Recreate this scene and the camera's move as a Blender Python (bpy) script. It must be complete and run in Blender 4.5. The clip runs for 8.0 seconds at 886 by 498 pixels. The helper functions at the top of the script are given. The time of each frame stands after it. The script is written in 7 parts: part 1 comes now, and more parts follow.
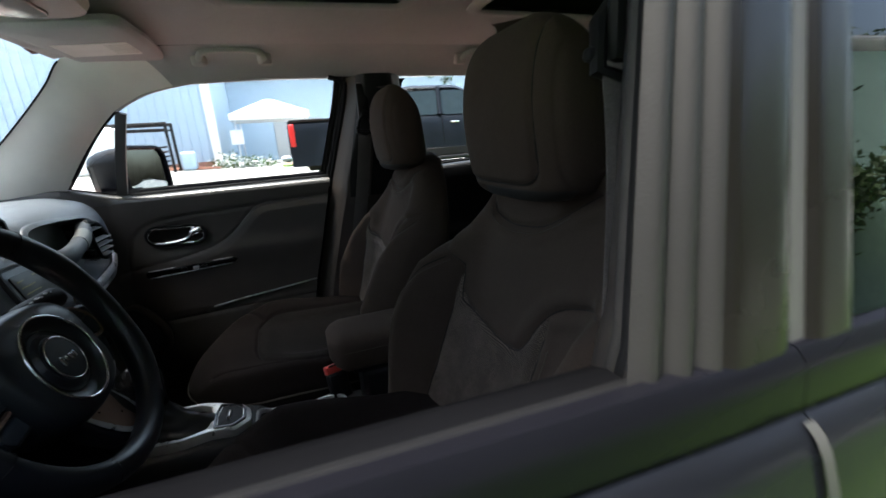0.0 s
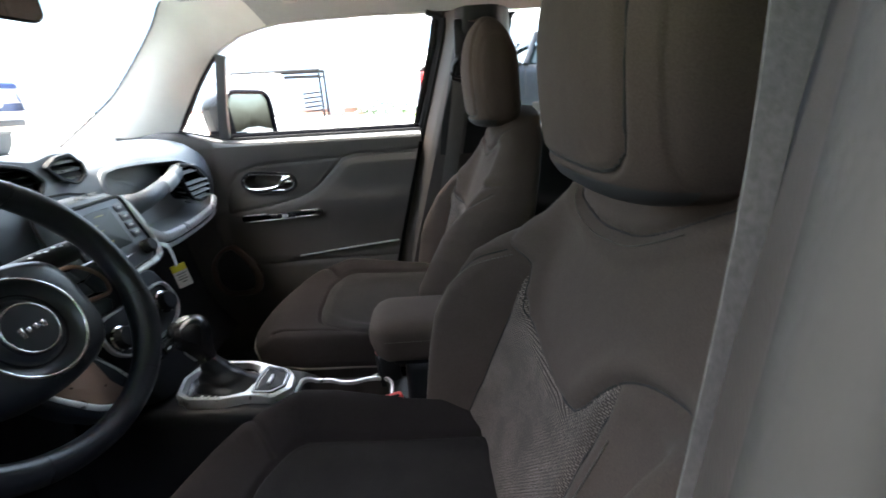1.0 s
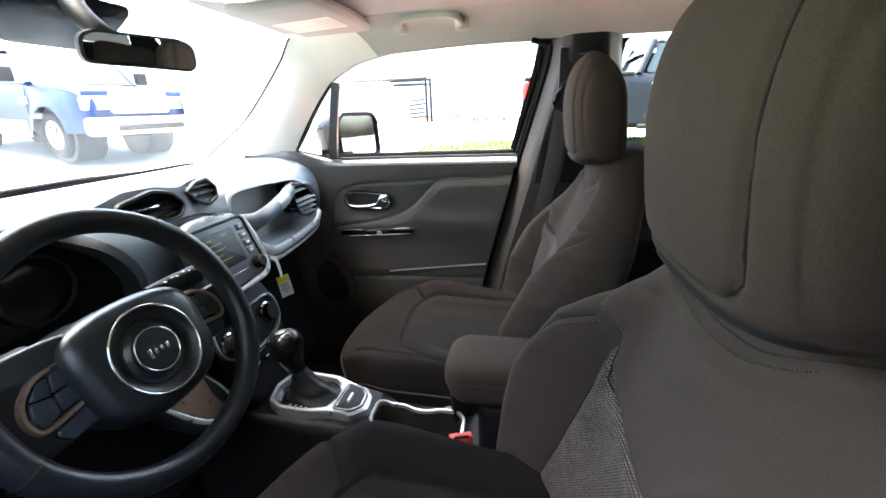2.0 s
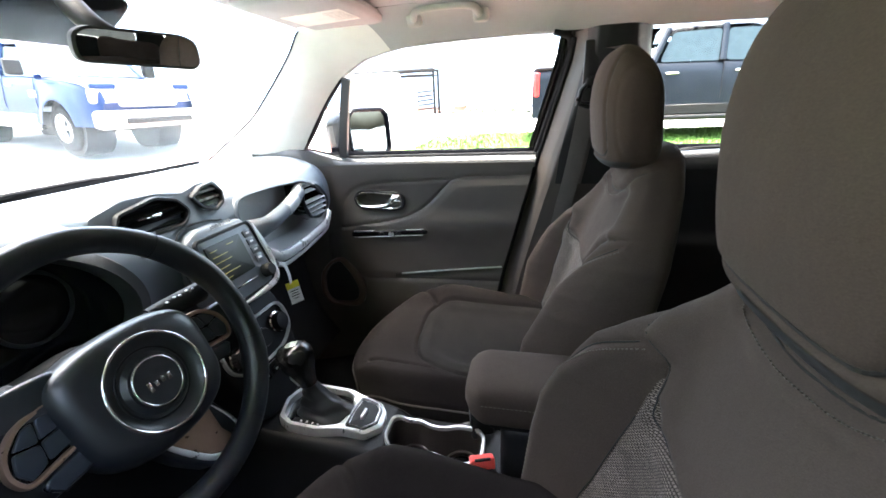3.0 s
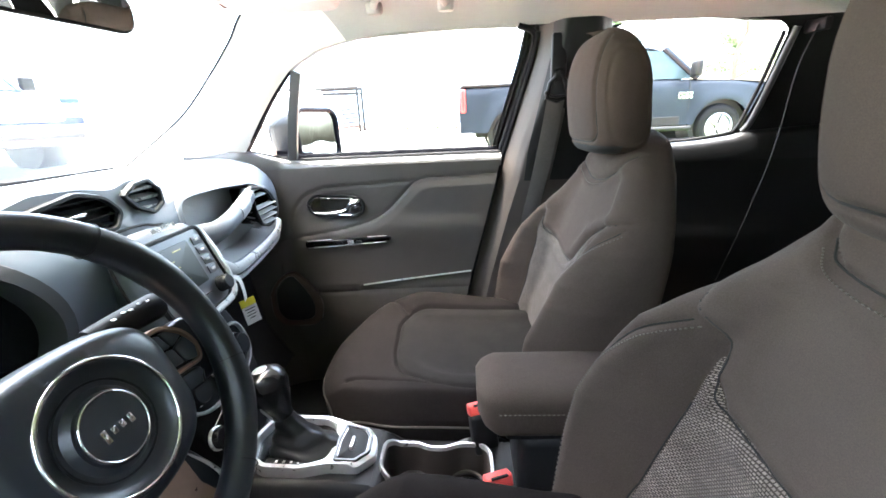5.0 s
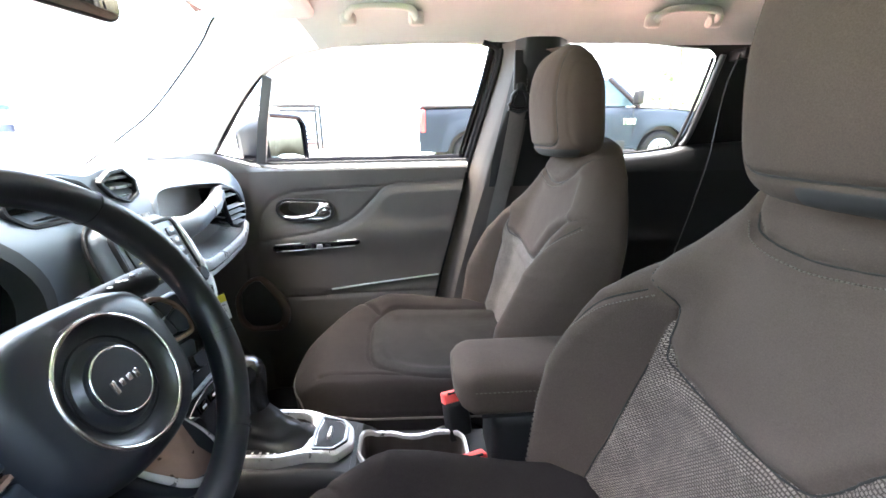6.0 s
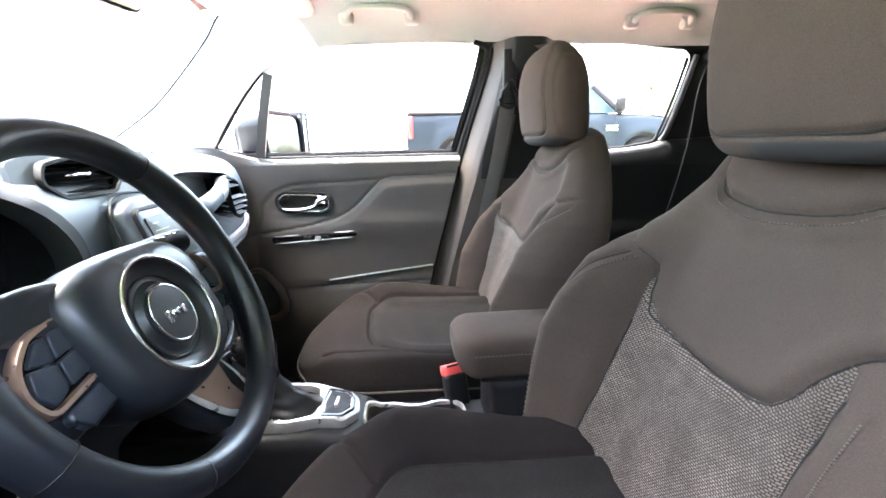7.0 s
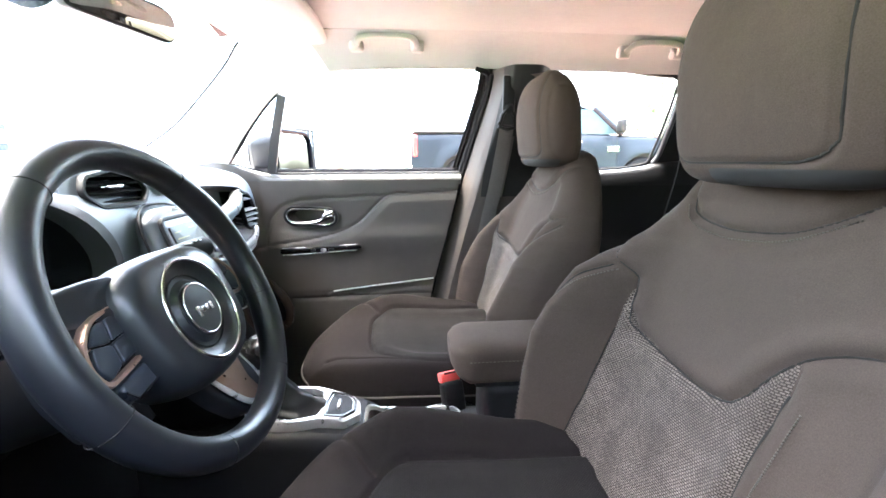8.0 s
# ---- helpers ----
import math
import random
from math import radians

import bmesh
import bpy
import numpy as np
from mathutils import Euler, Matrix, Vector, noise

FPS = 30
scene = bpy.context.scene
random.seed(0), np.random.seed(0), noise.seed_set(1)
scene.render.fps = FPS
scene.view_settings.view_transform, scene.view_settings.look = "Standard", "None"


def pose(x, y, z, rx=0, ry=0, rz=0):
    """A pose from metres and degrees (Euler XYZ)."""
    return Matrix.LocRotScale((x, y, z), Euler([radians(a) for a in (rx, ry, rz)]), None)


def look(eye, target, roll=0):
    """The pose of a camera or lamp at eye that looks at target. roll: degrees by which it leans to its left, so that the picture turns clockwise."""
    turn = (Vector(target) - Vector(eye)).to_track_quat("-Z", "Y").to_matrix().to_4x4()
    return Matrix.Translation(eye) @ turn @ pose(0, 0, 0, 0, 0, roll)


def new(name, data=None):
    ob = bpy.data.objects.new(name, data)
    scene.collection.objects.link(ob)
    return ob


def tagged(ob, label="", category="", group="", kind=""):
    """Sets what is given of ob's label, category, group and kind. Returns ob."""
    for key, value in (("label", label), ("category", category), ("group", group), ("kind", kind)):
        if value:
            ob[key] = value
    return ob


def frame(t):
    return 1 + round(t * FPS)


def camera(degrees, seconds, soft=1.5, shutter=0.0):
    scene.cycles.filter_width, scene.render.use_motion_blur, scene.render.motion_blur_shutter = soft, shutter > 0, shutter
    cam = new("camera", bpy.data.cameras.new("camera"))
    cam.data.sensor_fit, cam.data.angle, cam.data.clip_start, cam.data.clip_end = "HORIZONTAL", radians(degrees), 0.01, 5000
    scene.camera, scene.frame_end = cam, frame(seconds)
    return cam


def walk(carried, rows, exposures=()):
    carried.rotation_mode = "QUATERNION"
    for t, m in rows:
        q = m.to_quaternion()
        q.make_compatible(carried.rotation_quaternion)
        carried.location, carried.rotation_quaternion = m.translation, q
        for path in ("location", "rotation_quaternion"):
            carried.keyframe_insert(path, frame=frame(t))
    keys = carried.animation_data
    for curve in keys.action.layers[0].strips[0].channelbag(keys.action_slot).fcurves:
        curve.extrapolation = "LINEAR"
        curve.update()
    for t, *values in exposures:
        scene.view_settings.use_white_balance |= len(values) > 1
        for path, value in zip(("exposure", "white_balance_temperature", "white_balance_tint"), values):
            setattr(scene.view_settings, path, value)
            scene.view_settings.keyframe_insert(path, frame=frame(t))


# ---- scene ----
cam = camera(93.9, 8.0, soft=1.6, shutter=0.3)
PATH = [
    (0, (-0.3083, -0.8779, 1.239), (0.3160, 0.9506, 0.722), -4.3),
    (0.5, (-0.2105, -0.7610, 1.224), (0.1361, 1.1135, 0.620), -2.9),
    (1, (-0.1541, -0.7095, 1.231), (-0.1229, 1.1674, 0.542), -3.1),
    (1.5, (-0.1426, -0.6862, 1.264), (-0.4963, 1.1735, 0.616), -1.6),
    (2.8, (-0.1706, -0.6393, 1.308), (-0.5854, 1.2053, 0.657), -2.6),
    (3, (-0.1823, -0.6185, 1.308), (-0.6069, 1.2137, 0.628), -2.6),
    (3.5, (-0.2131, -0.5674, 1.300), (-0.6178, 1.2475, 0.564), -2.6),
    (4, (-0.2506, -0.5430, 1.286), (-0.5811, 1.2872, 0.550), -2.5),
    (4.5, (-0.2849, -0.5468, 1.264), (-0.5146, 1.3089, 0.555), -3.2),
    (5, (-0.3124, -0.5690, 1.247), (-0.4039, 1.3318, 0.634), -2.5),
    (5.2, (-0.3182, -0.5817, 1.241), (-0.3770, 1.3301, 0.654), -2.2),
    (6.5, (-0.3638, -0.6519, 1.187), (-0.1892, 1.2739, 0.673), -0.8),
    (7, (-0.3743, -0.6893, 1.169), (-0.2003, 1.2415, 0.676), -1.1),
    (7.5, (-0.3725, -0.7235, 1.169), (-0.2046, 1.2217, 0.736), 0.1),
    (8, (-0.3730, -0.7465, 1.173), (-0.2078, 1.2029, 0.760), -0.2),
]
EXPOSURES = [(0, 2.2, 6250, 4), (0.5, 3.5, 6400, 6), (1, 4.1, 6400, 6), (1.5, 4.45, 6400, 6), (3, 4.6, 6400, 6), (4.5, 5.2, 6400, 6), (6.5, 5.68, 6400, 8), (8, 5.77, 6400, 8)]
walk(cam, [(t, look(eye, target, roll)) for t, eye, target, roll in PATH], EXPOSURES)

# ---- daylight: bright, hazy sky with a soft sun ----
world = bpy.data.worlds.new("sky")
scene.world = world
world.use_nodes = True
wn = world.node_tree
sky = wn.nodes.new("ShaderNodeTexSky")
sky.sky_type, sky.sun_disc = "NISHITA", False
sky.sun_elevation, sky.sun_rotation = radians(80), radians(287)
sky.air_density, sky.dust_density, sky.ozone_density = 1.3, 8.0, 1.0
wn.links.new(sky.outputs[0], wn.nodes["Background"].inputs[0])
wn.nodes["Background"].inputs[1].default_value = 0.15
sun_data = bpy.data.lights.new("sun", "SUN")
sun_data.energy, sun_data.angle, sun_data.color = 1.8, radians(12), (1.0, 0.97, 0.92)
SUN_FROM = Vector((-0.165, 0.05, 0.985))
sun = new("sun", sun_data)
sun.matrix_world = look(SUN_FROM * 30, (0, 0, 0))


# ---- materials ----
def nodes_of(name):
    m = bpy.data.materials.new(name)
    m.use_nodes = True
    return m, m.node_tree, m.node_tree.nodes["Principled BSDF"]


def noise_node(nt, scale, detail=4.0, coord="Object", rough=0.6):
    co = nt.nodes.new("ShaderNodeTexCoord")
    n = nt.nodes.new("ShaderNodeTexNoise")
    n.inputs["Scale"].default_value, n.inputs["Detail"].default_value = scale, detail
    n.inputs["Roughness"].default_value = rough
    nt.links.new(co.outputs[coord], n.inputs["Vector"])
    return n


def ramp(nt, src, a, b, lo=0.35, hi=0.65):
    r = nt.nodes.new("ShaderNodeValToRGB")
    r.color_ramp.elements[0].position, r.color_ramp.elements[1].position = lo, hi
    r.color_ramp.elements[0].color, r.color_ramp.elements[1].color = (*a, 1), (*b, 1)
    nt.links.new(src, r.inputs[0])
    return r


def bump(nt, bsdf, src, strength, distance):
    b = nt.nodes.new("ShaderNodeBump")
    b.inputs["Strength"].default_value, b.inputs["Distance"].default_value = strength, distance
    nt.links.new(src, b.inputs["Height"])
    nt.links.new(b.outputs[0], bsdf.inputs["Normal"])


def rgb(c, k=1.0):
    return tuple(min(1.0, v * k) for v in c)


def plastic(name, c, rough=0.5, grain=900, relief=0.25, blotch=0.12, spec=0.4):
    """Moulded, fine-grained plastic with faint handling marks."""
    m, nt, b = nodes_of(name)
    big = noise_node(nt, 7, 5)
    r = ramp(nt, big.outputs[0], rgb(c, 1 - blotch), rgb(c, 1 + blotch))
    nt.links.new(r.outputs[0], b.inputs["Base Color"])
    rr = ramp(nt, big.outputs[0], (rough * 0.88,) * 3, (min(1, rough * 1.12),) * 3)
    nt.links.new(rr.outputs[0], b.inputs["Roughness"])
    b.inputs["Specular IOR Level"].default_value = spec
    if relief:
        bump(nt, b, noise_node(nt, grain, 2).outputs[0], relief, 0.0004)
    return m


def cloth(name, c, scale=700, sheen=0.25, relief=0.5, blotch=0.2):
    """Tight woven seat cloth."""
    m, nt, b = nodes_of(name)
    co = nt.nodes.new("ShaderNodeTexCoord")
    fine = noise_node(nt, scale, 3)
    big = noise_node(nt, 9, 6)
    mix = nt.nodes.new("ShaderNodeMix")
    mix.data_type = "RGBA"
    mix.inputs[0].default_value = 0.5
    r1 = ramp(nt, fine.outputs[0], rgb(c, 0.62), rgb(c, 1.35), 0.3, 0.7)
    r2 = ramp(nt, big.outputs[0], rgb(c, 1 - blotch), rgb(c, 1 + blotch), 0.3, 0.7)
    nt.links.new(r1.outputs[0], mix.inputs[6])
    nt.links.new(r2.outputs[0], mix.inputs[7])
    lint = noise_node(nt, 210, 3)
    marks = noise_node(nt, 6, 3)
    spots = ramp(nt, lint.outputs[0], (0, 0, 0), (0.5, 0.5, 0.5), 0.68, 0.76)
    area = ramp(nt, marks.outputs[0], (0, 0, 0), (1, 1, 1), 0.48, 0.66)
    both = nt.nodes.new("ShaderNodeMath")
    both.operation = "MULTIPLY"
    nt.links.new(spots.outputs[0], both.inputs[0])
    nt.links.new(area.outputs[0], both.inputs[1])
    dust = nt.nodes.new("ShaderNodeMix")
    dust.data_type = "RGBA"
    nt.links.new(both.outputs[0], dust.inputs[0])
    nt.links.new(mix.outputs[2], dust.inputs[6])
    dust.inputs[7].default_value = (*rgb(c, 2.6), 1)
    nt.links.new(dust.outputs[2], b.inputs["Base Color"])
    b.inputs["Roughness"].default_value = 0.95
    b.inputs["Specular IOR Level"].default_value = 0.06
    b.inputs["Sheen Weight"].default_value, b.inputs["Sheen Roughness"].default_value = sheen, 0.45
    wave = nt.nodes.new("ShaderNodeBump")
    wave.inputs["Strength"].default_value, wave.inputs["Distance"].default_value = 0.35, 0.004
    nt.links.new(noise_node(nt, 22, 3).outputs[0], wave.inputs["Height"])
    weave = nt.nodes.new("ShaderNodeBump")
    weave.inputs["Strength"].default_value, weave.inputs["Distance"].default_value = relief, 0.0006
    nt.links.new(fine.outputs[0], weave.inputs["Height"])
    nt.links.new(wave.outputs[0], weave.inputs["Normal"])
    nt.links.new(weave.outputs[0], b.inputs["Normal"])
    return m


def mesh_cloth(name, dark, light, pitch=0.0042):
    """Open knit: light threads over a dark ground, in offset rows, with rubbed marks."""
    m, nt, b = nodes_of(name)
    uv = nt.nodes.new("ShaderNodeUVMap")
    br = nt.nodes.new("ShaderNodeTexBrick")
    br.inputs["Scale"].default_value = 1.0
    br.inputs["Brick Width"].default_value, br.inputs["Row Height"].default_value = pitch * 1.5, pitch
    br.inputs["Mortar Size"].default_value, br.inputs["Mortar Smooth"].default_value = pitch * 0.26, 0.5
    br.inputs["Color1"].default_value = (1, 1, 1, 1)
    br.inputs["Color2"].default_value = (0.6, 0.6, 0.6, 1)
    br.inputs["Mortar"].default_value = (0, 0, 0, 1)
    nt.links.new(uv.outputs[0], br.inputs["Vector"])
    big = noise_node(nt, 16, 6)
    worn = ramp(nt, big.outputs[0], rgb(light, 0.7), rgb(light, 1.35), 0.35, 0.7)
    mix = nt.nodes.new("ShaderNodeMix")
    mix.data_type = "RGBA"
    mix.inputs[6].default_value = (*dark, 1)
    nt.links.new(br.outputs["Color"], mix.inputs[0])
    nt.links.new(worn.outputs[0], mix.inputs[7])
    nt.links.new(mix.outputs[2], b.inputs["Base Color"])
    b.inputs["Roughness"].default_value = 0.85
    b.inputs["Specular IOR Level"].default_value = 0.12
    b.inputs["Sheen Weight"].default_value = 0.0
    bump(nt, b, br.outputs["Color"], 0.6, 0.0008)
    return m


def metal(name, c, rough, brushed=0.0, metallic=1.0):
    m, nt, b = nodes_of(name)
    n = noise_node(nt, 60, 4)
    r = ramp(nt, n.outputs[0], rgb(c, 0.93), rgb(c, 1.05))
    nt.links.new(r.outputs[0], b.inputs["Base Color"])
    rr = ramp(nt, n.outputs[0], (rough * 0.8,) * 3, (rough * 1.25,) * 3)
    nt.links.new(rr.outputs[0], b.inputs["Roughness"])
    b.inputs["Metallic"].default_value = metallic
    if brushed:
        bump(nt, b, noise_node(nt, 800, 2).outputs[0], brushed, 0.0002)
    return m


def glass(name, tint=(1, 1, 1), shadow=False, rough=0.0):
    """Thin pane: clear transmission with a mirror sheen at grazing angles."""
    m, nt, b = nodes_of(name)
    nt.nodes.remove(b)
    out = nt.nodes["Material Output"]
    tr = nt.nodes.new("ShaderNodeBsdfTransparent")
    tr.inputs[0].default_value = (*tint, 1)
    gl = nt.nodes.new("ShaderNodeBsdfGlossy")
    gl.inputs["Roughness"].default_value = rough
    lw = nt.nodes.new("ShaderNodeLayerWeight")
    lw.inputs[0].default_value = 0.5
    pw = nt.nodes.new("ShaderNodeMath")
    pw.operation = "POWER"
    pw.inputs[1].default_value = 4.5
    nt.links.new(lw.outputs["Facing"], pw.inputs[0])
    fr = nt.nodes.new("ShaderNodeMath")
    fr.operation = "MULTIPLY_ADD"
    fr.inputs[1].default_value, fr.inputs[2].default_value = 0.75, 0.035
    nt.links.new(pw.outputs[0], fr.inputs[0])
    mx = nt.nodes.new("ShaderNodeMixShader")
    nt.links.new(fr.outputs[0], mx.inputs[0])
    nt.links.new(tr.outputs[0], mx.inputs[1])
    nt.links.new(gl.outputs[0], mx.inputs[2])
    nt.links.new(mx.outputs[0], out.inputs[0])
    return m


def paint(name, c, rough=0.25, coat=1.0, metallic=0.3):
    m, nt, b = nodes_of(name)
    n = noise_node(nt, 3, 5)
    r = ramp(nt, n.outputs[0], rgb(c, 0.88), rgb(c, 1.1))
    nt.links.new(r.outputs[0], b.inputs["Base Color"])
    b.inputs["Roughness"].default_value, b.inputs["Metallic"].default_value = rough, metallic
    b.inputs["Coat Weight"].default_value, b.inputs["Coat Roughness"].default_value = coat, 0.05
    return m


def ground_mat(name, a, c, scale, fine, relief, rough=0.9):
    m, nt, b = nodes_of(name)
    n1, n2 = noise_node(nt, scale, 6), noise_node(nt, fine, 4)
    mix = nt.nodes.new("ShaderNodeMix")
    mix.data_type = "RGBA"
    mix.inputs[0].default_value = 0.5
    r1, r2 = ramp(nt, n1.outputs[0], a, c), ramp(nt, n2.outputs[0], rgb(a, 0.8), rgb(c, 1.15), 0.25, 0.75)
    nt.links.new(r1.outputs[0], mix.inputs[6])
    nt.links.new(r2.outputs[0], mix.inputs[7])
    nt.links.new(mix.outputs[2], b.inputs["Base Color"])
    b.inputs["Roughness"].default_value = rough
    bump(nt, b, n2.outputs[0], 0.6, relief)
    return m


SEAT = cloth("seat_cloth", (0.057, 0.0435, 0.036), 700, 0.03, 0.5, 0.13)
# Darker copy of the seat cloth: the cushions' shade is put into its colour.
SEAT_SHADED = cloth("seat_cloth_shaded", (0.015, 0.0125, 0.012), 700, 0.0, 0.5, 0.13)
SEAT_YOKE = cloth("seat_yoke_cloth", (0.057, 0.0435, 0.036), 820, 0.03, 0.5, 0.13)
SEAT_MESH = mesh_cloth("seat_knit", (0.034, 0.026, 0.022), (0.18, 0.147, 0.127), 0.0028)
SEAT_BACKING = plastic("seat_backing", (0.02, 0.02, 0.02), 0.7)
STITCH = plastic("stitching", (0.075, 0.065, 0.055), 0.8, 400, 0)
BLACK = plastic("black_plastic", (0.009, 0.009, 0.010), 0.5, 900, 0.25, 0.12, 0.2)
DASH = plastic("dash_plastic", (0.080, 0.097, 0.120), 0.42, 1100, 0.2, 0.1, 0.8)
DOORP = plastic("door_plastic", (0.066, 0.059, 0.054), 0.5, 1000, 0.3, 0.12, 0.3)
GLOSS = plastic("gloss_black", (0.008, 0.008, 0.009), 0.12, 900, 0.0)
RUBBER = plastic("rubber_seal", (0.009, 0.009, 0.010), 0.8, 900, 0.25, 0.12, 0.1)
LEATHER = plastic("wheel_leather", (0.0060, 0.0074, 0.0105), 0.36, 1500, 0.12, 0.03, 0.55)
VINYL = plastic("boot_vinyl", (0.012, 0.012, 0.013), 0.38, 1300, 0.4)
PILLAR = plastic("pillar_trim", (0.74, 0.72, 0.67), 0.75, 900, 0.3, 0.05)
BPILLAR = plastic("pillar_trim_dark", (0.046, 0.039, 0.035), 0.5, 900, 0.3, 0.12, 0.2)
HEADLINER = cloth("headliner_cloth", (0.37, 0.365, 0.36), 900, 0.1, 0.4, 0.06)
COWL = plastic("instrument_cowl", (0.030, 0.030, 0.032), 0.5, 1000, 0.25, 0.1, 0.3)
HANDLE_GREY = plastic("grab_handle_plastic", (0.42, 0.39, 0.37), 0.5)
CHROME = metal("chrome", (0.86, 0.86, 0.87), 0.07)
SATIN = metal("satin_silver", (0.56, 0.56, 0.555), 0.34, 0.0, 0.7)
SATIN_LIGHT = metal("light_satin_silver", (0.62, 0.62, 0.615), 0.32, 0.0, 0.5)
BRONZE = metal("bronze_trim", (0.36, 0.24, 0.185), 0.34, 0.0, 0.7)
BRONZE_DARK = metal("dark_bronze_trim", (0.095, 0.066, 0.055), 0.4, 0.0, 0.6)
RED = plastic("red_button", (0.88, 0.11, 0.10), 0.35, 900, 0.0)
BELT = cloth("belt_webbing", (0.09, 0.084, 0.08), 500, 0.08)
CARPET = cloth("carpet", (0.008, 0.008, 0.008), 300, 0.1, 1.0)
WHITE = plastic("white_paper", (0.8, 0.8, 0.78), 0.7, 300, 0.1, 0.03)
YELLOW = plastic("yellow_print", (0.75, 0.65, 0.04), 0.6, 300, 0.1)
PANE = glass("window_glass", (0.93, 0.96, 0.95))
PANE_TINT = glass("tinted_glass", (0.02, 0.022, 0.022))
MIRROR = metal("mirror_glass", (0.88, 0.9, 0.9), 0.01)
# Grey-blue base dims and cools what the door mirror reflects.
MIRROR_DULL = metal("dim_mirror_glass", (0.30, 0.34, 0.37), 0.03)
DASH_GREY = plastic("dash_grey", (0.30, 0.305, 0.305), 0.36, 1000, 0.15, 0.08, 0.5)
GRAB = plastic("grab_bar_soft", (0.12, 0.13, 0.145), 0.45, 800, 0.4, 0.1, 0.5)
RADIO_FACE = plastic("radio_plastic", (0.12, 0.125, 0.135), 0.3, 900, 0.1)
SCREEN = plastic("radio_screen", (0.012, 0.014, 0.010), 0.38, 900, 0.0)
MARK = plastic("white_print", (0.6, 0.6, 0.6), 0.6, 900, 0.0)
PILLAR_GLOSS = plastic("pillar_gloss", (0.008, 0.007, 0.006), 0.27, 700, 0.0, 0.1, 0.14)


def glow(name, c, strength):
    m, nt, b = nodes_of(name)
    b.inputs["Base Color"].default_value = (*rgb(c, 0.3), 1)
    b.inputs["Emission Color"].default_value, b.inputs["Emission Strength"].default_value = (*c, 1), strength
    return m


AMBER = glow("amber_text", (0.62, 0.55, 0.16), 0.012)
BODY = paint("car_paint_graphite", (0.007, 0.0075, 0.010), 0.2, 0.03, 0.0)
BODY.node_tree.nodes["Principled BSDF"].inputs["Specular IOR Level"].default_value = 0.07


HUB = plastic("hub_satin", (0.009, 0.011, 0.015), 0.38, 1300, 0.0, 0.02, 0.6)
SWITCH = plastic("switch_blue_black", (0.024, 0.030, 0.040), 0.3, 900, 0.05)
LEVER_GLOSS = plastic("lever_black", (0.012, 0.012, 0.013), 0.22, 900, 0.05)
CUP = plastic("cup_brown", (0.030, 0.024, 0.021), 0.35, 900, 0.1)
LENS = plastic("lamp_lens", (0.20, 0.20, 0.19), 0.2, 900, 0.0)
ASPHALT = ground_mat("asphalt", (0.24, 0.24, 0.235), (0.36, 0.355, 0.34), 1.0, 40, 0.004)
GRASS = ground_mat("grass", (0.055, 0.13, 0.022), (0.12, 0.21, 0.035), 3.0, 90, 0.02)
REDPAVE = ground_mat("red_paving", (0.23, 0.125, 0.105), (0.31, 0.175, 0.15), 4.0, 50, 0.004)
MULCH = ground_mat("mulch", (0.13, 0.05, 0.03), (0.20, 0.08, 0.05), 5.0, 40, 0.03)
CLAD = plastic("blue_cladding", (0.40, 0.52, 0.64), 0.5, 20, 0.1, 0.06)
WHITE_METAL = plastic("white_metal", (0.78, 0.79, 0.79), 0.5, 30, 0.1, 0.04)
SHUTTER = plastic("grey_shutter", (0.42, 0.44, 0.45), 0.55, 20, 0.2, 0.06)
BASE_BROWN = plastic("wall_foot", (0.30, 0.16, 0.12), 0.8, 20, 0.3, 0.2)
SLAT = plastic("pale_slat", (0.60, 0.62, 0.56), 0.7, 30, 0.2)
MINT = plastic("mint_paint", (0.48, 0.68, 0.56), 0.7, 30, 0.2, 0.08)
BARK = ground_mat("bark", (0.07, 0.05, 0.035), (0.14, 0.10, 0.07), 6.0, 60, 0.02)
LEAF = ground_mat("leaf", (0.035, 0.075, 0.020), (0.075, 0.13, 0.035), 1.5, 12, 0.002, 0.6)
TRUCK_GREY = paint("truck_grey_paint", (0.010, 0.013, 0.018), 0.25, 0.0, 0.0)
TRUCK_BLUE = paint("truck_blue_paint", (0.006, 0.021, 0.085), 0.3, 0.1, 0.2)
for car_paint in (TRUCK_GREY, TRUCK_BLUE):
    car_paint.node_tree.nodes["Principled BSDF"].inputs["Specular IOR Level"].default_value = 0.18
TRUCK_TAN = paint("truck_tan_paint", (0.40, 0.385, 0.35), 0.35, 0.8, 0.3)
TRUCK_GLASS = plastic("truck_window", (0.022, 0.035, 0.04), 0.08, 900, 0.0, 0.1, 0.3)
TAIL_RED = plastic("tail_lamp_red", (0.60, 0.03, 0.03), 0.15, 900, 0.0)
LAMP = plastic("headlamp_clear", (0.62, 0.63, 0.64), 0.15, 900, 0.0)
GRILLE_BAR = metal("grille_bar", (0.55, 0.55, 0.56), 0.25)
ALLOY = metal("alloy_rim", (0.28, 0.28, 0.29), 0.35)


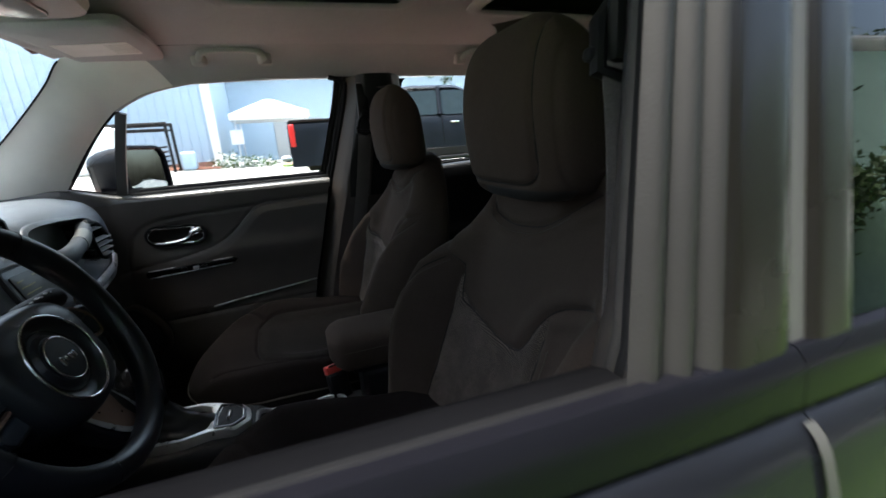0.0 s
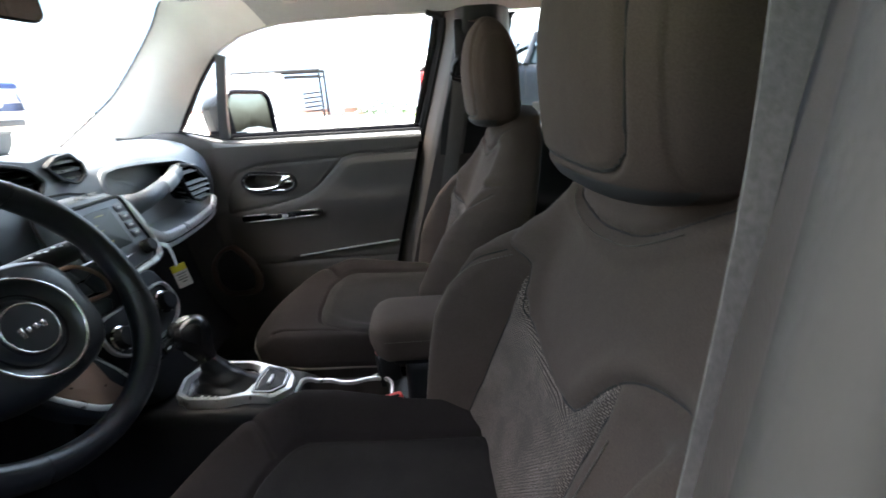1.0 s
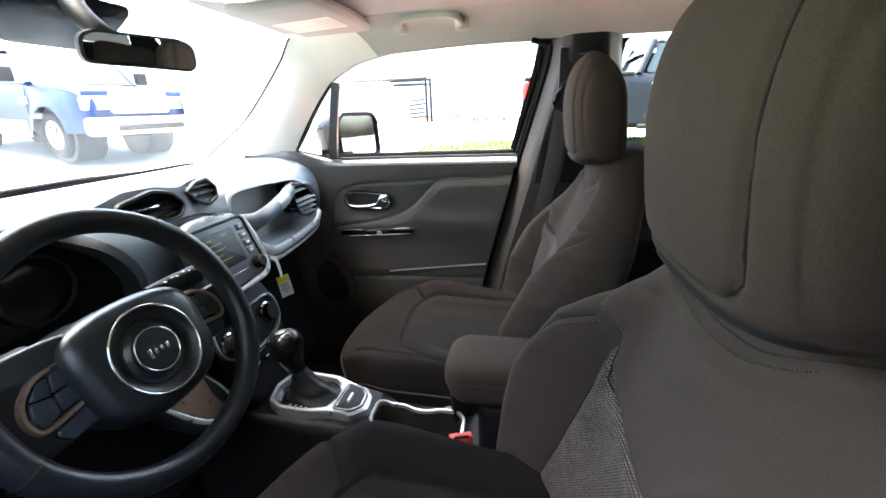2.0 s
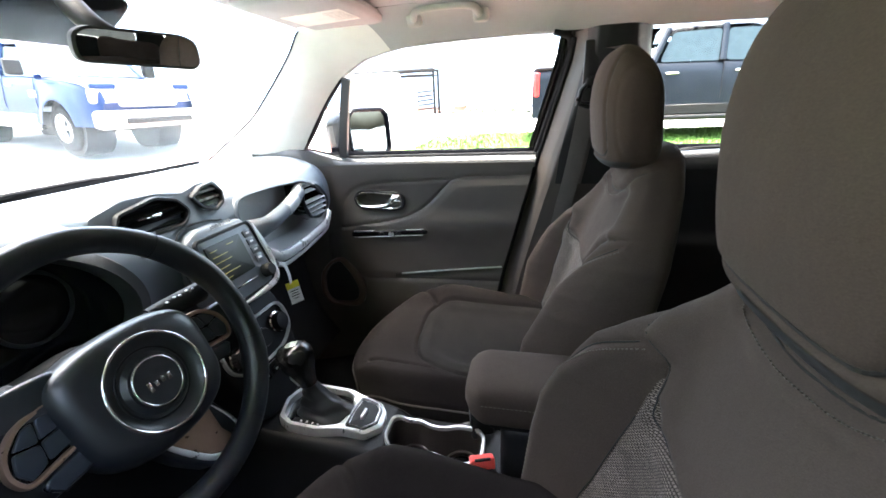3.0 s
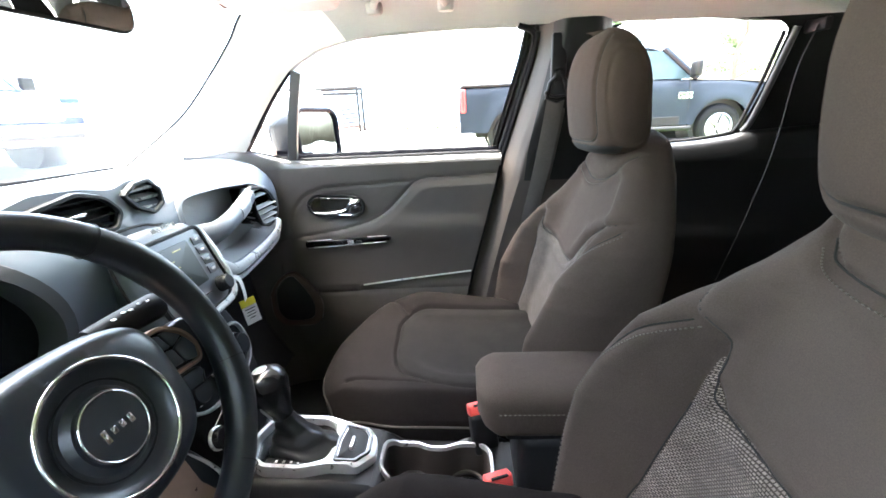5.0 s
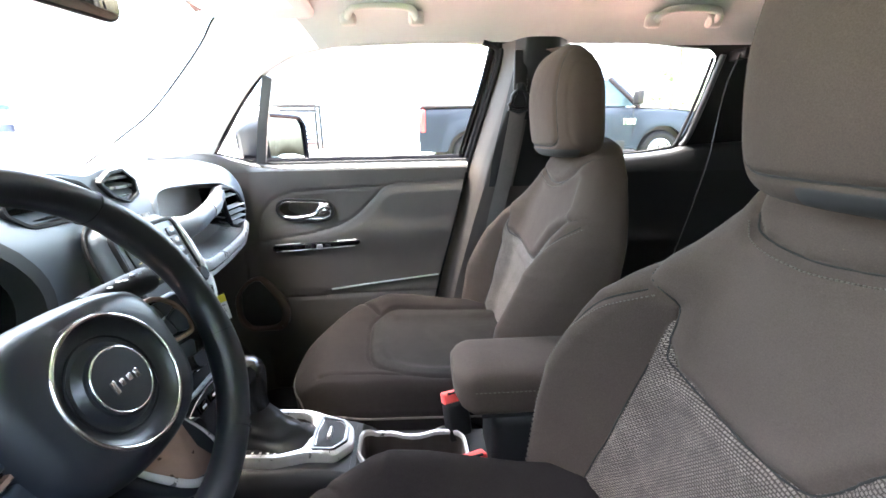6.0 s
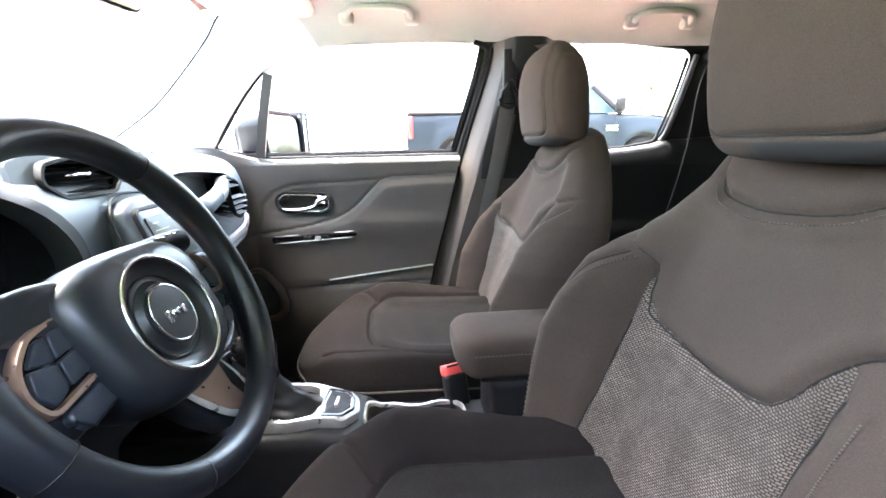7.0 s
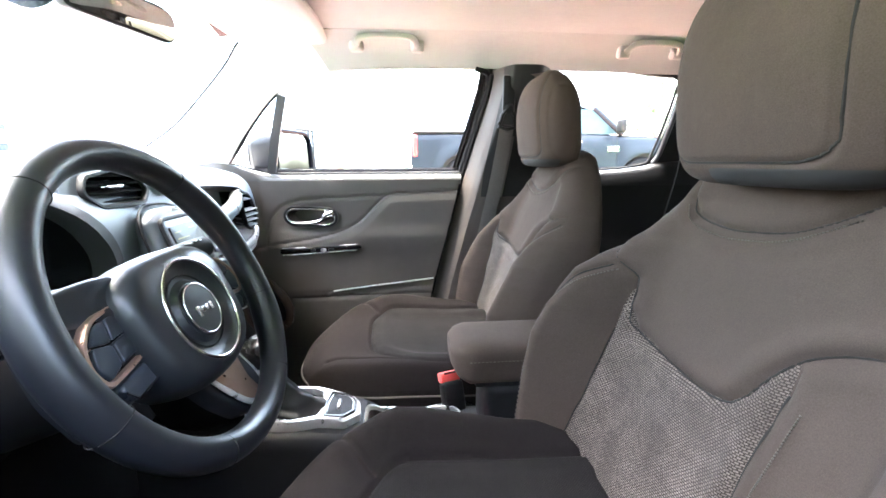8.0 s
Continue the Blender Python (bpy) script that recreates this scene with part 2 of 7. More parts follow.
# ---- mesh building ----
def link(name, verts, faces, mat, parent=None, label="", smooth=True, uvs=None):
    """One mesh object from vertices and faces; smooth with sharp edges kept."""
    me = bpy.data.meshes.new(name)
    me.from_pydata([tuple(map(float, v)) for v in verts], [], [tuple(map(int, f)) for f in faces])
    me.materials.append(mat)
    if uvs is not None:
        layer = me.uv_layers.new(name="UVMap")
        idx = np.empty(len(me.loops), dtype=np.int32)
        me.loops.foreach_get("vertex_index", idx)
        layer.data.foreach_set("uv", np.asarray(uvs, dtype=np.float32)[idx].ravel())
    bm = bmesh.new()
    bm.from_mesh(me)
    bmesh.ops.recalc_face_normals(bm, faces=bm.faces)
    for f in bm.faces:
        f.smooth = smooth
    if smooth:
        for e in bm.edges:
            if len(e.link_faces) == 2 and e.calc_face_angle(0) > 0.7:
                e.smooth = False
    bm.to_mesh(me)
    bm.free()
    ob = new(name, me)
    if parent is not None:
        ob.parent = parent
        if parent.type == "EMPTY":
            ob.matrix_parent_inverse = Matrix.Translation(parent.location).inverted()
    if label:
        ob["label"] = label
    return ob


def part(name, geo, mat, parent=None, label="", smooth=True, at=None):
    """One mesh part from (verts, faces), moved by the matrix at."""
    v, f = geo
    if at is not None:
        v = [at @ Vector(p) for p in v]
    return link(name, v, f, mat, parent, label, smooth)


def empty(name, x=0.0, y=0.0, z=0.0):
    ob = new(name)
    ob.location = (x, y, z)
    ob.empty_display_size = 0.1
    return ob


def grid(fn, us, vs, wrap=False):
    """A sheet fn(u, v) over the two ranges; wrap closes it in u."""
    V = [fn(u, v) for v in vs for u in us]
    n, m = len(us), len(vs)
    F = []
    for j in range(m - 1):
        for i in range(n if wrap else n - 1):
            a, b = j * n + i, j * n + (i + 1) % n
            F.append((a, b, b + n, a + n))
    return V, F


def loft(rings, cap=True, closed=False):
    """Skins rings of equal length; caps both ends, or the last alone, with fans."""
    n = len(rings[0])
    V = [tuple(p) for r in rings for p in r]
    F = []
    m = len(rings)
    for j in range(m if closed else m - 1):
        for i in range(n):
            a, b = j * n + i, j * n + (i + 1) % n
            c, d = ((j + 1) % m) * n + (i + 1) % n, ((j + 1) % m) * n + i
            F.append((a, b, c, d))
    if cap and not closed:
        for j in ((m - 1,) if cap == "last" else (0, m - 1)):
            c = len(V)
            V.append(tuple(np.mean(np.array(rings[j], float), axis=0)))
            for i in range(n):
                F.append((j * n + i, j * n + (i + 1) % n, c))
    return V, F


def frames_along(pts, closed=False, up=(0, 0, 1)):
    P = np.array(pts, float)
    T = np.gradient(P, axis=0) if not closed else np.roll(P, -1, 0) - np.roll(P, 1, 0)
    T /= np.linalg.norm(T, axis=1)[:, None] + 1e-12
    u = np.array(up, float)
    N = np.cross(np.broadcast_to(u, T.shape), T)
    bad = np.linalg.norm(N, axis=1) < 1e-4
    N[bad] = np.cross((1.0, 0.0, 0.0), T[bad])
    N /= np.linalg.norm(N, axis=1)[:, None] + 1e-12
    B = np.cross(T, N)
    return P, N, B


def tube(pts, r, n=12, closed=False, up=(0, 0, 1), flat=1.0):
    """A round bar along pts; r is one radius or one for each point; flat squashes it along the up side."""
    P, N, B = frames_along(pts, closed, up)
    r = np.broadcast_to(np.asarray(r, float), (len(P),))
    rings = [[P[k] + r[k] * (math.cos(a) * N[k] + flat * math.sin(a) * B[k]) for a in np.linspace(0, 2 * math.pi, n, endpoint=False)] for k in range(len(P))]
    return loft(rings, not closed, closed)


def ribbon(pts, width, thick, side, closed=False):
    """A flat strip along pts, width measured along the direction side."""
    P = np.array(pts, float)
    s = np.array(side, float)
    s /= np.linalg.norm(s)
    T = np.gradient(P, axis=0)
    T /= np.linalg.norm(T, axis=1)[:, None] + 1e-12
    rings = []
    for p, t in zip(P, T):
        w = s - t * (s @ t)
        w /= np.linalg.norm(w)
        nrm = np.cross(t, w)
        rings.append([p + w * width / 2 * a + nrm * thick / 2 * b for a, b in ((1, .4), (.94, 1), (-.94, 1), (-1, .4), (-1, -.4), (-.94, -1), (.94, -1), (1, -.4))])
    return loft(rings)


def smooth_curve(ctrl, n):
    """Catmull-Rom through the control points."""
    C = np.array(ctrl, float)
    C = np.vstack([2 * C[0] - C[1], C, 2 * C[-1] - C[-2]])
    out = []
    for t in np.linspace(0, len(ctrl) - 1, n):
        i = min(int(t), len(ctrl) - 2)
        f = t - i
        a, b, c, d = C[i], C[i + 1], C[i + 2], C[i + 3]
        out.append(0.5 * (2 * b + (c - a) * f + (2 * a - 5 * b + 4 * c - d) * f * f + (3 * b - a - 3 * c + d) * f ** 3))
    return np.array(out)


def rounded_poly(pts, r, k=5):
    """A 2D outline with rounded corners."""
    P = [np.array(p, float) for p in pts]
    out = []
    for i, p in enumerate(P):
        a, b = P[i - 1], P[(i + 1) % len(P)]
        da, db = a - p, b - p
        la, lb = np.linalg.norm(da), np.linalg.norm(db)
        q = min(r, la * 0.48, lb * 0.48)
        s, e = p + da / la * q, p + db / lb * q
        for t in np.linspace(0, 1, k):
            out.append((1 - t) ** 2 * s + 2 * t * (1 - t) * p + t * t * e)
    return np.array(out)


def inset(poly, d):
    """Outline moved inwards by d (counter-clockwise outline), roughly."""
    P = np.array(poly, float)
    T = np.roll(P, -1, 0) - np.roll(P, 1, 0)
    T /= np.linalg.norm(T, axis=1)[:, None] + 1e-12
    area = 0.5 * np.sum(P[:, 0] * np.roll(P[:, 1], -1) - np.roll(P[:, 0], -1) * P[:, 1])
    N = np.c_[-T[:, 1], T[:, 0]] * (1 if area > 0 else -1)
    return P + N * d


def slab(poly, depth, edge, place, back=True):
    """A plate with rounded front edge. place(u, v, w) puts outline coordinates and height w in the world."""
    rings = []
    steps = [(0, 0.0)] + [(edge * (1 - math.cos(a)), depth - edge + edge * math.sin(a)) for a in np.linspace(0, math.pi / 2, 4)]
    for d, w in steps:
        rings.append([place(*q, w) for q in inset(poly, d)])
    return loft(rings, True)


def ring_plate(outer, inner, depth, edge, place):
    """A frame between two outlines of equal length with rounded edges."""
    o, i = np.array(outer), np.array(inner)
    rings = [[place(*q, 0) for q in o], [place(*q, depth - edge) for q in o],
             [place(*q, depth) for q in o + (i - o) * 0.2], [place(*q, depth) for q in o + (i - o) * 0.8],
             [place(*q, depth - edge) for q in i], [place(*q, 0) for q in i]]
    return loft(rings, False)


def rbox(sx, sy, sz, r=0.01, seg=3, m=None):
    """A box with rounded edges, centred, moved by the matrix m."""
    bm = bmesh.new()
    bmesh.ops.create_cube(bm, size=1)
    for v in bm.verts:
        v.co = Vector((v.co.x * sx, v.co.y * sy, v.co.z * sz))
    bmesh.ops.bevel(bm, geom=list(bm.edges), offset=min(r, min(sx, sy, sz) * 0.49), segments=seg, affect="EDGES", profile=0.5)
    V = [(m @ v.co if m else v.co.copy()) for v in bm.verts]
    F = [[v.index for v in f.verts] for f in bm.faces]
    bm.free()
    return [tuple(v) for v in V], F


def lathe(profile, n=24, m=None):
    """A turned shape about z from (radius, height) pairs."""
    rings = [[(r * math.cos(a), r * math.sin(a), h) for a in np.linspace(0, 2 * math.pi, n, endpoint=False)] for r, h in profile]
    V, F = loft(rings)
    return ([tuple(m @ Vector(v)) for v in V] if m else V), F


def join(*geos):
    V, F = [], []
    for v, f in geos:
        k = len(V)
        V += [tuple(p) for p in v]
        F += [tuple(i + k for i in q) for q in f]
    return V, F


def clip(V, F, d, extra=None):
    """The piece of a mesh where the field d (one value a vertex) is positive, cut along its zero line."""
    V = [tuple(p) for p in V]
    E = None if extra is None else [tuple(e) for e in extra]
    out_v, out_e, remap, cut, G = [], [], {}, {}, []

    def keep(i):
        if i not in remap:
            remap[i] = len(out_v)
            out_v.append(V[i])
            if E is not None:
                out_e.append(E[i])
        return remap[i]

    def mid(i, j):
        k = (min(i, j), max(i, j))
        if k not in cut:
            t = d[k[0]] / (d[k[0]] - d[k[1]])
            cut[k] = len(out_v)
            out_v.append(tuple(a + (b - a) * t for a, b in zip(V[k[0]], V[k[1]])))
            if E is not None:
                out_e.append(tuple(a + (b - a) * t for a, b in zip(E[k[0]], E[k[1]])))
        return cut[k]

    for f in F:
        s = [d[i] > 0 for i in f]
        if all(s):
            G.append([keep(i) for i in f])
        elif any(s):
            poly = []
            for a in range(len(f)):
                i, j = f[a], f[(a + 1) % len(f)]
                if d[i] > 0:
                    poly.append(keep(i))
                if (d[i] > 0) != (d[j] > 0):
                    poly.append(mid(i, j))
            if len(poly) > 2:
                G.append(poly)
    return (out_v, G) if E is None else (out_v, G, out_e)


def poly_sdf(P, poly):
    """Signed distance (inside positive) of points to a closed outline."""
    P, Q = np.asarray(P, float), np.asarray(poly, float)
    best = np.full(len(P), 1e9)
    inside = np.zeros(len(P), bool)
    for a, b in zip(Q, np.roll(Q, -1, 0)):
        e = b - a
        w = P - a
        t = np.clip((w @ e) / (e @ e + 1e-12), 0, 1)
        best = np.minimum(best, np.linalg.norm(w - t[:, None] * e, axis=1))
        c = (a[1] <= P[:, 1]) != (b[1] <= P[:, 1])
        with np.errstate(divide="ignore", invalid="ignore"):
            x = a[0] + (P[:, 1] - a[1]) / (b[1] - a[1]) * e[0]
        inside ^= c & (P[:, 0] < x)
    return np.where(inside, best, -best)


def line_dist(P, line):
    P, Q = np.asarray(P, float), np.asarray(line, float)
    best = np.full(len(P), 1e9)
    for a, b in zip(Q[:-1], Q[1:]):
        e, w = b - a, P - a
        t = np.clip((w @ e) / (e @ e + 1e-12), 0, 1)
        best = np.minimum(best, np.linalg.norm(w - t[:, None] * e, axis=1))
    return best


def interp(x, table):
    """Piecewise-linear table of (x, y) pairs, slightly smoothed by its own spacing."""
    return np.interp(x, [a for a, _ in table], [b for _, b in table])


# ---- the car's shell: x to the rear, y to the passenger's side, z up ----
SIDE = [(-1.4, 0.60), (-1.25, 0.62), (-1.1, 0.65), (-0.957, 0.693), (-0.863, 0.735), (-0.5, 0.757), (-0.185, 0.767), (0.3, 0.772), (0.9, 0.76), (1.4, 0.71), (1.8, 0.66)]


def side_y(x, z):
    """Inner face of the side: upright below the sill, leaning in above it."""
    return float(interp(x, SIDE)) - 0.29 * max(0.0, z - 1.13)


def flip(geo):
    """The same on the driver's side."""
    v, f = geo
    return [(p[0], -p[1], p[2]) for p in v], [tuple(reversed(q)) for q in f]


# edge of the side windows, and of windscreen and roof lining, in matching pairs
RAIL = [((-0.985, 0.672, 1.115), (-1.27, 0.60, 1.145)), ((-0.92, 0.687, 1.215), (-1.14, 0.595, 1.226)), ((-0.879, 0.686, 1.276), (-1.05, 0.585, 1.285)),
        ((-0.826, 0.678, 1.338), (-0.955, 0.575, 1.375)), ((-0.775, 0.666, 1.386), (-0.885, 0.565, 1.448)), ((-0.725, 0.661, 1.414), (-0.838, 0.556, 1.505)),
        ((-0.675, 0.658, 1.435), (-0.77, 0.545, 1.523)), ((-0.543, 0.659, 1.459), (-0.58, 0.535, 1.537)), ((-0.313, 0.665, 1.468), (-0.313, 0.535, 1.541)),
        ((-0.11, 0.67, 1.468), (-0.11, 0.535, 1.543)), ((0.125, 0.673, 1.464), (0.125, 0.535, 1.543)), ((0.35, 0.675, 1.461), (0.35, 0.535, 1.542)),
        ((0.551, 0.676, 1.445), (0.551, 0.53, 1.539)), ((1.0, 0.66, 1.43), (1.0, 0.515, 1.53)), ((1.5, 0.62, 1.40), (1.5, 0.48, 1.50))]
rail_e = smooth_curve([a for a, _ in RAIL], 120)
rail_w = smooth_curve([b for _, b in RAIL], 120)


def rail_point(i, t):
    """Across the rail: rounded towards the room on the front pillar, hollow along the roof."""
    e, w = rail_e[i], rail_w[i]
    p = e + (w - e) * t
    k = np.interp(e[0], [-0.85, -0.6], [-1.0, 0.55])
    n = np.array([-0.25, 0.8, 0.55]) if k < 0 else np.array([0.0, 0.75, 0.66])
    return p + n * k * 0.026 * math.sin(math.pi * t)


rail = grid(lambda t, i: rail_point(int(i), t), np.linspace(0, 1, 13), range(120))
n_pillar = int(np.argmin(np.abs(rail_e[:, 0] + 0.61)))
pillar_geo = grid(lambda t, i: rail_point(int(i), t), np.linspace(0, 1, 13), range(n_pillar + 1))
roof_rail_geo = grid(lambda t, i: rail_point(int(i), t), np.linspace(0, 1, 13), range(n_pillar, 120))
for flipper in (lambda g: g, flip):
    tagged(part("trim", flipper(pillar_geo), PILLAR), "pale grey moulded plastic front pillar trim beside the windscreen", "pillar trim", kind="structure")
    tagged(part("trim", flipper(roof_rail_geo), HEADLINER), "pale grey cloth roof rail above the side windows", "roof trim", kind="structure")

# roof lining with the two openings of the roof panels
HOLES = [(-0.42, 0.03, 0.25), (0.20, 0.78, 0.27)]


def lining_z(x, y):
    edge = float(np.interp(x, [w[0] for w in rail_w[60:]], [w[2] for w in rail_w[60:]])) if x > -0.7 else float(np.interp(x, [-0.95, -0.84, -0.7], [1.49, 1.508, 1.531]))
    half = float(np.interp(x, [-0.9, -0.77, 1.5], [0.557, 0.545, 0.48]))
    return edge + 0.03 * (1 - (y / half) ** 2)


lx, ly = np.linspace(-0.845, 1.5, 118), np.linspace(-1, 1, 60)
LV, LF = grid(lambda u, x: (x - 0.05 * (1 - u * u) * (x < -0.8), u * float(np.interp(x, rail_w[:, 0], rail_w[:, 1])), lining_z(x, u * 0.535)), ly, lx)
lv = np.array(LV)
hole = np.full(len(lv), -1.0)
for x0, x1, w in HOLES:
    o = rounded_poly([(x0, -w), (x1, -w), (x1, w), (x0, w)], 0.05)
    hole = np.maximum(hole, poly_sdf(lv[:, :2], o))
tagged(part("ceiling", clip(LV, LF, -hole), HEADLINER), "pale grey cloth headliner with two dark roof panel openings", "headliner", kind="structure")
for x0, x1, w in HOLES:
    o = rounded_poly([(x0, -w), (x1, -w), (x1, w), (x0, w)], 0.05)
    i = inset(o, 0.03)
    roof_panel = empty("roof_panel", (x0 + x1) / 2, 0, 1.60)
    tagged(roof_panel, "black removable roof panel set into the headliner", "roof panel")
    part("panel", loft([[(q[0], q[1], 1.605) for q in inset(o, -0.02)], [(q[0], q[1], 1.62) for q in inset(o, -0.02)]]), GLOSS, roof_panel)
    part("frame", ring_plate(inset(o, -0.012), i, 0.012, 0.004, lambda a, b, c: (a, b, lining_z(a, b) + 0.004 - c)), HEADLINER, roof_panel, "pale padded surround")
    part("skirt", loft([[(q[0], q[1], lining_z(*q) - 0.004) for q in i], [(q[0], q[1], 1.61) for q in i]], False), BLACK, roof_panel)

# side window outlines (x, z)
FRONT_WIN = [(-0.955, 1.172), (-0.92, 1.215), (-0.879, 1.276), (-0.826, 1.338), (-0.775, 1.386), (-0.725, 1.414), (-0.675, 1.435), (-0.60, 1.452), (-0.543, 1.459),
             (-0.313, 1.468), (-0.145, 1.468), (-0.108, 1.455), (-0.098, 1.432), (-0.105, 1.387), (-0.183, 1.135), (-0.50, 1.131), (-0.80, 1.131), (-0.85, 1.139)]
REAR_WIN = [(0.15, 1.13), (0.125, 1.25), (0.105, 1.40), (0.112, 1.45), (0.14, 1.464), (0.35, 1.461), (0.53, 1.447), (0.560, 1.425), (0.548, 1.30), (0.530, 1.20), (0.520, 1.170), (0.50, 1.160), (0.40, 1.145), (0.26, 1.138)]
QUARTER = [(0.95, 1.20), (0.95, 1.38), (1.20, 1.37), (1.27, 1.22)]


def on_side(pts, off=0.0):
    return [(x, side_y(x, z) + off, z) for x, z in pts]


def seal(outline, r, off):
    pts = smooth_curve(on_side(outline + [outline[0]], off), 110)
    return tube(pts[:-1], r, 8, True, up=(0, 1, 0.2))


def seal_run(outline, r, off, n=40):
    """An open run of window seal along part of an outline."""
    return tube(smooth_curve(on_side(outline, off), n), r, 8, up=(0, 1, 0.2))


# B pillar, rear quarter: dark trim between the openings
B_FRONT = [(0.40, -0.36), (0.60, -0.304), (0.75, -0.27), (1.05, -0.19), (1.128, -0.172), (1.387, -0.098), (1.432, -0.09), (1.475, -0.09)]
B_REAR = [(0.40, 0.16), (1.13, 0.155), (1.25, 0.13), (1.40, 0.108), (1.475, 0.10)]


def b_pillar(u, z, proud=0.0):
    xf, xr = float(interp(z, B_FRONT)), float(interp(z, B_REAR))
    deep = float(np.interp(z, [0.4, 0.95, 1.08, 1.478], [0.075, 0.085, 0.108, 0.100]))
    sec = [(xf, 0.006), (xf + 0.016, 0.35 * deep), (xf + 0.034, 0.72 * deep), (xf + 0.050, 0.95 * deep), (xf + 0.075, deep), (0.5 * (xf + xr) + 0.03, deep), (xr - 0.05, 0.92 * deep), (xr - 0.015, 0.5 * deep), (xr, 0.008)]
    t = u * (len(sec) - 1)
    i = min(int(t), len(sec) - 2)
    f = t - i
    x, d = sec[i][0] * (1 - f) + sec[i + 1][0] * f, sec[i][1] * (1 - f) + sec[i + 1][1] * f
    return (x, side_y(x, z) - d - proud, z)


b_low = grid(lambda u, z: b_pillar(u, z, 0.006), np.linspace(0, 1, 33), np.linspace(0.42, 1.055, 30))
b_split = lambda z: float(np.interp(z, [1.045, 1.2, 1.45], [0.46, 0.36, 0.20]))
b_up = grid(lambda u, z: b_pillar(u * b_split(z), z), np.linspace(0, 1, 17), np.linspace(1.045, 1.462, 24))
# Belt side turns away from the light; its shade is put in as black.
b_shade = grid(lambda u, z: b_pillar(b_split(z) + u * (1 - b_split(z)), z), np.linspace(0, 1, 25), np.linspace(1.045, 1.462, 24))
for side, flipper in ((1, lambda g: g), (-1, flip)):
    tagged(part("trim", flipper(b_up), BPILLAR), "dark grey upper centre pillar trim beside the seat belt", "pillar trim", kind="structure")
    tagged(part("trim", flipper(b_shade), BLACK), "belt side of the centre pillar, blackened for its shade", "pillar trim", kind="structure")
    # Same trim both sides; the driver's is coloured black to stand for shade.
    tagged(part("trim", flipper(b_low), BPILLAR if side > 0 else BLACK), "dark grey lower centre pillar trim", "pillar trim", kind="structure")

# rear body sides (C pillar) and the rear wall close the cabin
CV, CF = grid(lambda x, z: (x, side_y(x, z) - 0.012, z), np.linspace(0.10, 1.5, 70), np.linspace(1.10, 1.456, 26))
c2 = np.array(CV)[:, [0, 2]]
keep_c = -np.maximum(poly_sdf(c2, REAR_WIN), poly_sdf(c2, QUARTER))
keep_c = np.minimum(keep_c, c2[:, 0] - np.interp(c2[:, 1], [a for a, _ in B_REAR], [b for _, b in B_REAR]) + 0.02)
c_geo = clip(CV, CF, keep_c)
low_geo = grid(lambda x, z: (x, side_y(x, z) - 0.03, z), np.linspace(0.15, 1.5, 20), np.linspace(0.35, 1.11, 10))
for flipper in (lambda g: g, flip):
    tagged(part("trim", flipper(c_geo), BLACK), "black trim round the rear side window", "pillar trim", kind="structure")
    tagged(part("trim", flipper(low_geo), BLACK), "black rear side panel below the window", "side trim", kind="structure")
back = [(-0.62, 0.35), (0.62, 0.35), (0.66, 1.10), (0.55, 1.52), (-0.55, 1.52), (-0.66, 1.10)]
bw = grid(lambda u, z: (1.5, u * float(np.interp(z, [0.3, 1.1, 1.56], [0.66, 0.70, 0.50])), z), np.linspace(-1, 1, 40), np.linspace(0.3, 1.56, 40))
b2 = np.array(bw[0])[:, 1:]
tail_win = rounded_poly([(-0.52, 1.12), (0.52, 1.12), (0.46, 1.43), (-0.46, 1.43)], 0.06)
tagged(part("wall_rear", clip(*bw, -poly_sdf(b2, tail_win)), BLACK), "black tailgate lining with a tinted rear window", "tailgate", kind="structure")
tail_pane = tagged(link("window_3", [(1.51, y, z) for y, z in tail_win], [range(len(tail_win))], PANE_TINT), "dark tinted rear window pane", "window", kind="structure")
tail_pane.visible_shadow = False

# windscreen
ws_edge = [tuple(w) for w in rail_w if w[0] < -0.835]
n_ws = len(ws_edge)


def screen(u, j):
    e = np.array(ws_edge[int(j)])
    t = u / 1.0
    bow = 0.075 * (1 - u * u)
    return (e[0] - bow * (1.0 if j < n_ws - 1 else 1.0), e[1] * t, e[2] + 0.012 * (1 - u * u))


ws = part("window_1", grid(screen, np.linspace(-1, 1, 31), range(n_ws)), PANE)
tagged(ws, "clear curved windscreen", "windscreen", kind="structure").visible_shadow = False
ws_seal = [screen(1, j) for j in range(n_ws)]
for s in (1, -1):
    tagged(part("trim", tube([(p[0] + 0.004, s * (p[1] - 0.004), p[2]) for p in ws_seal], 0.0024, 8), RUBBER), "thin black seal along the windscreen edge", "seal", kind="structure")

# floor and firewall
tagged(part("floor", grid(lambda x, y: (x, y, 0.36 + 0.10 * max(0.0, -x - 1.05) / 0.35), np.linspace(-1.4, 1.5, 30), np.linspace(-0.80, 0.80, 16)), CARPET), "black carpeted footwell floor", "floor", kind="structure")
tagged(part("wall_front", grid(lambda z, y: (-1.40 + 0.06 * (z - 0.4), y, z), np.linspace(0.36, 1.14, 8), np.linspace(-0.66, 0.66, 10)), CARPET), "black firewall behind the dashboard", "firewall", kind="structure")

for flipper in (lambda g: g, flip):
    kick = grid(lambda x, z: (x, side_y(x, 1.0) - 0.03, z), np.linspace(-1.42, -0.98, 10), np.linspace(0.34, 1.13, 10))
    tagged(part("trim", flipper(kick), CARPET), "black footwell kick panel", "side trim", kind="structure")

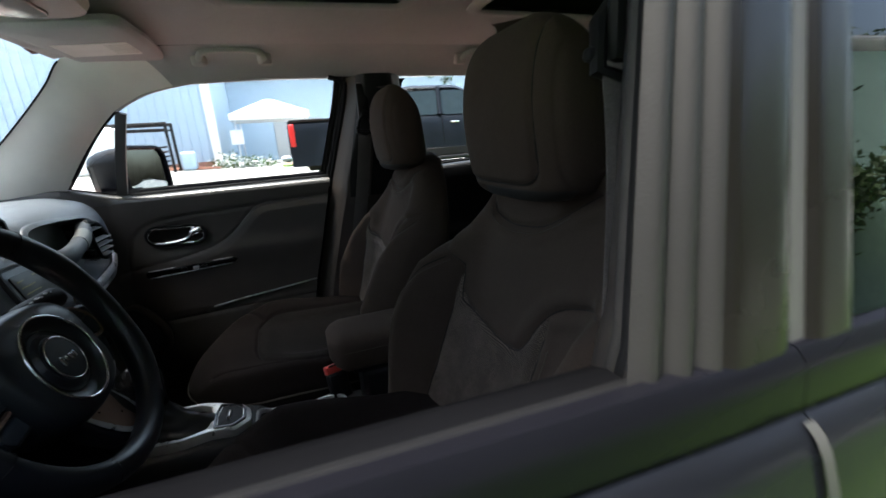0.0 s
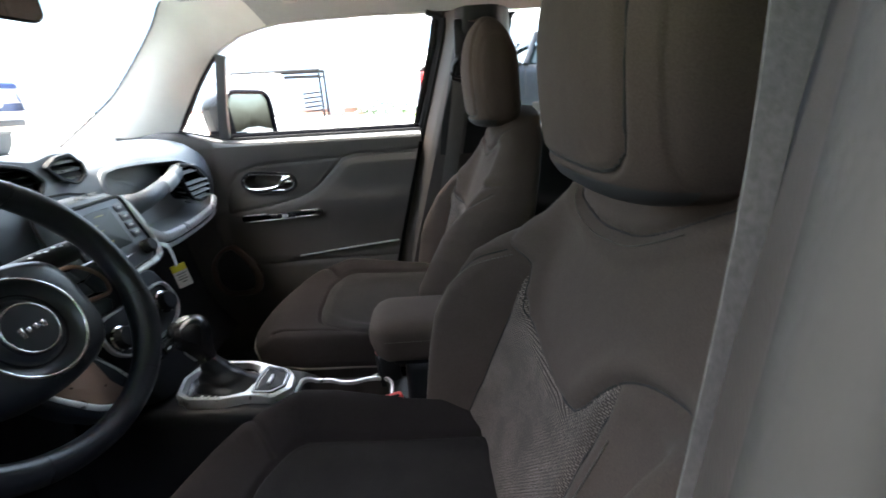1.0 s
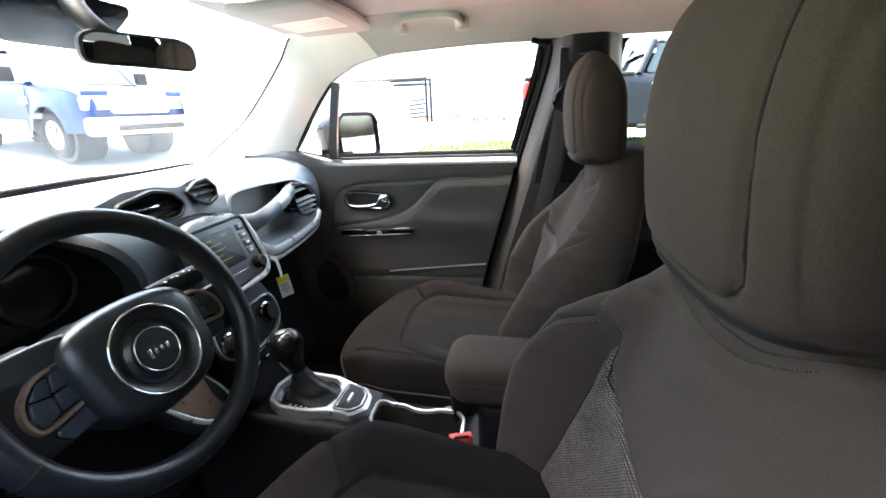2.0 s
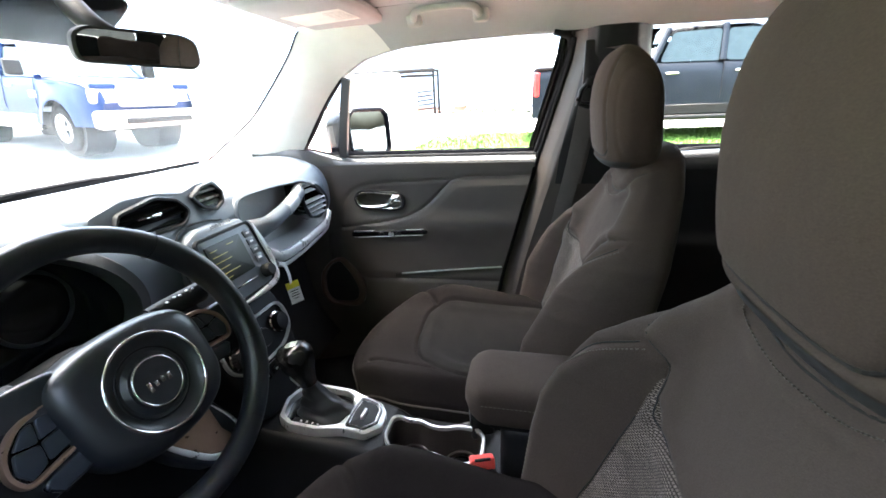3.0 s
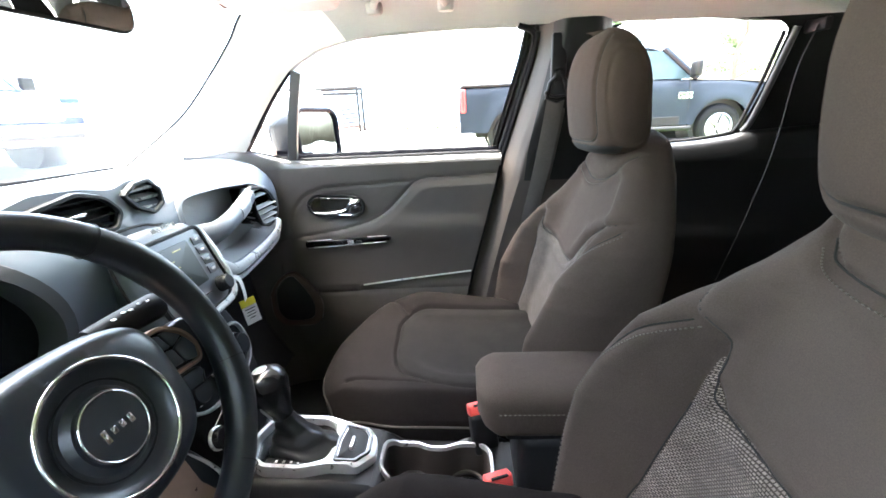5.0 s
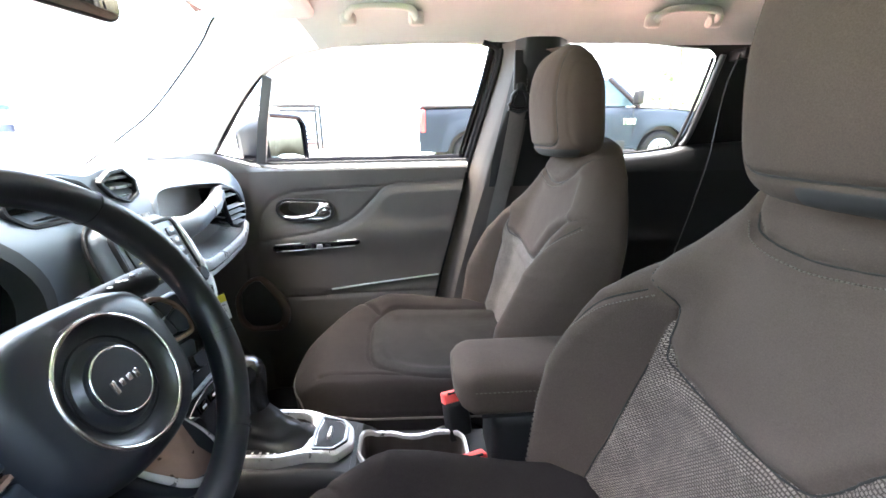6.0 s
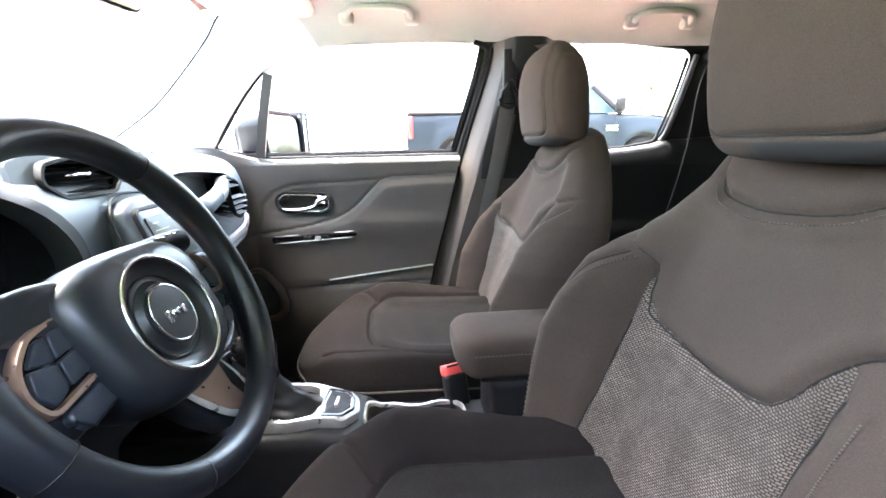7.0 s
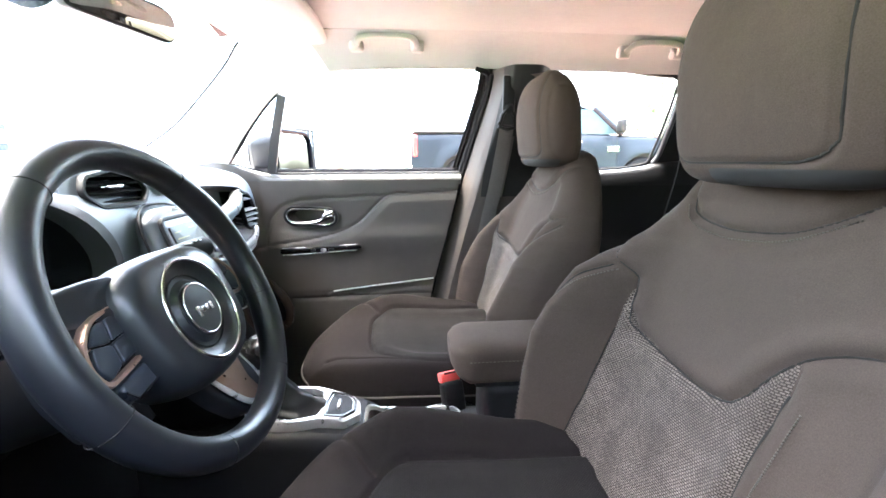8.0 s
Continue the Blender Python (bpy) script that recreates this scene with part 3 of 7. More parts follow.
# outer door frame along the roof, each side
for flipper in (lambda g: g, flip):
    cant = [[(x, ye + 0.010, ze + 0.012), (x, ye + 0.050, ze + 0.014), (x, ye + 0.058, ze + 0.03), (x, ye + 0.03, ze + 0.075), (x, ye - 0.04, ze + 0.115), (x, ye - 0.05, ze + 0.105), (x, ye - 0.01, ze + 0.06)] for x, ye, ze in [tuple(e) for e in rail_e[::3] if e[0] > -0.97]]
    tagged(part("trim", flipper(loft(cant)), RUBBER), "black outer roof frame above the doors", "roof frame", kind="structure")

# outer roof skin, bonnet and cowl
tagged(part("roof", grid(lambda x, y: (x, y, 1.665 - 0.075 * (y / 0.62) ** 2 - (0.045 * max(0.0, -x - 0.6) / 0.3 if x < -0.6 else 0)), np.linspace(-0.92, 1.58, 30), np.linspace(-0.64, 0.64, 17)), BODY), "graphite painted outer roof skin", "roof", kind="structure")


def bonnet_z(x, y):
    return 1.075 - 0.05 * ((-1.45 - x) / 0.9) ** 2 - 0.06 * (abs(y) / 0.75) ** 4 + 0.012 * math.exp(-((abs(y) - 0.42) / 0.06) ** 2)


bonnet = part("bonnet", grid(lambda x, y: (x, y, bonnet_z(x, y)), np.linspace(-2.3, -1.42, 24), np.linspace(-0.80, 0.80, 41)), BODY)
tagged(bonnet, "glossy graphite bonnet reflecting the bright sky", "bonnet")
tagged(part("trim", grid(lambda x, y: (x, y, 1.085 + 0.03 * (x + 1.42) / 0.12), np.linspace(-1.46, -1.30, 5), np.linspace(-0.72, 0.72, 20)), BLACK), "black cowl panel under the wipers", "cowl", kind="structure")


def wiper(y0, y1, x0, x1):
    w = empty("windscreen_wiper", x0, y0, 1.11)
    tagged(w, "black windscreen wiper resting on the cowl", "wiper", "wipers")
    pts = smooth_curve([(x0, y0, 1.12), ((x0 + x1) / 2 - 0.03, (y0 + y1) / 2, 1.135), (x1, y1, 1.145)], 16)
    part("arm", tube(pts, np.linspace(0.009, 0.006, 16), 8), BLACK, w)
    part("blade", tube([(p[0] + 0.015, p[1], p[2] + 0.004) for p in pts[3:]], 0.005, 6), RUBBER, w)
    part("clamp", rbox(0.03, 0.07, 0.02, 0.006, 2, Matrix.Translation(pts[8])), BLACK, w)


wiper(0.58, 0.02, -1.40, -1.345)
wiper(0.0, -0.55, -1.40, -1.345)


# ---- doors ----
def rear_line(z):
    return float(interp(z, B_FRONT)) - 0.012


def shell_y(x, z):
    """Inner face of the front door with its padded armrest swelling."""
    y = side_y(x, min(z, 1.13)) - 0.047
    y -= 0.009 * math.exp(-((z - 0.905) / 0.05) ** 2) * float(np.interp(x, [-0.95, -0.80, -0.3, -0.2], [0.2, 1, 1, 0.6]))
    y -= 0.022 * math.exp(-((z - 0.60) / 0.10) ** 2)
    y += 0.020 * math.exp(-(((x + 0.71) / 0.10) ** 2 + ((z - 0.985) / 0.055) ** 2))
    return y


# padded insert outline and the crease round the pull, (x, z)
PAD = [(-0.15, 1.074), (-0.425, 1.066), (-0.455, 1.055), (-0.50, 1.01), (-0.545, 0.965), (-0.60, 0.935), (-0.70, 0.912), (-0.81, 0.898), (-0.90, 0.885), (-0.90, 0.70), (-0.65, 0.70), (-0.15, 0.70)]
CREASE = [(-0.455, 1.058), (-0.62, 1.052), (-0.74, 1.046), (-0.80, 1.025), (-0.835, 0.985), (-0.85, 0.93), (-0.855, 0.88)]
POCKET = [(-0.64, 0.722), (-0.45, 0.740), (-0.28, 0.756)]


HANDLE_RIM = rounded_poly([(-0.795, 1.005), (-0.77, 1.030), (-0.635, 1.022), (-0.612, 1.00), (-0.615, 0.965), (-0.645, 0.952), (-0.76, 0.956), (-0.79, 0.975)], 0.02)


def door_panel(door, detailed):
    xs = np.linspace(0, 1, 150)
    zs = np.linspace(0.33, 1.112, 144)
    V, F = grid(lambda u, z: (-1.10 + (rear_line(z) + 1.10) * u, 0, z), xs, zs)
    P = np.array([(x, shell_y(x, z), z) for x, _, z in V])
    A = P[:, [0, 2]]
    d = poly_sdf(A, rounded_poly(PAD, 0.03))
    crease = line_dist(A, CREASE)
    pocket = line_dist(A, POCKET)
    P[:, 1] += 0.004 * np.exp(-(d / 0.004) ** 2) - 0.006 * np.clip(d / 0.03, 0, 1)
    P[:, 1] += 0.0035 * np.exp(-(crease / 0.0045) ** 2)
    P[:, 1] += np.where(A[:, 1] < np.interp(A[:, 0], [p[0] for p in POCKET], [p[1] for p in POCKET]), 0.014 * np.exp(-(pocket / 0.02) ** 2), 0) * (A[:, 0] > -0.66)
    flipper = (lambda g: g) if detailed else flip
    open_d = np.minimum(-d, -poly_sdf(A, inset(HANDLE_RIM, 0.009))) if detailed else -d
    panel = part("inner_panel", flipper(clip(P, F, open_d)), DOORP, door, "dark grey grained door lining")
    part("padded_insert", flipper(clip(P, F, d)), DOORP_SOFT, door, "soft charcoal padded insert")
    cap = []
    for x in np.linspace(-1.10, rear_line(1.118) + 0.002, 60):
        y = shell_y(x, 1.112)
        o = side_y(x, 1.13)
        h = float(np.interp(x, [-1.1, -0.95, -0.85, -0.79], [0.055, 0.038, 0.007, 0.0]))
        cap.append([(x, y, 1.110), (x, y + 0.002, 1.117 + h * 0.4), (x, y + 0.008, 1.125 + h * 0.8), (x, y + 0.018, 1.129 + h), (x, o - 0.006, 1.130 + h), (x, o + 0.004, 1.127 + h), (x, o + 0.012, 1.112), (x, o + 0.012, 1.095), (x, y + 0.010, 1.095)])
    part("sill_cap", flipper(loft(cap)), SILL_SATIN if detailed else SILL_SHADED, door, "rounded window sill cap")
    return panel


def wall_place(x, z, w):
    """A point on the passenger door lining, w metres proud of it."""
    return (x, shell_y(x, z) - 0.006 - w, z)


def passenger_details(door):
    bez_out = HANDLE_RIM
    bez_in = inset(bez_out, 0.012)
    bezel = part("handle_bezel", ring_plate(bez_out, bez_in, 0.012, 0.004, wall_place), BLACK, door)
    part("chrome_ring", ring_plate(inset(bez_out, 0.0085), inset(bez_out, 0.0125), 0.0145, 0.001, wall_place), CHROME, bezel, "thin chrome ring")
    part("recess", loft([[wall_place(*q, 0.004) for q in bez_in], [wall_place(*(np.array([-0.70, 0.99]) + (q - np.array([-0.70, 0.99])) * 0.8), -0.030) for q in bez_in]], "last"), DOORP, bezel)
    lever = smooth_curve([wall_place(-0.770, 0.972, 0.010), wall_place(-0.73, 0.968, 0.016), wall_place(-0.675, 0.975, 0.018), wall_place(-0.655, 0.995, 0.016), wall_place(-0.635, 1.003, 0.010)], 24)
    part("handle", tube(lever, np.concatenate([np.linspace(0.004, 0.0065, 8), np.linspace(0.0065, 0.011, 16)]), 10, up=(0, 1, 0)), CHROME, door, "chrome inner door handle")
    part("handle_block", rbox(0.034, 0.016, 0.026, 0.005, 3, Matrix.Translation(wall_place(-0.642, 1.0, 0.008))), CHROME, door)
    sw = rounded_poly([(-0.81, 0.862), (-0.545, 0.873), (-0.535, 0.882), (-0.545, 0.891), (-0.81, 0.882)], 0.008)
    plate = part("switch_panel", slab(sw, 0.008, 0.003, lambda x, z, w: wall_place(x, z, w - 0.001)), GLOSS, door, "gloss black window switch strip")
    part("chrome_line", tube([wall_place(x, 0.8605 + (x + 0.81) * 0.0415, 0.006) for x in np.linspace(-0.80, -0.555, 12)], 0.0014, 6), SATIN, plate)
    part("chrome_line", tube([wall_place(x, 0.885 + (x + 0.81) * 0.035, 0.0075) for x in np.linspace(-0.80, -0.725, 6)], 0.0012, 6), SATIN, plate)
    part("chrome_line", tube([wall_place(x, 0.8855 + (x + 0.81) * 0.03, 0.0075) for x in np.linspace(-0.61, -0.55, 6)], 0.0012, 6), SATIN, plate)
    for x in (-0.70, -0.665, -0.64):
        part("switch", rbox(0.018, 0.006, 0.010, 0.002, 2, Matrix.Translation(wall_place(x, 0.876, 0.009))), SATIN if x == -0.665 else BLACK, plate)
    part("pocket_edge", tube([wall_place(x, 0.722 + (x + 0.64) * 0.0945 + 0.003, 0.003) for x in np.linspace(-0.64, -0.285, 20)], 0.0028, 8), SATIN, door, "thin satin line along the map pocket")
    spk = rounded_poly([(-0.935, 0.73), (-0.90, 0.775), (-0.862, 0.786), (-0.825, 0.752), (-0.795, 0.715), (-0.775, 0.668), (-0.782, 0.62), (-0.81, 0.598), (-0.90, 0.606), (-0.93, 0.65)], 0.03)
    ring = part("speaker_ring", ring_plate(spk, spk + (inset(spk, 0.016) - spk) * (0.7 + 0.9 * np.clip((spk[:, :1] + 0.88) / 0.08, 0, 1)), 0.016, 0.004, lambda x, z, w: (x, shell_y(x, z) - w - 0.004, z)), BRONZE_DARK, door, "dull dark bronze speaker ring")
    part("speaker_grille", slab(inset(spk, 0.015), 0.007, 0.003, lambda x, z, w: (x, shell_y(x, z) - w - 0.003, z)), SPEAKER, ring, "black perforated speaker grille")


def outer_skin(door, flipper, x0, x1):
    """Painted outer panel with a shoulder crease, belt moulding and closed edges."""
    def y(x, z):
        b = float(interp(x, SIDE)) + 0.012
        return b + float(np.interp(z, [0.35, 0.6, 0.85, 0.98, 1.06, 1.10, 1.114, 1.121, 1.125], [0.02, 0.040, 0.048, 0.043, 0.032, 0.025, 0.021, 0.017, 0.012]))
    g = grid(lambda x, z: (x, y(x, z), z), np.linspace(x0, x1, 40), np.concatenate([np.linspace(0.35, 1.02, 20), np.linspace(1.03, 1.125, 26)]))
    part("outer_skin", flipper(g), BODY, door, "glossy graphite outer door skin")
    sec = [(-0.002, 1.132), (0.0, 1.146), (0.004, 1.151), (0.010, 1.1505), (0.014, 1.146), (0.0155, 1.138), (0.0155, 1.126), (0.012, 1.122), (0.0, 1.122)]
    belt_l = [[(x, float(interp(x, SIDE)) + 0.008 + d, z) for d, z in sec] for x in np.linspace(x0, x1, 40)]
    part("belt_moulding", flipper(loft(belt_l)), TRIM_GLOSS, door, "black belt moulding under the window")
    lip = [(x, float(interp(x, SIDE)) - 0.004, 1.132) for x in np.linspace(x0, x1, 30)]
    part("weatherstrip", flipper(tube(lip, 0.007, 8, up=(0, 1, 0))), RUBBER, door)
    edge = [(x1 + 0.001, y(x1, z), z) for z in np.concatenate([np.linspace(0.4, 1.05, 20), np.linspace(1.06, 1.124, 16)])]
    film = grid(lambda u, k: (edge[int(k)][0] - 0.006 * (1 - u), edge[int(k)][1] + 0.0022, edge[int(k)][2]), np.linspace(0, 1, 3), range(len(edge)))
    part("door_edge", flipper(film), SATIN_PALE, door, "pale film along the door's rear edge")


DOORP_SOFT = plastic("door_insert", (0.064, 0.056, 0.050), 0.62, 700, 0.35)
SILL_SATIN = plastic("sill_satin", (0.05, 0.048, 0.048), 0.32, 900, 0.15, 0.08, 0.7)
SILL_DARK = plastic("rear_sill_satin", (0.011, 0.0115, 0.013), 0.40, 900, 0.15, 0.08, 0.25)
# Driver sill copy: blackened and nearly unreflective to stand for shade there.
SILL_SHADED = plastic("sill_shaded_black", (0.006, 0.006, 0.007), 0.85, 900, 0.2, 0.1, 0.005)
SPEAKER = plastic("speaker_mesh", (0.010, 0.010, 0.010), 0.6, 250, 0.8)
TRIM_GLOSS = plastic("trim_black", (0.005, 0.005, 0.007), 0.2, 900, 0.0, 0.1, 0.05)
SATIN_PALE = plastic("edge_film", (0.05, 0.049, 0.048), 0.6, 900, 0.0, 0.12, 0.1)
SEAL_GREY = plastic("seal_rubber_grey", (0.036, 0.034, 0.033), 0.65, 600, 0.5, 0.12, 0.2)
DIVIDER_GREY = plastic("divider_satin_black", (0.05, 0.049, 0.049), 0.4, 900, 0.1)
SEAL_DARK = plastic("seal_flange_grey", (0.015, 0.014, 0.0135), 0.6, 600, 0.3, 0.12, 0.2)
SEAL_MID = plastic("seal_rubber_charcoal", (0.024, 0.022, 0.0215), 0.55, 600, 0.3)
SEAL_STRIP = plastic("gap_strip_grey", (0.055, 0.052, 0.052), 0.6, 600, 0.2)

passenger_door = empty("car_door", -0.6, 0.75, 0.4)
tagged(passenger_door, "dark grey closed passenger door with chrome handle and window switches", "car door", "front doors")
door_panel(passenger_door, True)
passenger_details(passenger_door)
outer_skin(passenger_door, lambda g: g, -1.12, -0.135)
part("window_seal", seal_run(FRONT_WIN[:5], 0.0045, 0.004), RUBBER, passenger_door, "thin black seal of the quarter light")
part("window_seal", seal_run(FRONT_WIN[4:11], 0.005, 0.006), HANDLE_GREY, passenger_door, "pale seal lip under the roof rail")
part("window_seal", seal_run(FRONT_WIN[10:15], 0.009, 0.002), RUBBER, passenger_door, "black rubber run along the centre pillar")
part("window_seal", seal_run(FRONT_WIN[14:] + FRONT_WIN[:1], 0.0024, 0.006), RUBBER, passenger_door, "thin black wiper lip along the sill")
DIVIDER = [(-0.836, 1.122), (-0.80, 1.26), (-0.762, 1.380)]
div_pts = smooth_curve(on_side(DIVIDER, 0.0), 12)
part("window_divider", ribbon(div_pts, 0.028, 0.020, (1, 0, 0.3)), DIVIDER_GREY, passenger_door, "black upright bar before the quarter light")
win = part("pane", ([(x, side_y(x, z) + 0.012, z) for x, z in rounded_poly(FRONT_WIN, 0.01)], [list(range(len(FRONT_WIN) * 5))]), PANE, passenger_door, "clear side window glass")
win.visible_shadow = False

driver_door = empty("car_door", -0.6, -0.75, 0.4)
tagged(driver_door, "graphite driver door with its window fully lowered", "car door", "front doors")
door_panel(driver_door, False)
outer_skin(driver_door, flip, -1.12, -0.135)
part("window_divider", flip(ribbon(div_pts, 0.030, 0.022, (1, 0, 0.3))), TRIM_GLOSS, driver_door)

# rear doors: outer skin, lining, glass, frame
for s, flipper in ((1, lambda g: g), (-1, flip)):
    rear_door = empty("car_door", 0.35, s * 0.75, 0.4)
    tagged(rear_door, "black-trimmed rear door with a fixed window" if s > 0 else "graphite rear door beside the open driver window", "car door", "rear doors")
    outer_skin(rear_door, flipper, -0.1342, 0.80)
    lin = grid(lambda x, z: (x, side_y(x, min(z, 1.13)) - 0.055 - 0.02 * math.exp(-((z - 0.85) / 0.06) ** 2), z), np.linspace(0.155, 0.80, 30), np.linspace(0.42, 1.118, 40))
    part("inner_panel", flipper(lin), BLACK, rear_door, "black rear door lining")
    rise = lambda x: float(np.interp(x, [0.15, 0.26, 0.40, 0.50, 0.53, 0.80], [0.0, 0.004, 0.011, 0.024, 0.035, 0.05]))
    rc = [[(x, side_y(x, 1.13) - 0.057, 1.085), (x, side_y(x, 1.13) - 0.055, 1.112 + rise(x)), (x, side_y(x, 1.13) - 0.048, 1.124 + rise(x)), (x, side_y(x, 1.13) - 0.032, 1.131 + rise(x)), (x, side_y(x, 1.13) + 0.004, 1.132 + rise(x)), (x, side_y(x, 1.13) + 0.004, 1.085)] for x in np.linspace(0.155, 0.80, 40)]
    part("sill_cap", flipper(loft(rc)), SILL_DARK if s > 0 else BLACK, rear_door, "satin black rear window sill")
    frame_edge = on_side([(0.530, 1.165), (0.545, 1.20), (0.560, 1.30), (0.575, 1.43)], -0.016)
    part("frame_edge", flipper(tube(smooth_curve(frame_edge, 16), 0.009, 10, up=(0, 1, 0))), SILL_SATIN, rear_door, "satin black rear edge of the window frame")
    part("window_seal", flipper(seal_run(REAR_WIN[7:] + REAR_WIN[:3], 0.005, 0.004)), RUBBER, rear_door)
    rp = part("pane", flipper(([(x, side_y(x, z) + 0.012, z) for x, z in REAR_WIN], [list(range(len(REAR_WIN)))])), PANE, rear_door, "rear side window glass with dried water spots")
    rp.visible_shadow = False
    qp = part("quarter_pane", flipper(([(x, side_y(x, z) + 0.012, z) for x, z in QUARTER], [list(range(len(QUARTER)))])), PANE_TINT, rear_door)
    qp.visible_shadow = False
    # outer gloss covers on the pillar, one on each door's frame
    lean = lambda z: float(np.interp(z, [1.12, 1.39, 1.475], [0.0, 0.076, 0.092]))
    for xa, xb, nm, mat, lift in ((-0.183, -0.1435, "front_cover", PILLAR_GLOSS, 0.020), (-0.134, -0.105, "rear_cover", PILLAR_GLOSS, 0.020), (-0.146, -0.131, "gap_strip", SEAL_STRIP, 0.017)):
        cov = grid(lambda u, z: (xa + (xb - xa) * u + lean(z), side_y(0, z) + lift + 0.003 * (1 - (2 * u - 1) ** 6), z), np.linspace(0, 1, 11), np.linspace(1.140, 1.50, 16))
        part(nm, flipper(cov), mat, rear_door, "grey strip in the door gap" if nm == "gap_strip" else "satin black pillar cover")
    flange = grid(lambda u, z: (-0.216 + 0.034 * u + lean(z), side_y(0, z) + 0.012 + 0.005 * abs(math.sin(8.0 * u)) + 0.005 * u, z), np.linspace(0, 1, 33), np.linspace(1.136, 1.50, 16))
    part("seal_flange", flipper(flange), SEAL_DARK, rear_door, "ribbed grey rubber flange")
    if s < 0:
        dark = ([(x, side_y(0, z) + 0.018, z) for x, z in ((-0.106, 1.14), (0.40, 1.14), (0.40, 1.47), (-0.012, 1.47))], [(0, 1, 2, 3)])
        gm = part("glass_margin", flipper(dark), PANE_TINT, rear_door, "dark tinted rear door glass", smooth=False)
        gm.visible_shadow = False

# door seals along the front edge of the centre pillar
for s in (1, -1):
    jamb = empty("door_seal", -0.17, s * 0.75, 0.42)
    tagged(jamb, "ribbed grey rubber door seals along the centre pillar", "door seal", "door seals")
    for dy, dx, r, mat, nm in ((-0.052, 0.019, 0.006, SEAL_GREY if s < 0 else RUBBER, "bead"), (-0.037, 0.011, 0.006, RUBBER, "channel"), (-0.022, 0.004, 0.008, SEAL_MID if s < 0 else RUBBER, "bead"), (-0.007, -0.002, 0.007, SEAL_MID if s < 0 else RUBBER, "bead"), (0.006, -0.006, 0.006, RUBBER, "lip")):
        if s > 0 and dy < -0.02:
            continue
        pts = [(float(interp(z, B_FRONT)) + dx, s * (side_y(float(interp(z, B_FRONT)), z) + dy), z) for z in np.concatenate([np.linspace(0.45, 1.10, 10), np.linspace(1.13, 1.45 if s > 0 else 1.49, 22)])]
        part(nm, tube(pts, r, 10, up=(0, 1, 0)), mat, jamb)


# ---- front seats ----
# each seat: half widths (height, across), bolster crest (height, depth), and seam outlines (across, height)
DRIVER = dict(
    width=[(0.56, 0.285), (0.66, 0.298), (0.78, 0.302), (0.90, 0.298), (0.97, 0.29), (1.0, 0.284), (1.03, 0.272), (1.06, 0.252), (1.09, 0.228), (1.12, 0.206), (1.145, 0.188), (1.165, 0.172), (1.180, 0.152), (1.192, 0.12), (1.20, 0.07)],
    crest=[(0.56, -0.165), (0.69, -0.165), (0.76, -0.157), (0.82, -0.15), (0.885, -0.138), (0.94, -0.115), (0.98, -0.085), (1.0, -0.07), (1.02, -0.038), (1.035, -0.008), (1.06, 0.03), (1.12, 0.07), (1.2, 0.1)],
    yoke=[(0.32, 1.06), (0.224, 1.036), (0.182, 0.997), (0.178, 0.949), (0.160, 0.916), (0.086, 0.903), (0.019, 0.899), (-0.019, 0.906), (-0.037, 0.926), (-0.051, 0.953), (-0.074, 0.983), (-0.106, 1.003), (-0.16, 1.02), (-0.24, 1.045), (-0.32, 1.06)],
    collar=[(0.168, 1.165), (0.158, 1.12), (0.138, 1.096), (0.083, 1.087), (0.032, 1.090), (-0.008, 1.097), (-0.04, 1.111), (-0.07, 1.128), (-0.12, 1.155)],
    left=[(0.182, 0.997), (0.186, 0.912), (0.191, 0.812), (0.197, 0.704), (0.195, 0.50)],
    right=[(-0.074, 0.982), (-0.076, 0.948), (-0.070, 0.882), (-0.069, 0.831), (-0.080, 0.65), (-0.09, 0.50)],
    bolster=[(0.205, 1.012), (0.232, 0.985), (0.247, 0.945), (0.256, 0.89), (0.258, 0.82), (0.256, 0.70)],
    half=0.262)
PASSENGER = dict(
    width=[(0.56, 0.24), (0.66, 0.272), (0.78, 0.284), (0.90, 0.278), (0.97, 0.262), (1.0, 0.252), (1.05, 0.222), (1.09, 0.190), (1.12, 0.166), (1.145, 0.146), (1.165, 0.128), (1.180, 0.11), (1.192, 0.085), (1.20, 0.05)],
    crest=[(0.56, -0.16), (0.70, -0.157), (0.83, -0.135), (0.90, -0.10), (0.94, -0.077), (1.0, -0.02), (1.025, 0.008), (1.06, 0.035), (1.12, 0.07), (1.2, 0.1)],
    yoke=[(0.30, 1.045), (0.215, 1.015), (0.190, 0.990), (0.184, 0.949), (0.160, 0.925), (0.095, 0.912), (0.035, 0.904), (0.0, 0.906), (-0.022, 0.926), (-0.042, 0.953), (-0.066, 0.983), (-0.10, 1.006), (-0.16, 1.03), (-0.22, 1.05), (-0.30, 1.07)],
    collar=[(0.150, 1.165), (0.140, 1.13), (0.115, 1.108), (0.07, 1.096), (0.02, 1.094), (-0.03, 1.103), (-0.07, 1.122), (-0.10, 1.142), (-0.13, 1.16)],
    left=[(0.190, 0.990), (0.188, 0.912), (0.184, 0.812), (0.180, 0.704), (0.17, 0.50)],
    right=[(-0.066, 0.982), (-0.070, 0.940), (-0.066, 0.88), (-0.066, 0.80), (-0.080, 0.65), (-0.09, 0.50)],
    bolster=[(-0.215, 1.035), (-0.200, 0.98), (-0.178, 0.88), (-0.168, 0.76), (-0.17, 0.62)],
    half=0.248)


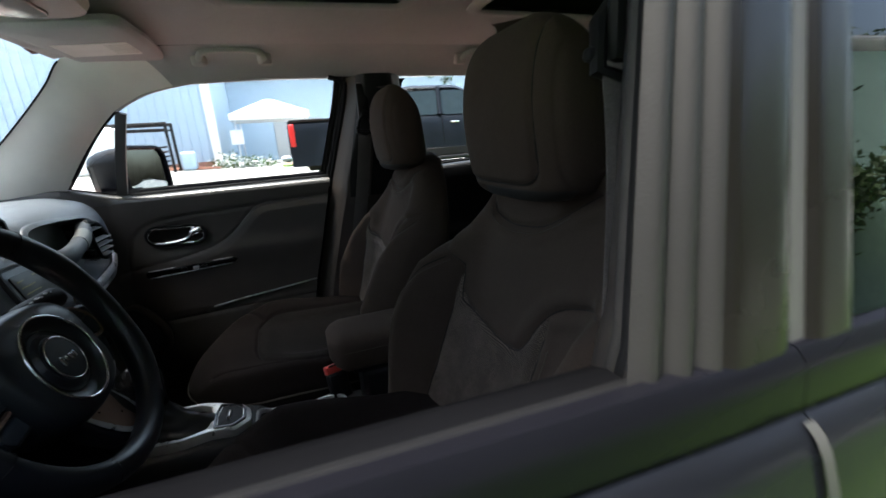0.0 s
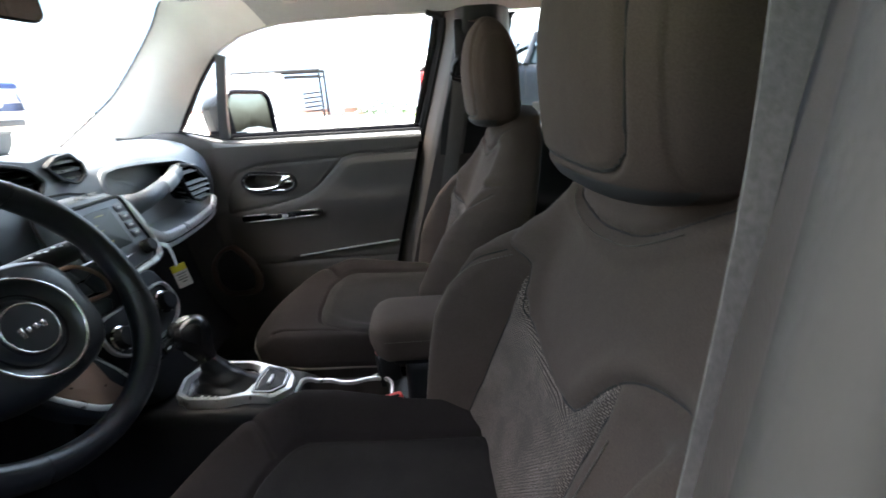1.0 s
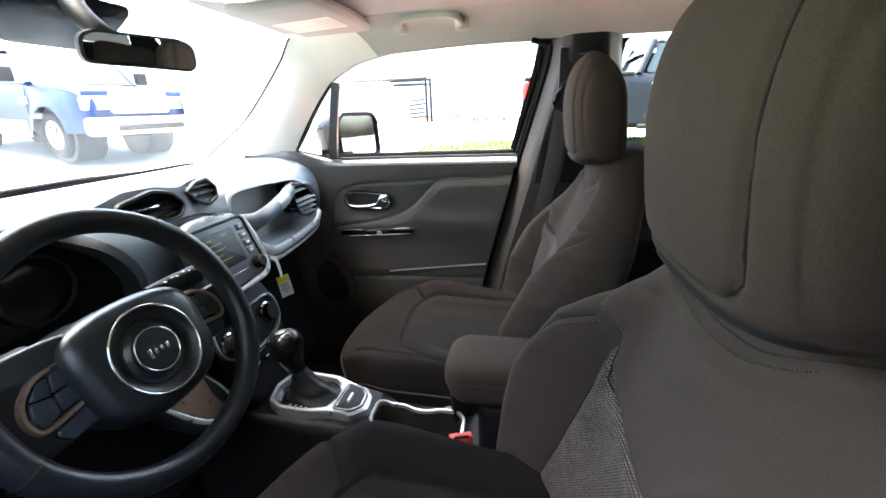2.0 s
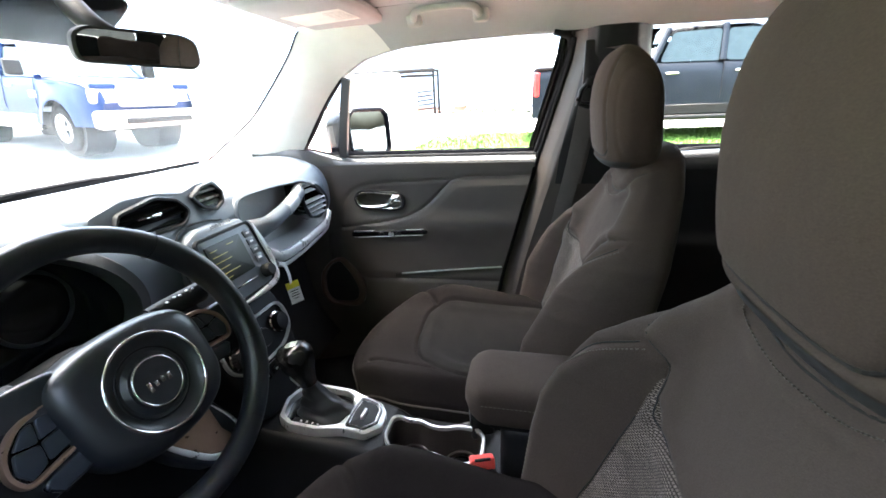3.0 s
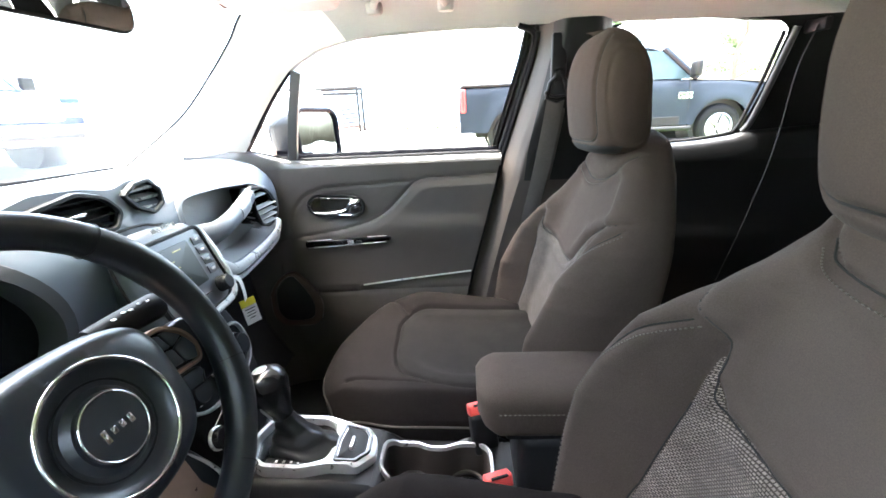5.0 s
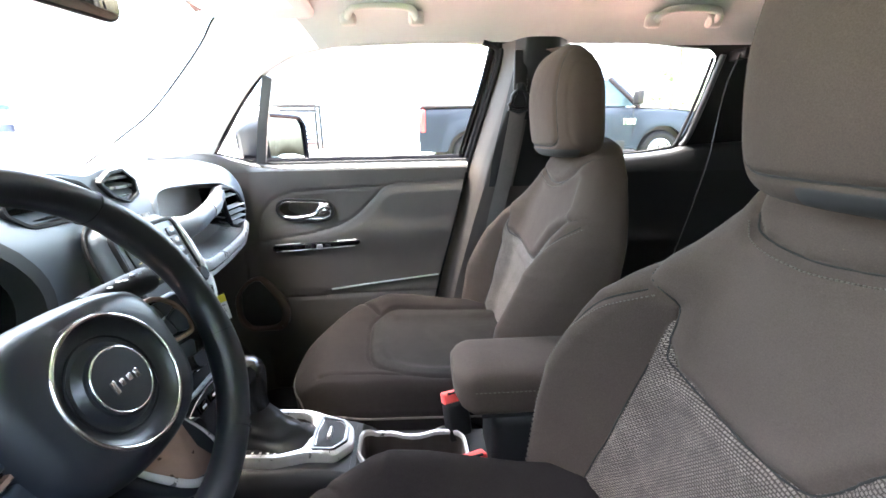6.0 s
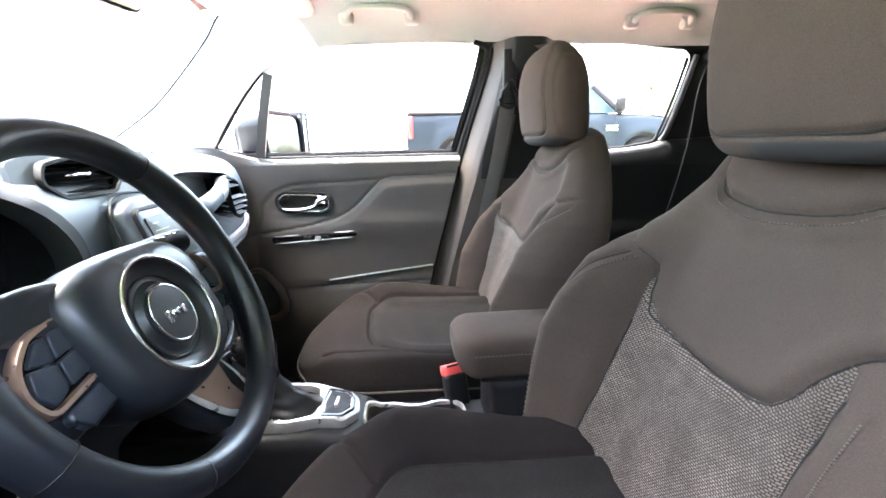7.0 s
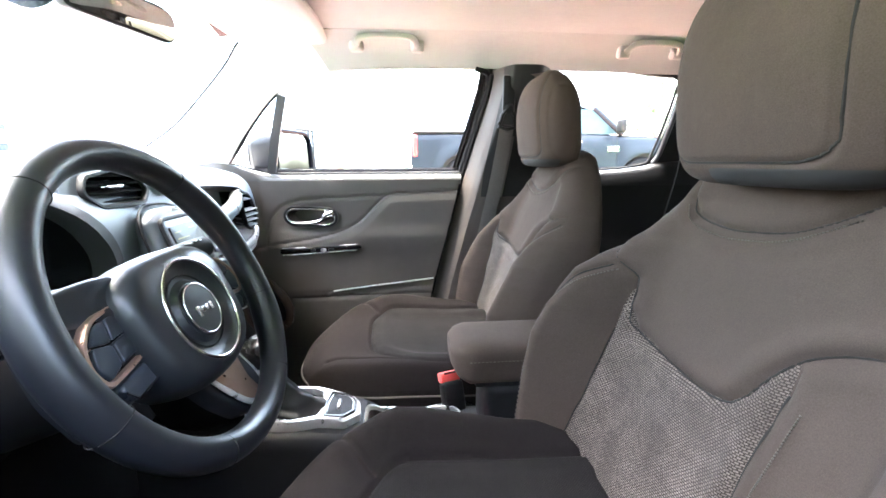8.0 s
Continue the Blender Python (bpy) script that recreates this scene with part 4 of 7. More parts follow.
def back_surface(sx, cy, k):
    """Backrest hull: rows up the seat, columns round it, front columns fine."""
    zs = np.concatenate([np.linspace(0.56, 1.14, 174), np.linspace(1.143, 1.20, 26)])
    th = np.concatenate([np.linspace(-0.5 * math.pi, 0.5 * math.pi, 190), np.linspace(0.5 * math.pi, 1.5 * math.pi, 26)[1:-1]])
    P, A, fr = [], [], []
    for z in zs:
        w = float(interp(z, k["width"]))
        peak = float(interp(z, k["crest"]))
        thick = float(np.interp(z, [0.56, 0.75, 1.0, 1.12, 1.18, 1.20], [0.085, 0.078, 0.062, 0.052, 0.054, 0.04]))
        axis = 0.28 * (min(z, 1.12) - 0.9) + 0.05 * max(0.0, z - 1.12)
        for a in th:
            s, c = math.sin(a), math.cos(a)
            lat = w * math.copysign(abs(s) ** 0.80, s)
            front = c > -1e-9
            dep = thick * (abs(c) ** 0.55)
            x = axis + 0.062 - dep if front else axis + 0.062 + thick * 0.9 * abs(c) ** 0.6
            if front:
                q = lat / w
                high = axis + 0.062 - thick * math.sqrt(1 - 0.83 ** 2.5) ** 0.55 - peak
                x -= max(0.0, high) * math.exp(-((abs(q) - 0.83) / 0.17) ** 2) * min(1.0, abs(c) / 0.30) ** 0.6
                x += 0.012 * math.exp(-(q / 0.5) ** 2) * np.interp(z, [0.6, 0.9, 1.05], [1, 0.6, 0])
            P.append((x, lat, z))
            A.append((lat, z))
            fr.append(1.0 if front and abs(c) > 0.02 else -1.0)
    n = len(th)
    F = []
    for j in range(len(zs) - 1):
        for i in range(n):
            F.append((j * n + i, j * n + (i + 1) % n, (j + 1) * n + (i + 1) % n, (j + 1) * n + i))
    P, A, fr = np.array(P), np.array(A), np.array(fr)
    seams = np.minimum.reduce([line_dist(A, k[n_]) for n_ in ("yoke", "collar", "left", "right", "bolster")])
    yoke = yoke_field(A, k)
    groove = 0.0055 * np.exp(-(seams / 0.0045) ** 2) - 0.004 * np.exp(-((seams - 0.016) / 0.011) ** 2)
    P[:, 0] += np.where(fr > 0, groove, 0)
    P[:, 0] -= np.where((fr > 0) & (yoke > 0), 0.004 * np.clip(yoke / 0.02, 0, 1), 0)
    return P + np.array([sx, cy, 0]), F, A, fr, (0, n, len(zs))


def above(A, line):
    """Signed height over a line given left to right or right to left."""
    L = sorted(line)
    return A[:, 1] - np.interp(A[:, 0], [a for a, _ in L], [b for _, b in L])


def yoke_field(A, k):
    poly = k["yoke"] + [(-0.33, 1.3), (0.33, 1.3)]
    return poly_sdf(A, poly)


def head_restraint(seat, sx, cy, zc):
    """Padded head restraint with a seamed front panel, tape band at its foot and two posts."""
    us = np.linspace(0, 2 * math.pi, 220, endpoint=False)
    vs = np.linspace(-math.pi / 2, math.pi / 2, 130)
    P, A, fr = [], [], []
    for v in vs:
        for u in us:
            cu, su, cv, sv = math.cos(u), math.sin(u), math.cos(v), math.sin(v)
            sg = lambda t, e: math.copysign(abs(t) ** e, t)
            y = 0.141 * sg(su, 0.52) * sg(cv, 0.48 if sv > 0 else 0.30)
            z = 0.117 * sg(sv, 0.56 if sv > 0 else 0.46)
            h = z / 0.117
            x = 0.062 * sg(cu, 0.62) * sg(cv, 0.46 if sv > 0 else 0.32)
            y *= 1 - 0.13 * max(0.0, h) ** 2 - 0.03 * max(0.0, -h) ** 2
            x += -0.050 * max(0.0, h) ** 2.0 * (0.29 + 0.62 * cu) + 0.012 * max(0.0, -h)
            x += 0.012 * (y / 0.14) ** 2 * (1 if cu < 0 else 0)
            P.append((x + 0.042, y, z + zc))
            A.append((y, z))
            fr.append(-cu)
    n, m = len(us), len(vs)
    F = [(j * n + i, j * n + (i + 1) % n, (j + 1) * n + (i + 1) % n, (j + 1) * n + i) for j in range(m - 1) for i in range(n)]
    P, A, fr = np.array(P), np.array(A), np.array(fr)
    face = rounded_poly([(-0.10, -0.092), (0.118, -0.092), (0.118, 0.13), (-0.10, 0.13)], 0.03)
    d = poly_sdf(A, face)
    d = np.where(fr > 0.15, d, -0.05)
    g = 0.0045 * np.exp(-(d / 0.004) ** 2)
    band = np.abs(np.abs(A[:, 0]) - 0.128)
    side = np.where(np.abs(fr) < 0.9, 0.0022 * np.exp(-(band / 0.003) ** 2), 0)
    P[:, 0] += np.where(fr > 0.15, g, 0)
    P[:, 1] -= np.sign(A[:, 0]) * side
    P += np.array([sx, cy, 0])
    body = part("head_restraint", clip(P, F, -d), SEAT_YOKE, seat, "padded dark brown-black cloth head restraint")
    part("front_panel", clip(P, F, d), SEAT_YOKE, body, "seamed cloth front panel")
    front = np.where(fr > 0.15)[0]

    def hug(line, n):
        C = smooth_curve(line, n)
        out = []
        for a, z in C:
            k = front[int(np.argmin((A[front, 0] - a) ** 2 + (A[front, 1] - z) ** 2))]
            out.append((P[k][0] + 0.0002, cy + a, zc + z))
        return out
    part("seam", tube(hug([(0.118, 0.10), (0.118, -0.05), (0.115, -0.078), (0.09, -0.091), (0.0, -0.092), (-0.07, -0.091), (-0.095, -0.078), (-0.10, -0.05), (-0.10, 0.10)], 90), 0.0016, 6, up=(1, 0, 0)), SEAM, body)
    tape = rounded_poly([(-0.17, -0.125), (0.035, -0.125), (0.035, -0.098), (-0.17, -0.098)], 0.003)
    td = np.where(fr > 0.1, poly_sdf(A, tape), -0.05)
    tp = P.copy()
    tp[:, 0] -= 0.0016
    part("tape_band", clip(tp, F, td), SEAT_BACKING, body, "flat black band at the foot of the restraint")
    for s in (-0.075, 0.075):
        part("post", tube([(sx + 0.105, cy + s, 1.13), (sx + 0.085, cy + s, 1.19)], 0.007, 12, up=(1, 0, 0)), CHROME, seat, "chrome head restraint post")
        part("guide", lathe([(0.016, 0), (0.018, 0.004), (0.015, 0.010), (0.009, 0.011)], 20, Matrix.Translation((sx + 0.10, cy + s, 1.158))), BLACK, seat)


def cushion(seat, sx, cy, half=0.285):
    """Seat cushion with side bolsters, a front roll and a seamed insert."""
    outline_front, outline_back = -0.60, -0.03
    us = np.linspace(-1, 1, 150)
    vs = np.linspace(0, 1, 150)
    P, A = [], []
    for v in vs:
        for u in us:
            x0 = outline_front + 0.055 * abs(u) ** 3
            x = x0 + (outline_back - x0) * v
            w = half * (1 - 0.30 * max(0.0, 1 - v / 0.38) ** 2.2) * (1 - 0.04 * v)
            a = w * u
            ridge = (0.072 if cy < 0 else 0.046) if u > 0 else 0.016
            top = 0.702 - 0.012 * v + ridge * float(np.interp(v, [0, 0.15, 0.3, 0.45, 0.7, 1], [0.2, 0.7, 1, 0.95, 0.6, 0.4])) * math.exp(-((abs(u) - 0.84) / 0.20) ** 2) * min(1, v / 0.35)
            drop = max(0.0, abs(u) - 0.86) / 0.14
            roll = max(0.0, 0.20 - v) / 0.20
            top -= 0.050 * drop ** 2 + 0.055 * roll ** 2.2
            P.append((x, a, top))
            A.append((a, x))
    n = len(us)
    P, A = np.array(P), np.array(A)
    ins = rounded_poly([(-0.130, -0.400), (-0.06, -0.418), (0.105, -0.425), (0.160, -0.385), (0.165, -0.02), (-0.200, -0.02), (-0.200, -0.30)], 0.05, 8)
    d = poly_sdf(A, ins)
    s2 = line_dist(A, [(-0.192, -0.32), (-0.178, -0.40), (-0.165, -0.47), (-0.160, -0.515)])
    s3 = line_dist(A, [(0.145, -0.41), (0.175, -0.437), (0.225, -0.485), (0.245, -0.50)])
    P[:, 2] -= 0.008 * np.exp(-(d / 0.005) ** 2) - 0.006 * np.exp(-((d - 0.03) / 0.02) ** 2) + 0.007 * np.exp(-(np.minimum(s2, s3) / 0.005) ** 2)
    P += np.array([sx, cy, 0])
    F = [(j * n + i, j * n + i + 1, (j + 1) * n + i + 1, (j + 1) * n + i) for j in range(len(vs) - 1) for i in range(n - 1)]
    rim = list(range(n)) + [j * n + n - 1 for j in range(1, len(vs))] + [(len(vs) - 1) * n + i for i in range(n - 2, -1, -1)] + [j * n for j in range(len(vs) - 2, 0, -1)]
    # Cushion top and sides take the cloth copy darkened for shade.
    body = part("cushion", clip(P, F, -d), SEAT_SHADED, seat, "cloth seat cushion, darkened for shade")
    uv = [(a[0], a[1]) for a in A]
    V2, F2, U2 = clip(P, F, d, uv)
    link("insert", V2, F2, SEAT_MESH_SHADED, body, "fine knit cushion insert", uvs=U2)
    ring = [P[i] for i in rim]
    c = np.array([sx - 0.3, cy, 0])
    sk = []
    for k, (dz, out) in enumerate([(0, 1.0), (-0.012, 1.010), (-0.04, 1.012), (-0.075, 1.0), (-0.11, 0.975), (-0.15, 0.94)]):
        sk.append([(c[0] + (p[0] - c[0]) * out, c[1] + (p[1] - c[1]) * out, (p[2] + dz) if k < 4 else (0.66 + dz) * 0.6 + (p[2] + dz) * 0.4) for p in ring])
    part("cushion_side", loft(sk, False), SEAT_SHADED, body)
    welt = [(p[0], p[1], p[2] - 0.014) for p in [(c[0] + (q[0] - c[0]) * 1.013, c[1] + (q[1] - c[1]) * 1.013, q[2]) for q in ring]]
    part("welt", tube(welt, 0.0025, 6, True), STITCH, body, "stitched welt round the cushion")
    part("base", rbox(0.44, 0.40, 0.14, 0.02, 2, Matrix.Translation((sx - 0.30, cy, 0.47))), BLACK, seat, "black seat base")


def seam_stitch(name, seat, pts, n, mat):
    """Short raised stitches along a seam."""
    C = smooth_curve(pts, n * 2)
    geos = [tube([C[2 * i], C[2 * i + 1]], 0.0009, 5) for i in range(n)]
    return tagged(part(name, join(*geos), mat, seat), kind="stuff")


def front_seat(sx, cy, label, k):
    seat = empty("front_seat", sx, cy, 0.36)
    tagged(seat, label, "car seat", "front seats")
    P, F, A, fr, (i0, n, m) = back_surface(sx, cy, k)
    yoke = np.where(fr > 0, yoke_field(A, k), -0.05)
    ins = np.where(fr > 0, np.minimum(poly_sdf(A, k["left"] + k["right"][::-1]), -yoke_field(A, k)), -0.05)
    uv = [(a[0] * 0.95 + 0.3 * a[1] * 0, a[1]) for a in A]
    upper = part("yoke", clip(P, F, yoke), SEAT_YOKE, seat, "plain dark cloth upper panel with a pointed lower edge")
    V2, F2, U2 = clip(P, F, ins, uv)
    link("insert", V2, F2, SEAT_MESH if cy < 0 else SEAT_MESH_FLAT, seat, "grey open-knit centre panel", uvs=U2)
    rest = np.minimum(-yoke, -ins)
    part("bolster", clip(P, F, np.where(A[:, 0] > 0.02, rest, -0.05)), SEAT, seat, "padded cloth side bolster")
    part("bolster", clip(P, F, np.where(A[:, 0] <= 0.02, rest, -0.05)), SEAT, seat, "padded cloth side bolster")
    last = [tuple(p) for p in P[(m - 1) * n:]]
    part("cap", loft([last, [(p[0] * 0.3 + (sx + 0.14) * 0.7, cy + (p[1] - cy) * 0.3, p[2] + 0.002) for p in last]]), SEAT_YOKE, seat)

    def surf(line, off=0.001):
        out = []
        rows = A[::n, 1]
        for a, z in line:
            j = min(max(int(np.searchsorted(rows, z)), 1), m - 1)
            f = (z - rows[j - 1]) / (rows[j] - rows[j - 1])
            x = [float(np.interp(a, A[r * n:r * n + 190, 0], P[r * n:r * n + 190, 0])) for r in (j - 1, j)]
            out.append((x[0] * (1 - f) + x[1] * f - off, cy + a, z))
        return out
    def seam(line, n=70):
        L = [q for q in smooth_curve(line, n) if abs(q[0]) < 0.93 * float(interp(q[1], k["width"]))]
        part("seam", tube(surf([tuple(q) for q in L], -0.0004), 0.0014, 6, up=(1, 0, 0)), SEAM, seat)
    seam(k["yoke"][1:-1])
    seam([q for q in k["collar"] if q[1] < 1.165])
    seam(k["left"][1:])
    seam(k["right"][1:])
    seam(k["bolster"])
    seam_stitch("stitching", seat, surf([tuple(q) for q in smooth_curve([(a, z - 0.009) for a, z in k["collar"][1:-1]], 60)], 0.0015), 60, STITCH)
    seam_stitch("stitching", seat, surf([tuple(q) for q in smooth_curve([(a - 0.008, z - 0.006) for a, z in k["bolster"]], 60)], 0.0015), 70, STITCH)
    seam_stitch("stitching", seat, surf([tuple(q) for q in smooth_curve([(a - 0.022, z - 0.006) for a, z in k["right"][1:]], 60)], 0.0015), 80, STITCH)
    head_restraint(seat, sx + (-0.004 if cy < 0 else 0.014), cy + (0.006 if cy < 0 else 0), 1.263 if cy < 0 else 1.276)
    cushion(seat, sx, cy, k["half"])
    hinge = lathe([(0.045, 0), (0.05, 0.006), (0.042, 0.016), (0.02, 0.02)], 24, Matrix.Translation((sx - 0.02, cy + 0.245, 0.60)) @ Matrix.Rotation(-math.pi / 2, 4, "X"))
    part("hinge_cover", hinge, BLACK, seat)
    grip = smooth_curve([(sx - 0.17, cy - 0.262, 0.602), (sx - 0.20, cy - 0.268, 0.622), (sx - 0.25, cy - 0.270, 0.620), (sx - 0.30, cy - 0.268, 0.592)], 16)
    part("recline_lever", tube(grip, np.interp(np.linspace(0, 1, 16), [0, 0.3, 0.8, 1], [0.020, 0.017, 0.013, 0.007]), 12, up=(0, 1, 0), flat=0.6), LEVER_GLOSS, seat, "black plastic recline lever")
    cover = rounded_poly([(-0.20, 0.60), (-0.10, 0.74), (-0.06, 0.74), (0.02, 0.60)], 0.02)
    part("side_cover", slab(cover, 0.018, 0.006, lambda a, b, w: (sx + a, cy + k["width"][1][1] - 0.03 + w, b)), SIDE_GREY, seat, "pale grey hinge side cover")
    return seat


SIDE_GREY = plastic("seat_side_grey", (0.16, 0.145, 0.135), 0.5)
SEAM = plastic("seam_shadow", (0.012, 0.011, 0.010), 0.9, 400, 0)
# Copy of the seat knit with the cushions' shade in its colours.
SEAT_MESH_SHADED = mesh_cloth("seat_knit_shaded", (0.009, 0.0078, 0.0075), (0.020, 0.0175, 0.016), 0.0026)
# Passenger copy of the seat knit, with less contrast between thread and ground.
SEAT_MESH_FLAT = mesh_cloth("passenger_knit", (0.066, 0.055, 0.048), (0.13, 0.112, 0.10), 0.0026)
front_seat(-0.023, -0.335, "charcoal cloth driver seat with grey knit centre beside the steering wheel", DRIVER)
front_seat(-0.063, 0.37, "charcoal cloth passenger seat with grey knit centre beside the far door", PASSENGER)


# ---- dashboard ----
FACE = [(-0.72, -0.80), (-0.45, -0.79), (-0.15, -0.805), (0.0, -0.825), (0.14, -0.805), (0.2, -0.792), (0.4, -0.822), (0.6, -0.853), (0.70, -0.885), (0.74, -0.92)]
SECTION = [(None, -1.34, 1.118), (None, -1.24, 1.146), (-0.24, 0, 1.156), (-0.14, 0, 1.158), (-0.085, 0, 1.150), (-0.04, 0, 1.134), (-0.014, 0, 1.108), (-0.002, 0, 1.07), (0.0, 0, 1.02), (-0.008, 0, 0.97), (-0.022, 0, 0.935), (-0.05, 0, 0.912), (-0.10, 0, 0.89), (-0.16, 0, 0.80), (-0.20, 0, 0.62), (-0.24, 0, 0.50)]


def dash_section(y, n=70):
    f = float(interp(y, FACE))
    drop = 0.03 * max(0.0, abs(y) - 0.60) / 0.12
    pts = [((f + a) if a is not None else b, z - (drop if z > 1.0 else 0)) for a, b, z in SECTION]
    return smooth_curve(pts, n)


def dash_x(y, z):
    """Depth of the dash's rear face at a height between 0.93 and 1.12."""
    s = dash_section(y)
    s = s[s[:, 0] > float(interp(y, FACE)) - 0.11]
    return float(np.interp(-z, -s[:, 1], s[:, 0]))


RECESS = [(0.132, 1.085), (0.150, 1.118), (0.19, 1.126), (0.30, 1.121), (0.45, 1.108), (0.555, 1.075), (0.625, 1.02), (0.642, 0.975), (0.615, 0.947), (0.47, 0.936), (0.27, 0.955), (0.20, 0.985), (0.15, 1.03)]
recess_o = rounded_poly(RECESS, 0.02)
dy = np.linspace(-0.69, 0.69, 170)
secs = [dash_section(y) for y in dy]
DV = [(s[k][0], y, s[k][1]) for y, s in zip(dy, secs) for k in range(70)]
DF = [(i * 70 + k, i * 70 + k + 1, (i + 1) * 70 + k + 1, (i + 1) * 70 + k) for i in range(len(dy) - 1) for k in range(69)]
dv = np.array(DV)
in_recess = np.where(dv[:, 0] > -1.0, poly_sdf(dv[:, 1:], recess_o), -0.05)
CLUSTER = rounded_poly([(-0.46, 0.985), (-0.165, 0.985), (-0.15, 1.04), (-0.18, 1.10), (-0.25, 1.148), (-0.38, 1.15), (-0.45, 1.11), (-0.475, 1.04)], 0.04)
in_cluster = np.where(dv[:, 0] > -0.93, poly_sdf(dv[:, 1:], CLUSTER), -0.05)
dash = empty("dashboard", -1.0, 0.0, 0.5)
tagged(dash, "black grained dashboard with centre vents, radio and passenger grab bar", "dashboard")
keep_d = -np.maximum(in_recess, in_cluster)
shell = part("upper_shell", clip(DV, DF, np.minimum(keep_d, dv[:, 2] - 0.925)), DASH, dash, "grained blue-grey dash top and face")
part("lower_shell", clip(DV, DF, np.minimum(keep_d, 0.925 - dv[:, 2])), BLACK, dash, "black lower dash")


def on_dash(y, z, w):
    return (dash_x(y, min(max(z, 0.93), 1.13)) + w, y, z)


# passenger recess: frame, tray, grab bar, vent
part("recess_frame", ring_plate(inset(recess_o, -0.006), inset(recess_o, 0.003), 0.004, 0.002, on_dash), DASH, dash, "moulded frame round the passenger recess")
tray_c = np.array([0.39, 1.04])
part("recess_tray", loft([[on_dash(*q, 0.002) for q in recess_o], [on_dash(*(tray_c + (q - tray_c) * 0.95), -0.028) for q in recess_o], [on_dash(*(tray_c + (q - tray_c) * 0.86), -0.062) for q in recess_o], [on_dash(*(tray_c + (q - tray_c) * 0.4), -0.070) for q in recess_o]], "last"), DASH_GREY, dash, "grey moulded recess")
low = smooth_curve([on_dash(0.185, 0.985, 0.010), on_dash(0.25, 0.952, 0.014), on_dash(0.36, 0.937, 0.014), on_dash(0.50, 0.932, 0.014), on_dash(0.60, 0.940, 0.012), on_dash(0.638, 0.965, 0.008)], 40)
part("lower_trim", tube(low, 0.013, 10, up=(1, 0, 0), flat=0.6), SATIN_LIGHT, dash, "satin silver trim under the recess")
low2 = [(p[0] - 0.004, p[1] + 0.004, p[2] - 0.024) for p in low[4:36]]
part("lower_trim", tube(low2, 0.006, 8, up=(1, 0, 0), flat=0.6), SATIN, dash)
bar = smooth_curve([on_dash(0.160, 1.044, -0.006), on_dash(0.20, 1.052, 0.006), on_dash(0.26, 1.060, 0.010), on_dash(0.34, 1.068, 0.006), on_dash(0.425, 1.078, -0.008)], 30)
part("grab_bar", tube(bar, np.interp(np.linspace(0, 1, 30), [0, 0.2, 0.75, 1], [0.030, 0.021, 0.018, 0.022]), 16, up=(1, 0, 0), flat=0.8), GRAB, dash, "padded grey-black passenger grab bar")
part("grab_bar_sleeve", tube(bar[17:25], 0.0198, 16, up=(1, 0, 0), flat=0.85), DASH_GREY, dash)
vent_o = rounded_poly([(0.425, 1.100), (0.505, 1.085), (0.572, 1.030), (0.580, 0.990), (0.53, 0.978), (0.450, 1.000), (0.412, 1.045)], 0.015)


def air_vent(name, outline, place, slats, depth, axis, label, slat_mat=BLACK, thick=0.0022):
    """A louvred air vent: frame, dark box and separate slats."""
    v = part(name, ring_plate(inset(outline, -0.004), inset(outline, 0.003), 0.008, 0.003, place), BLACK, dash, label)
    box = inset(outline, 0.002)
    c = box.mean(axis=0)
    part("box", loft([[place(*q, 0.004) for q in box], [place(*q, -depth) for q in box], [place(*(c + (q - c) * 0.3), -depth) for q in box]], "last"), GLOSS, v)
    lo, hi = box.min(axis=0), box.max(axis=0)
    for k in range(slats):
        f = (k + 0.5) / slats
        if axis == 0:
            z = lo[1] + (hi[1] - lo[1]) * f
            ys = [q[0] for q in box if abs(q[1] - z) < (hi[1] - lo[1]) / slats] or [lo[0], hi[0]]
            a, b = min(ys) + 0.003, max(ys) - 0.003
            part("slat", rbox(0.018, b - a, thick, 0.0008, 2, Matrix.Translation(place((a + b) / 2, z, -0.006)) @ Matrix.Rotation(0.25, 4, "Y")), slat_mat, v)
        else:
            y = lo[0] + (hi[0] - lo[0]) * f
            zs_ = [q[1] for q in box if abs(q[0] - y) < (hi[0] - lo[0]) / slats] or [lo[1], hi[1]]
            a, b = min(zs_) + 0.003, max(zs_) - 0.003
            part("slat", rbox(0.018, 0.0022, b - a, 0.0008, 2, Matrix.Translation(place(y, (a + b) / 2, -0.006))), DASH_GREY, v)
    return v


air_vent("side_vent", vent_o, lambda y, z, w: on_dash(y, z, w + 0.002), 7, 0.05, 0, "passenger air vent with pale slats", DASH_GREY)
air_place = lambda y, z, w: (-0.845 + w - 0.25 * (z - 1.13), y, z)
# twin centre vent housing on top of the dash
hood_o = rounded_poly([(-0.150, 1.085), (0.026, 1.085), (0.112, 1.102), (0.142, 1.118), (0.148, 1.150), (0.134, 1.171), (0.084, 1.172), (0.045, 1.163), (-0.005, 1.173), (-0.075, 1.176), (-0.145, 1.160)], 0.010)
cv = np.array([0.01, 1.125])
hood_g = grid(lambda y, z: (y, z, 0), np.linspace(-0.16, 0.18, 120), np.linspace(1.08, 1.18, 60))
hood_p = np.array(hood_g[0])[:, :2]
vl = rounded_poly([(-0.113, 1.130), (-0.100, 1.152), (-0.022, 1.164), (0.018, 1.152), (0.036, 1.128), (0.014, 1.107), (-0.088, 1.108)], 0.009)
vr = rounded_poly([(0.056, 1.148), (0.084, 1.161), (0.114, 1.164), (0.134, 1.146), (0.126, 1.124), (0.100, 1.113), (0.070, 1.127)], 0.003, 3)
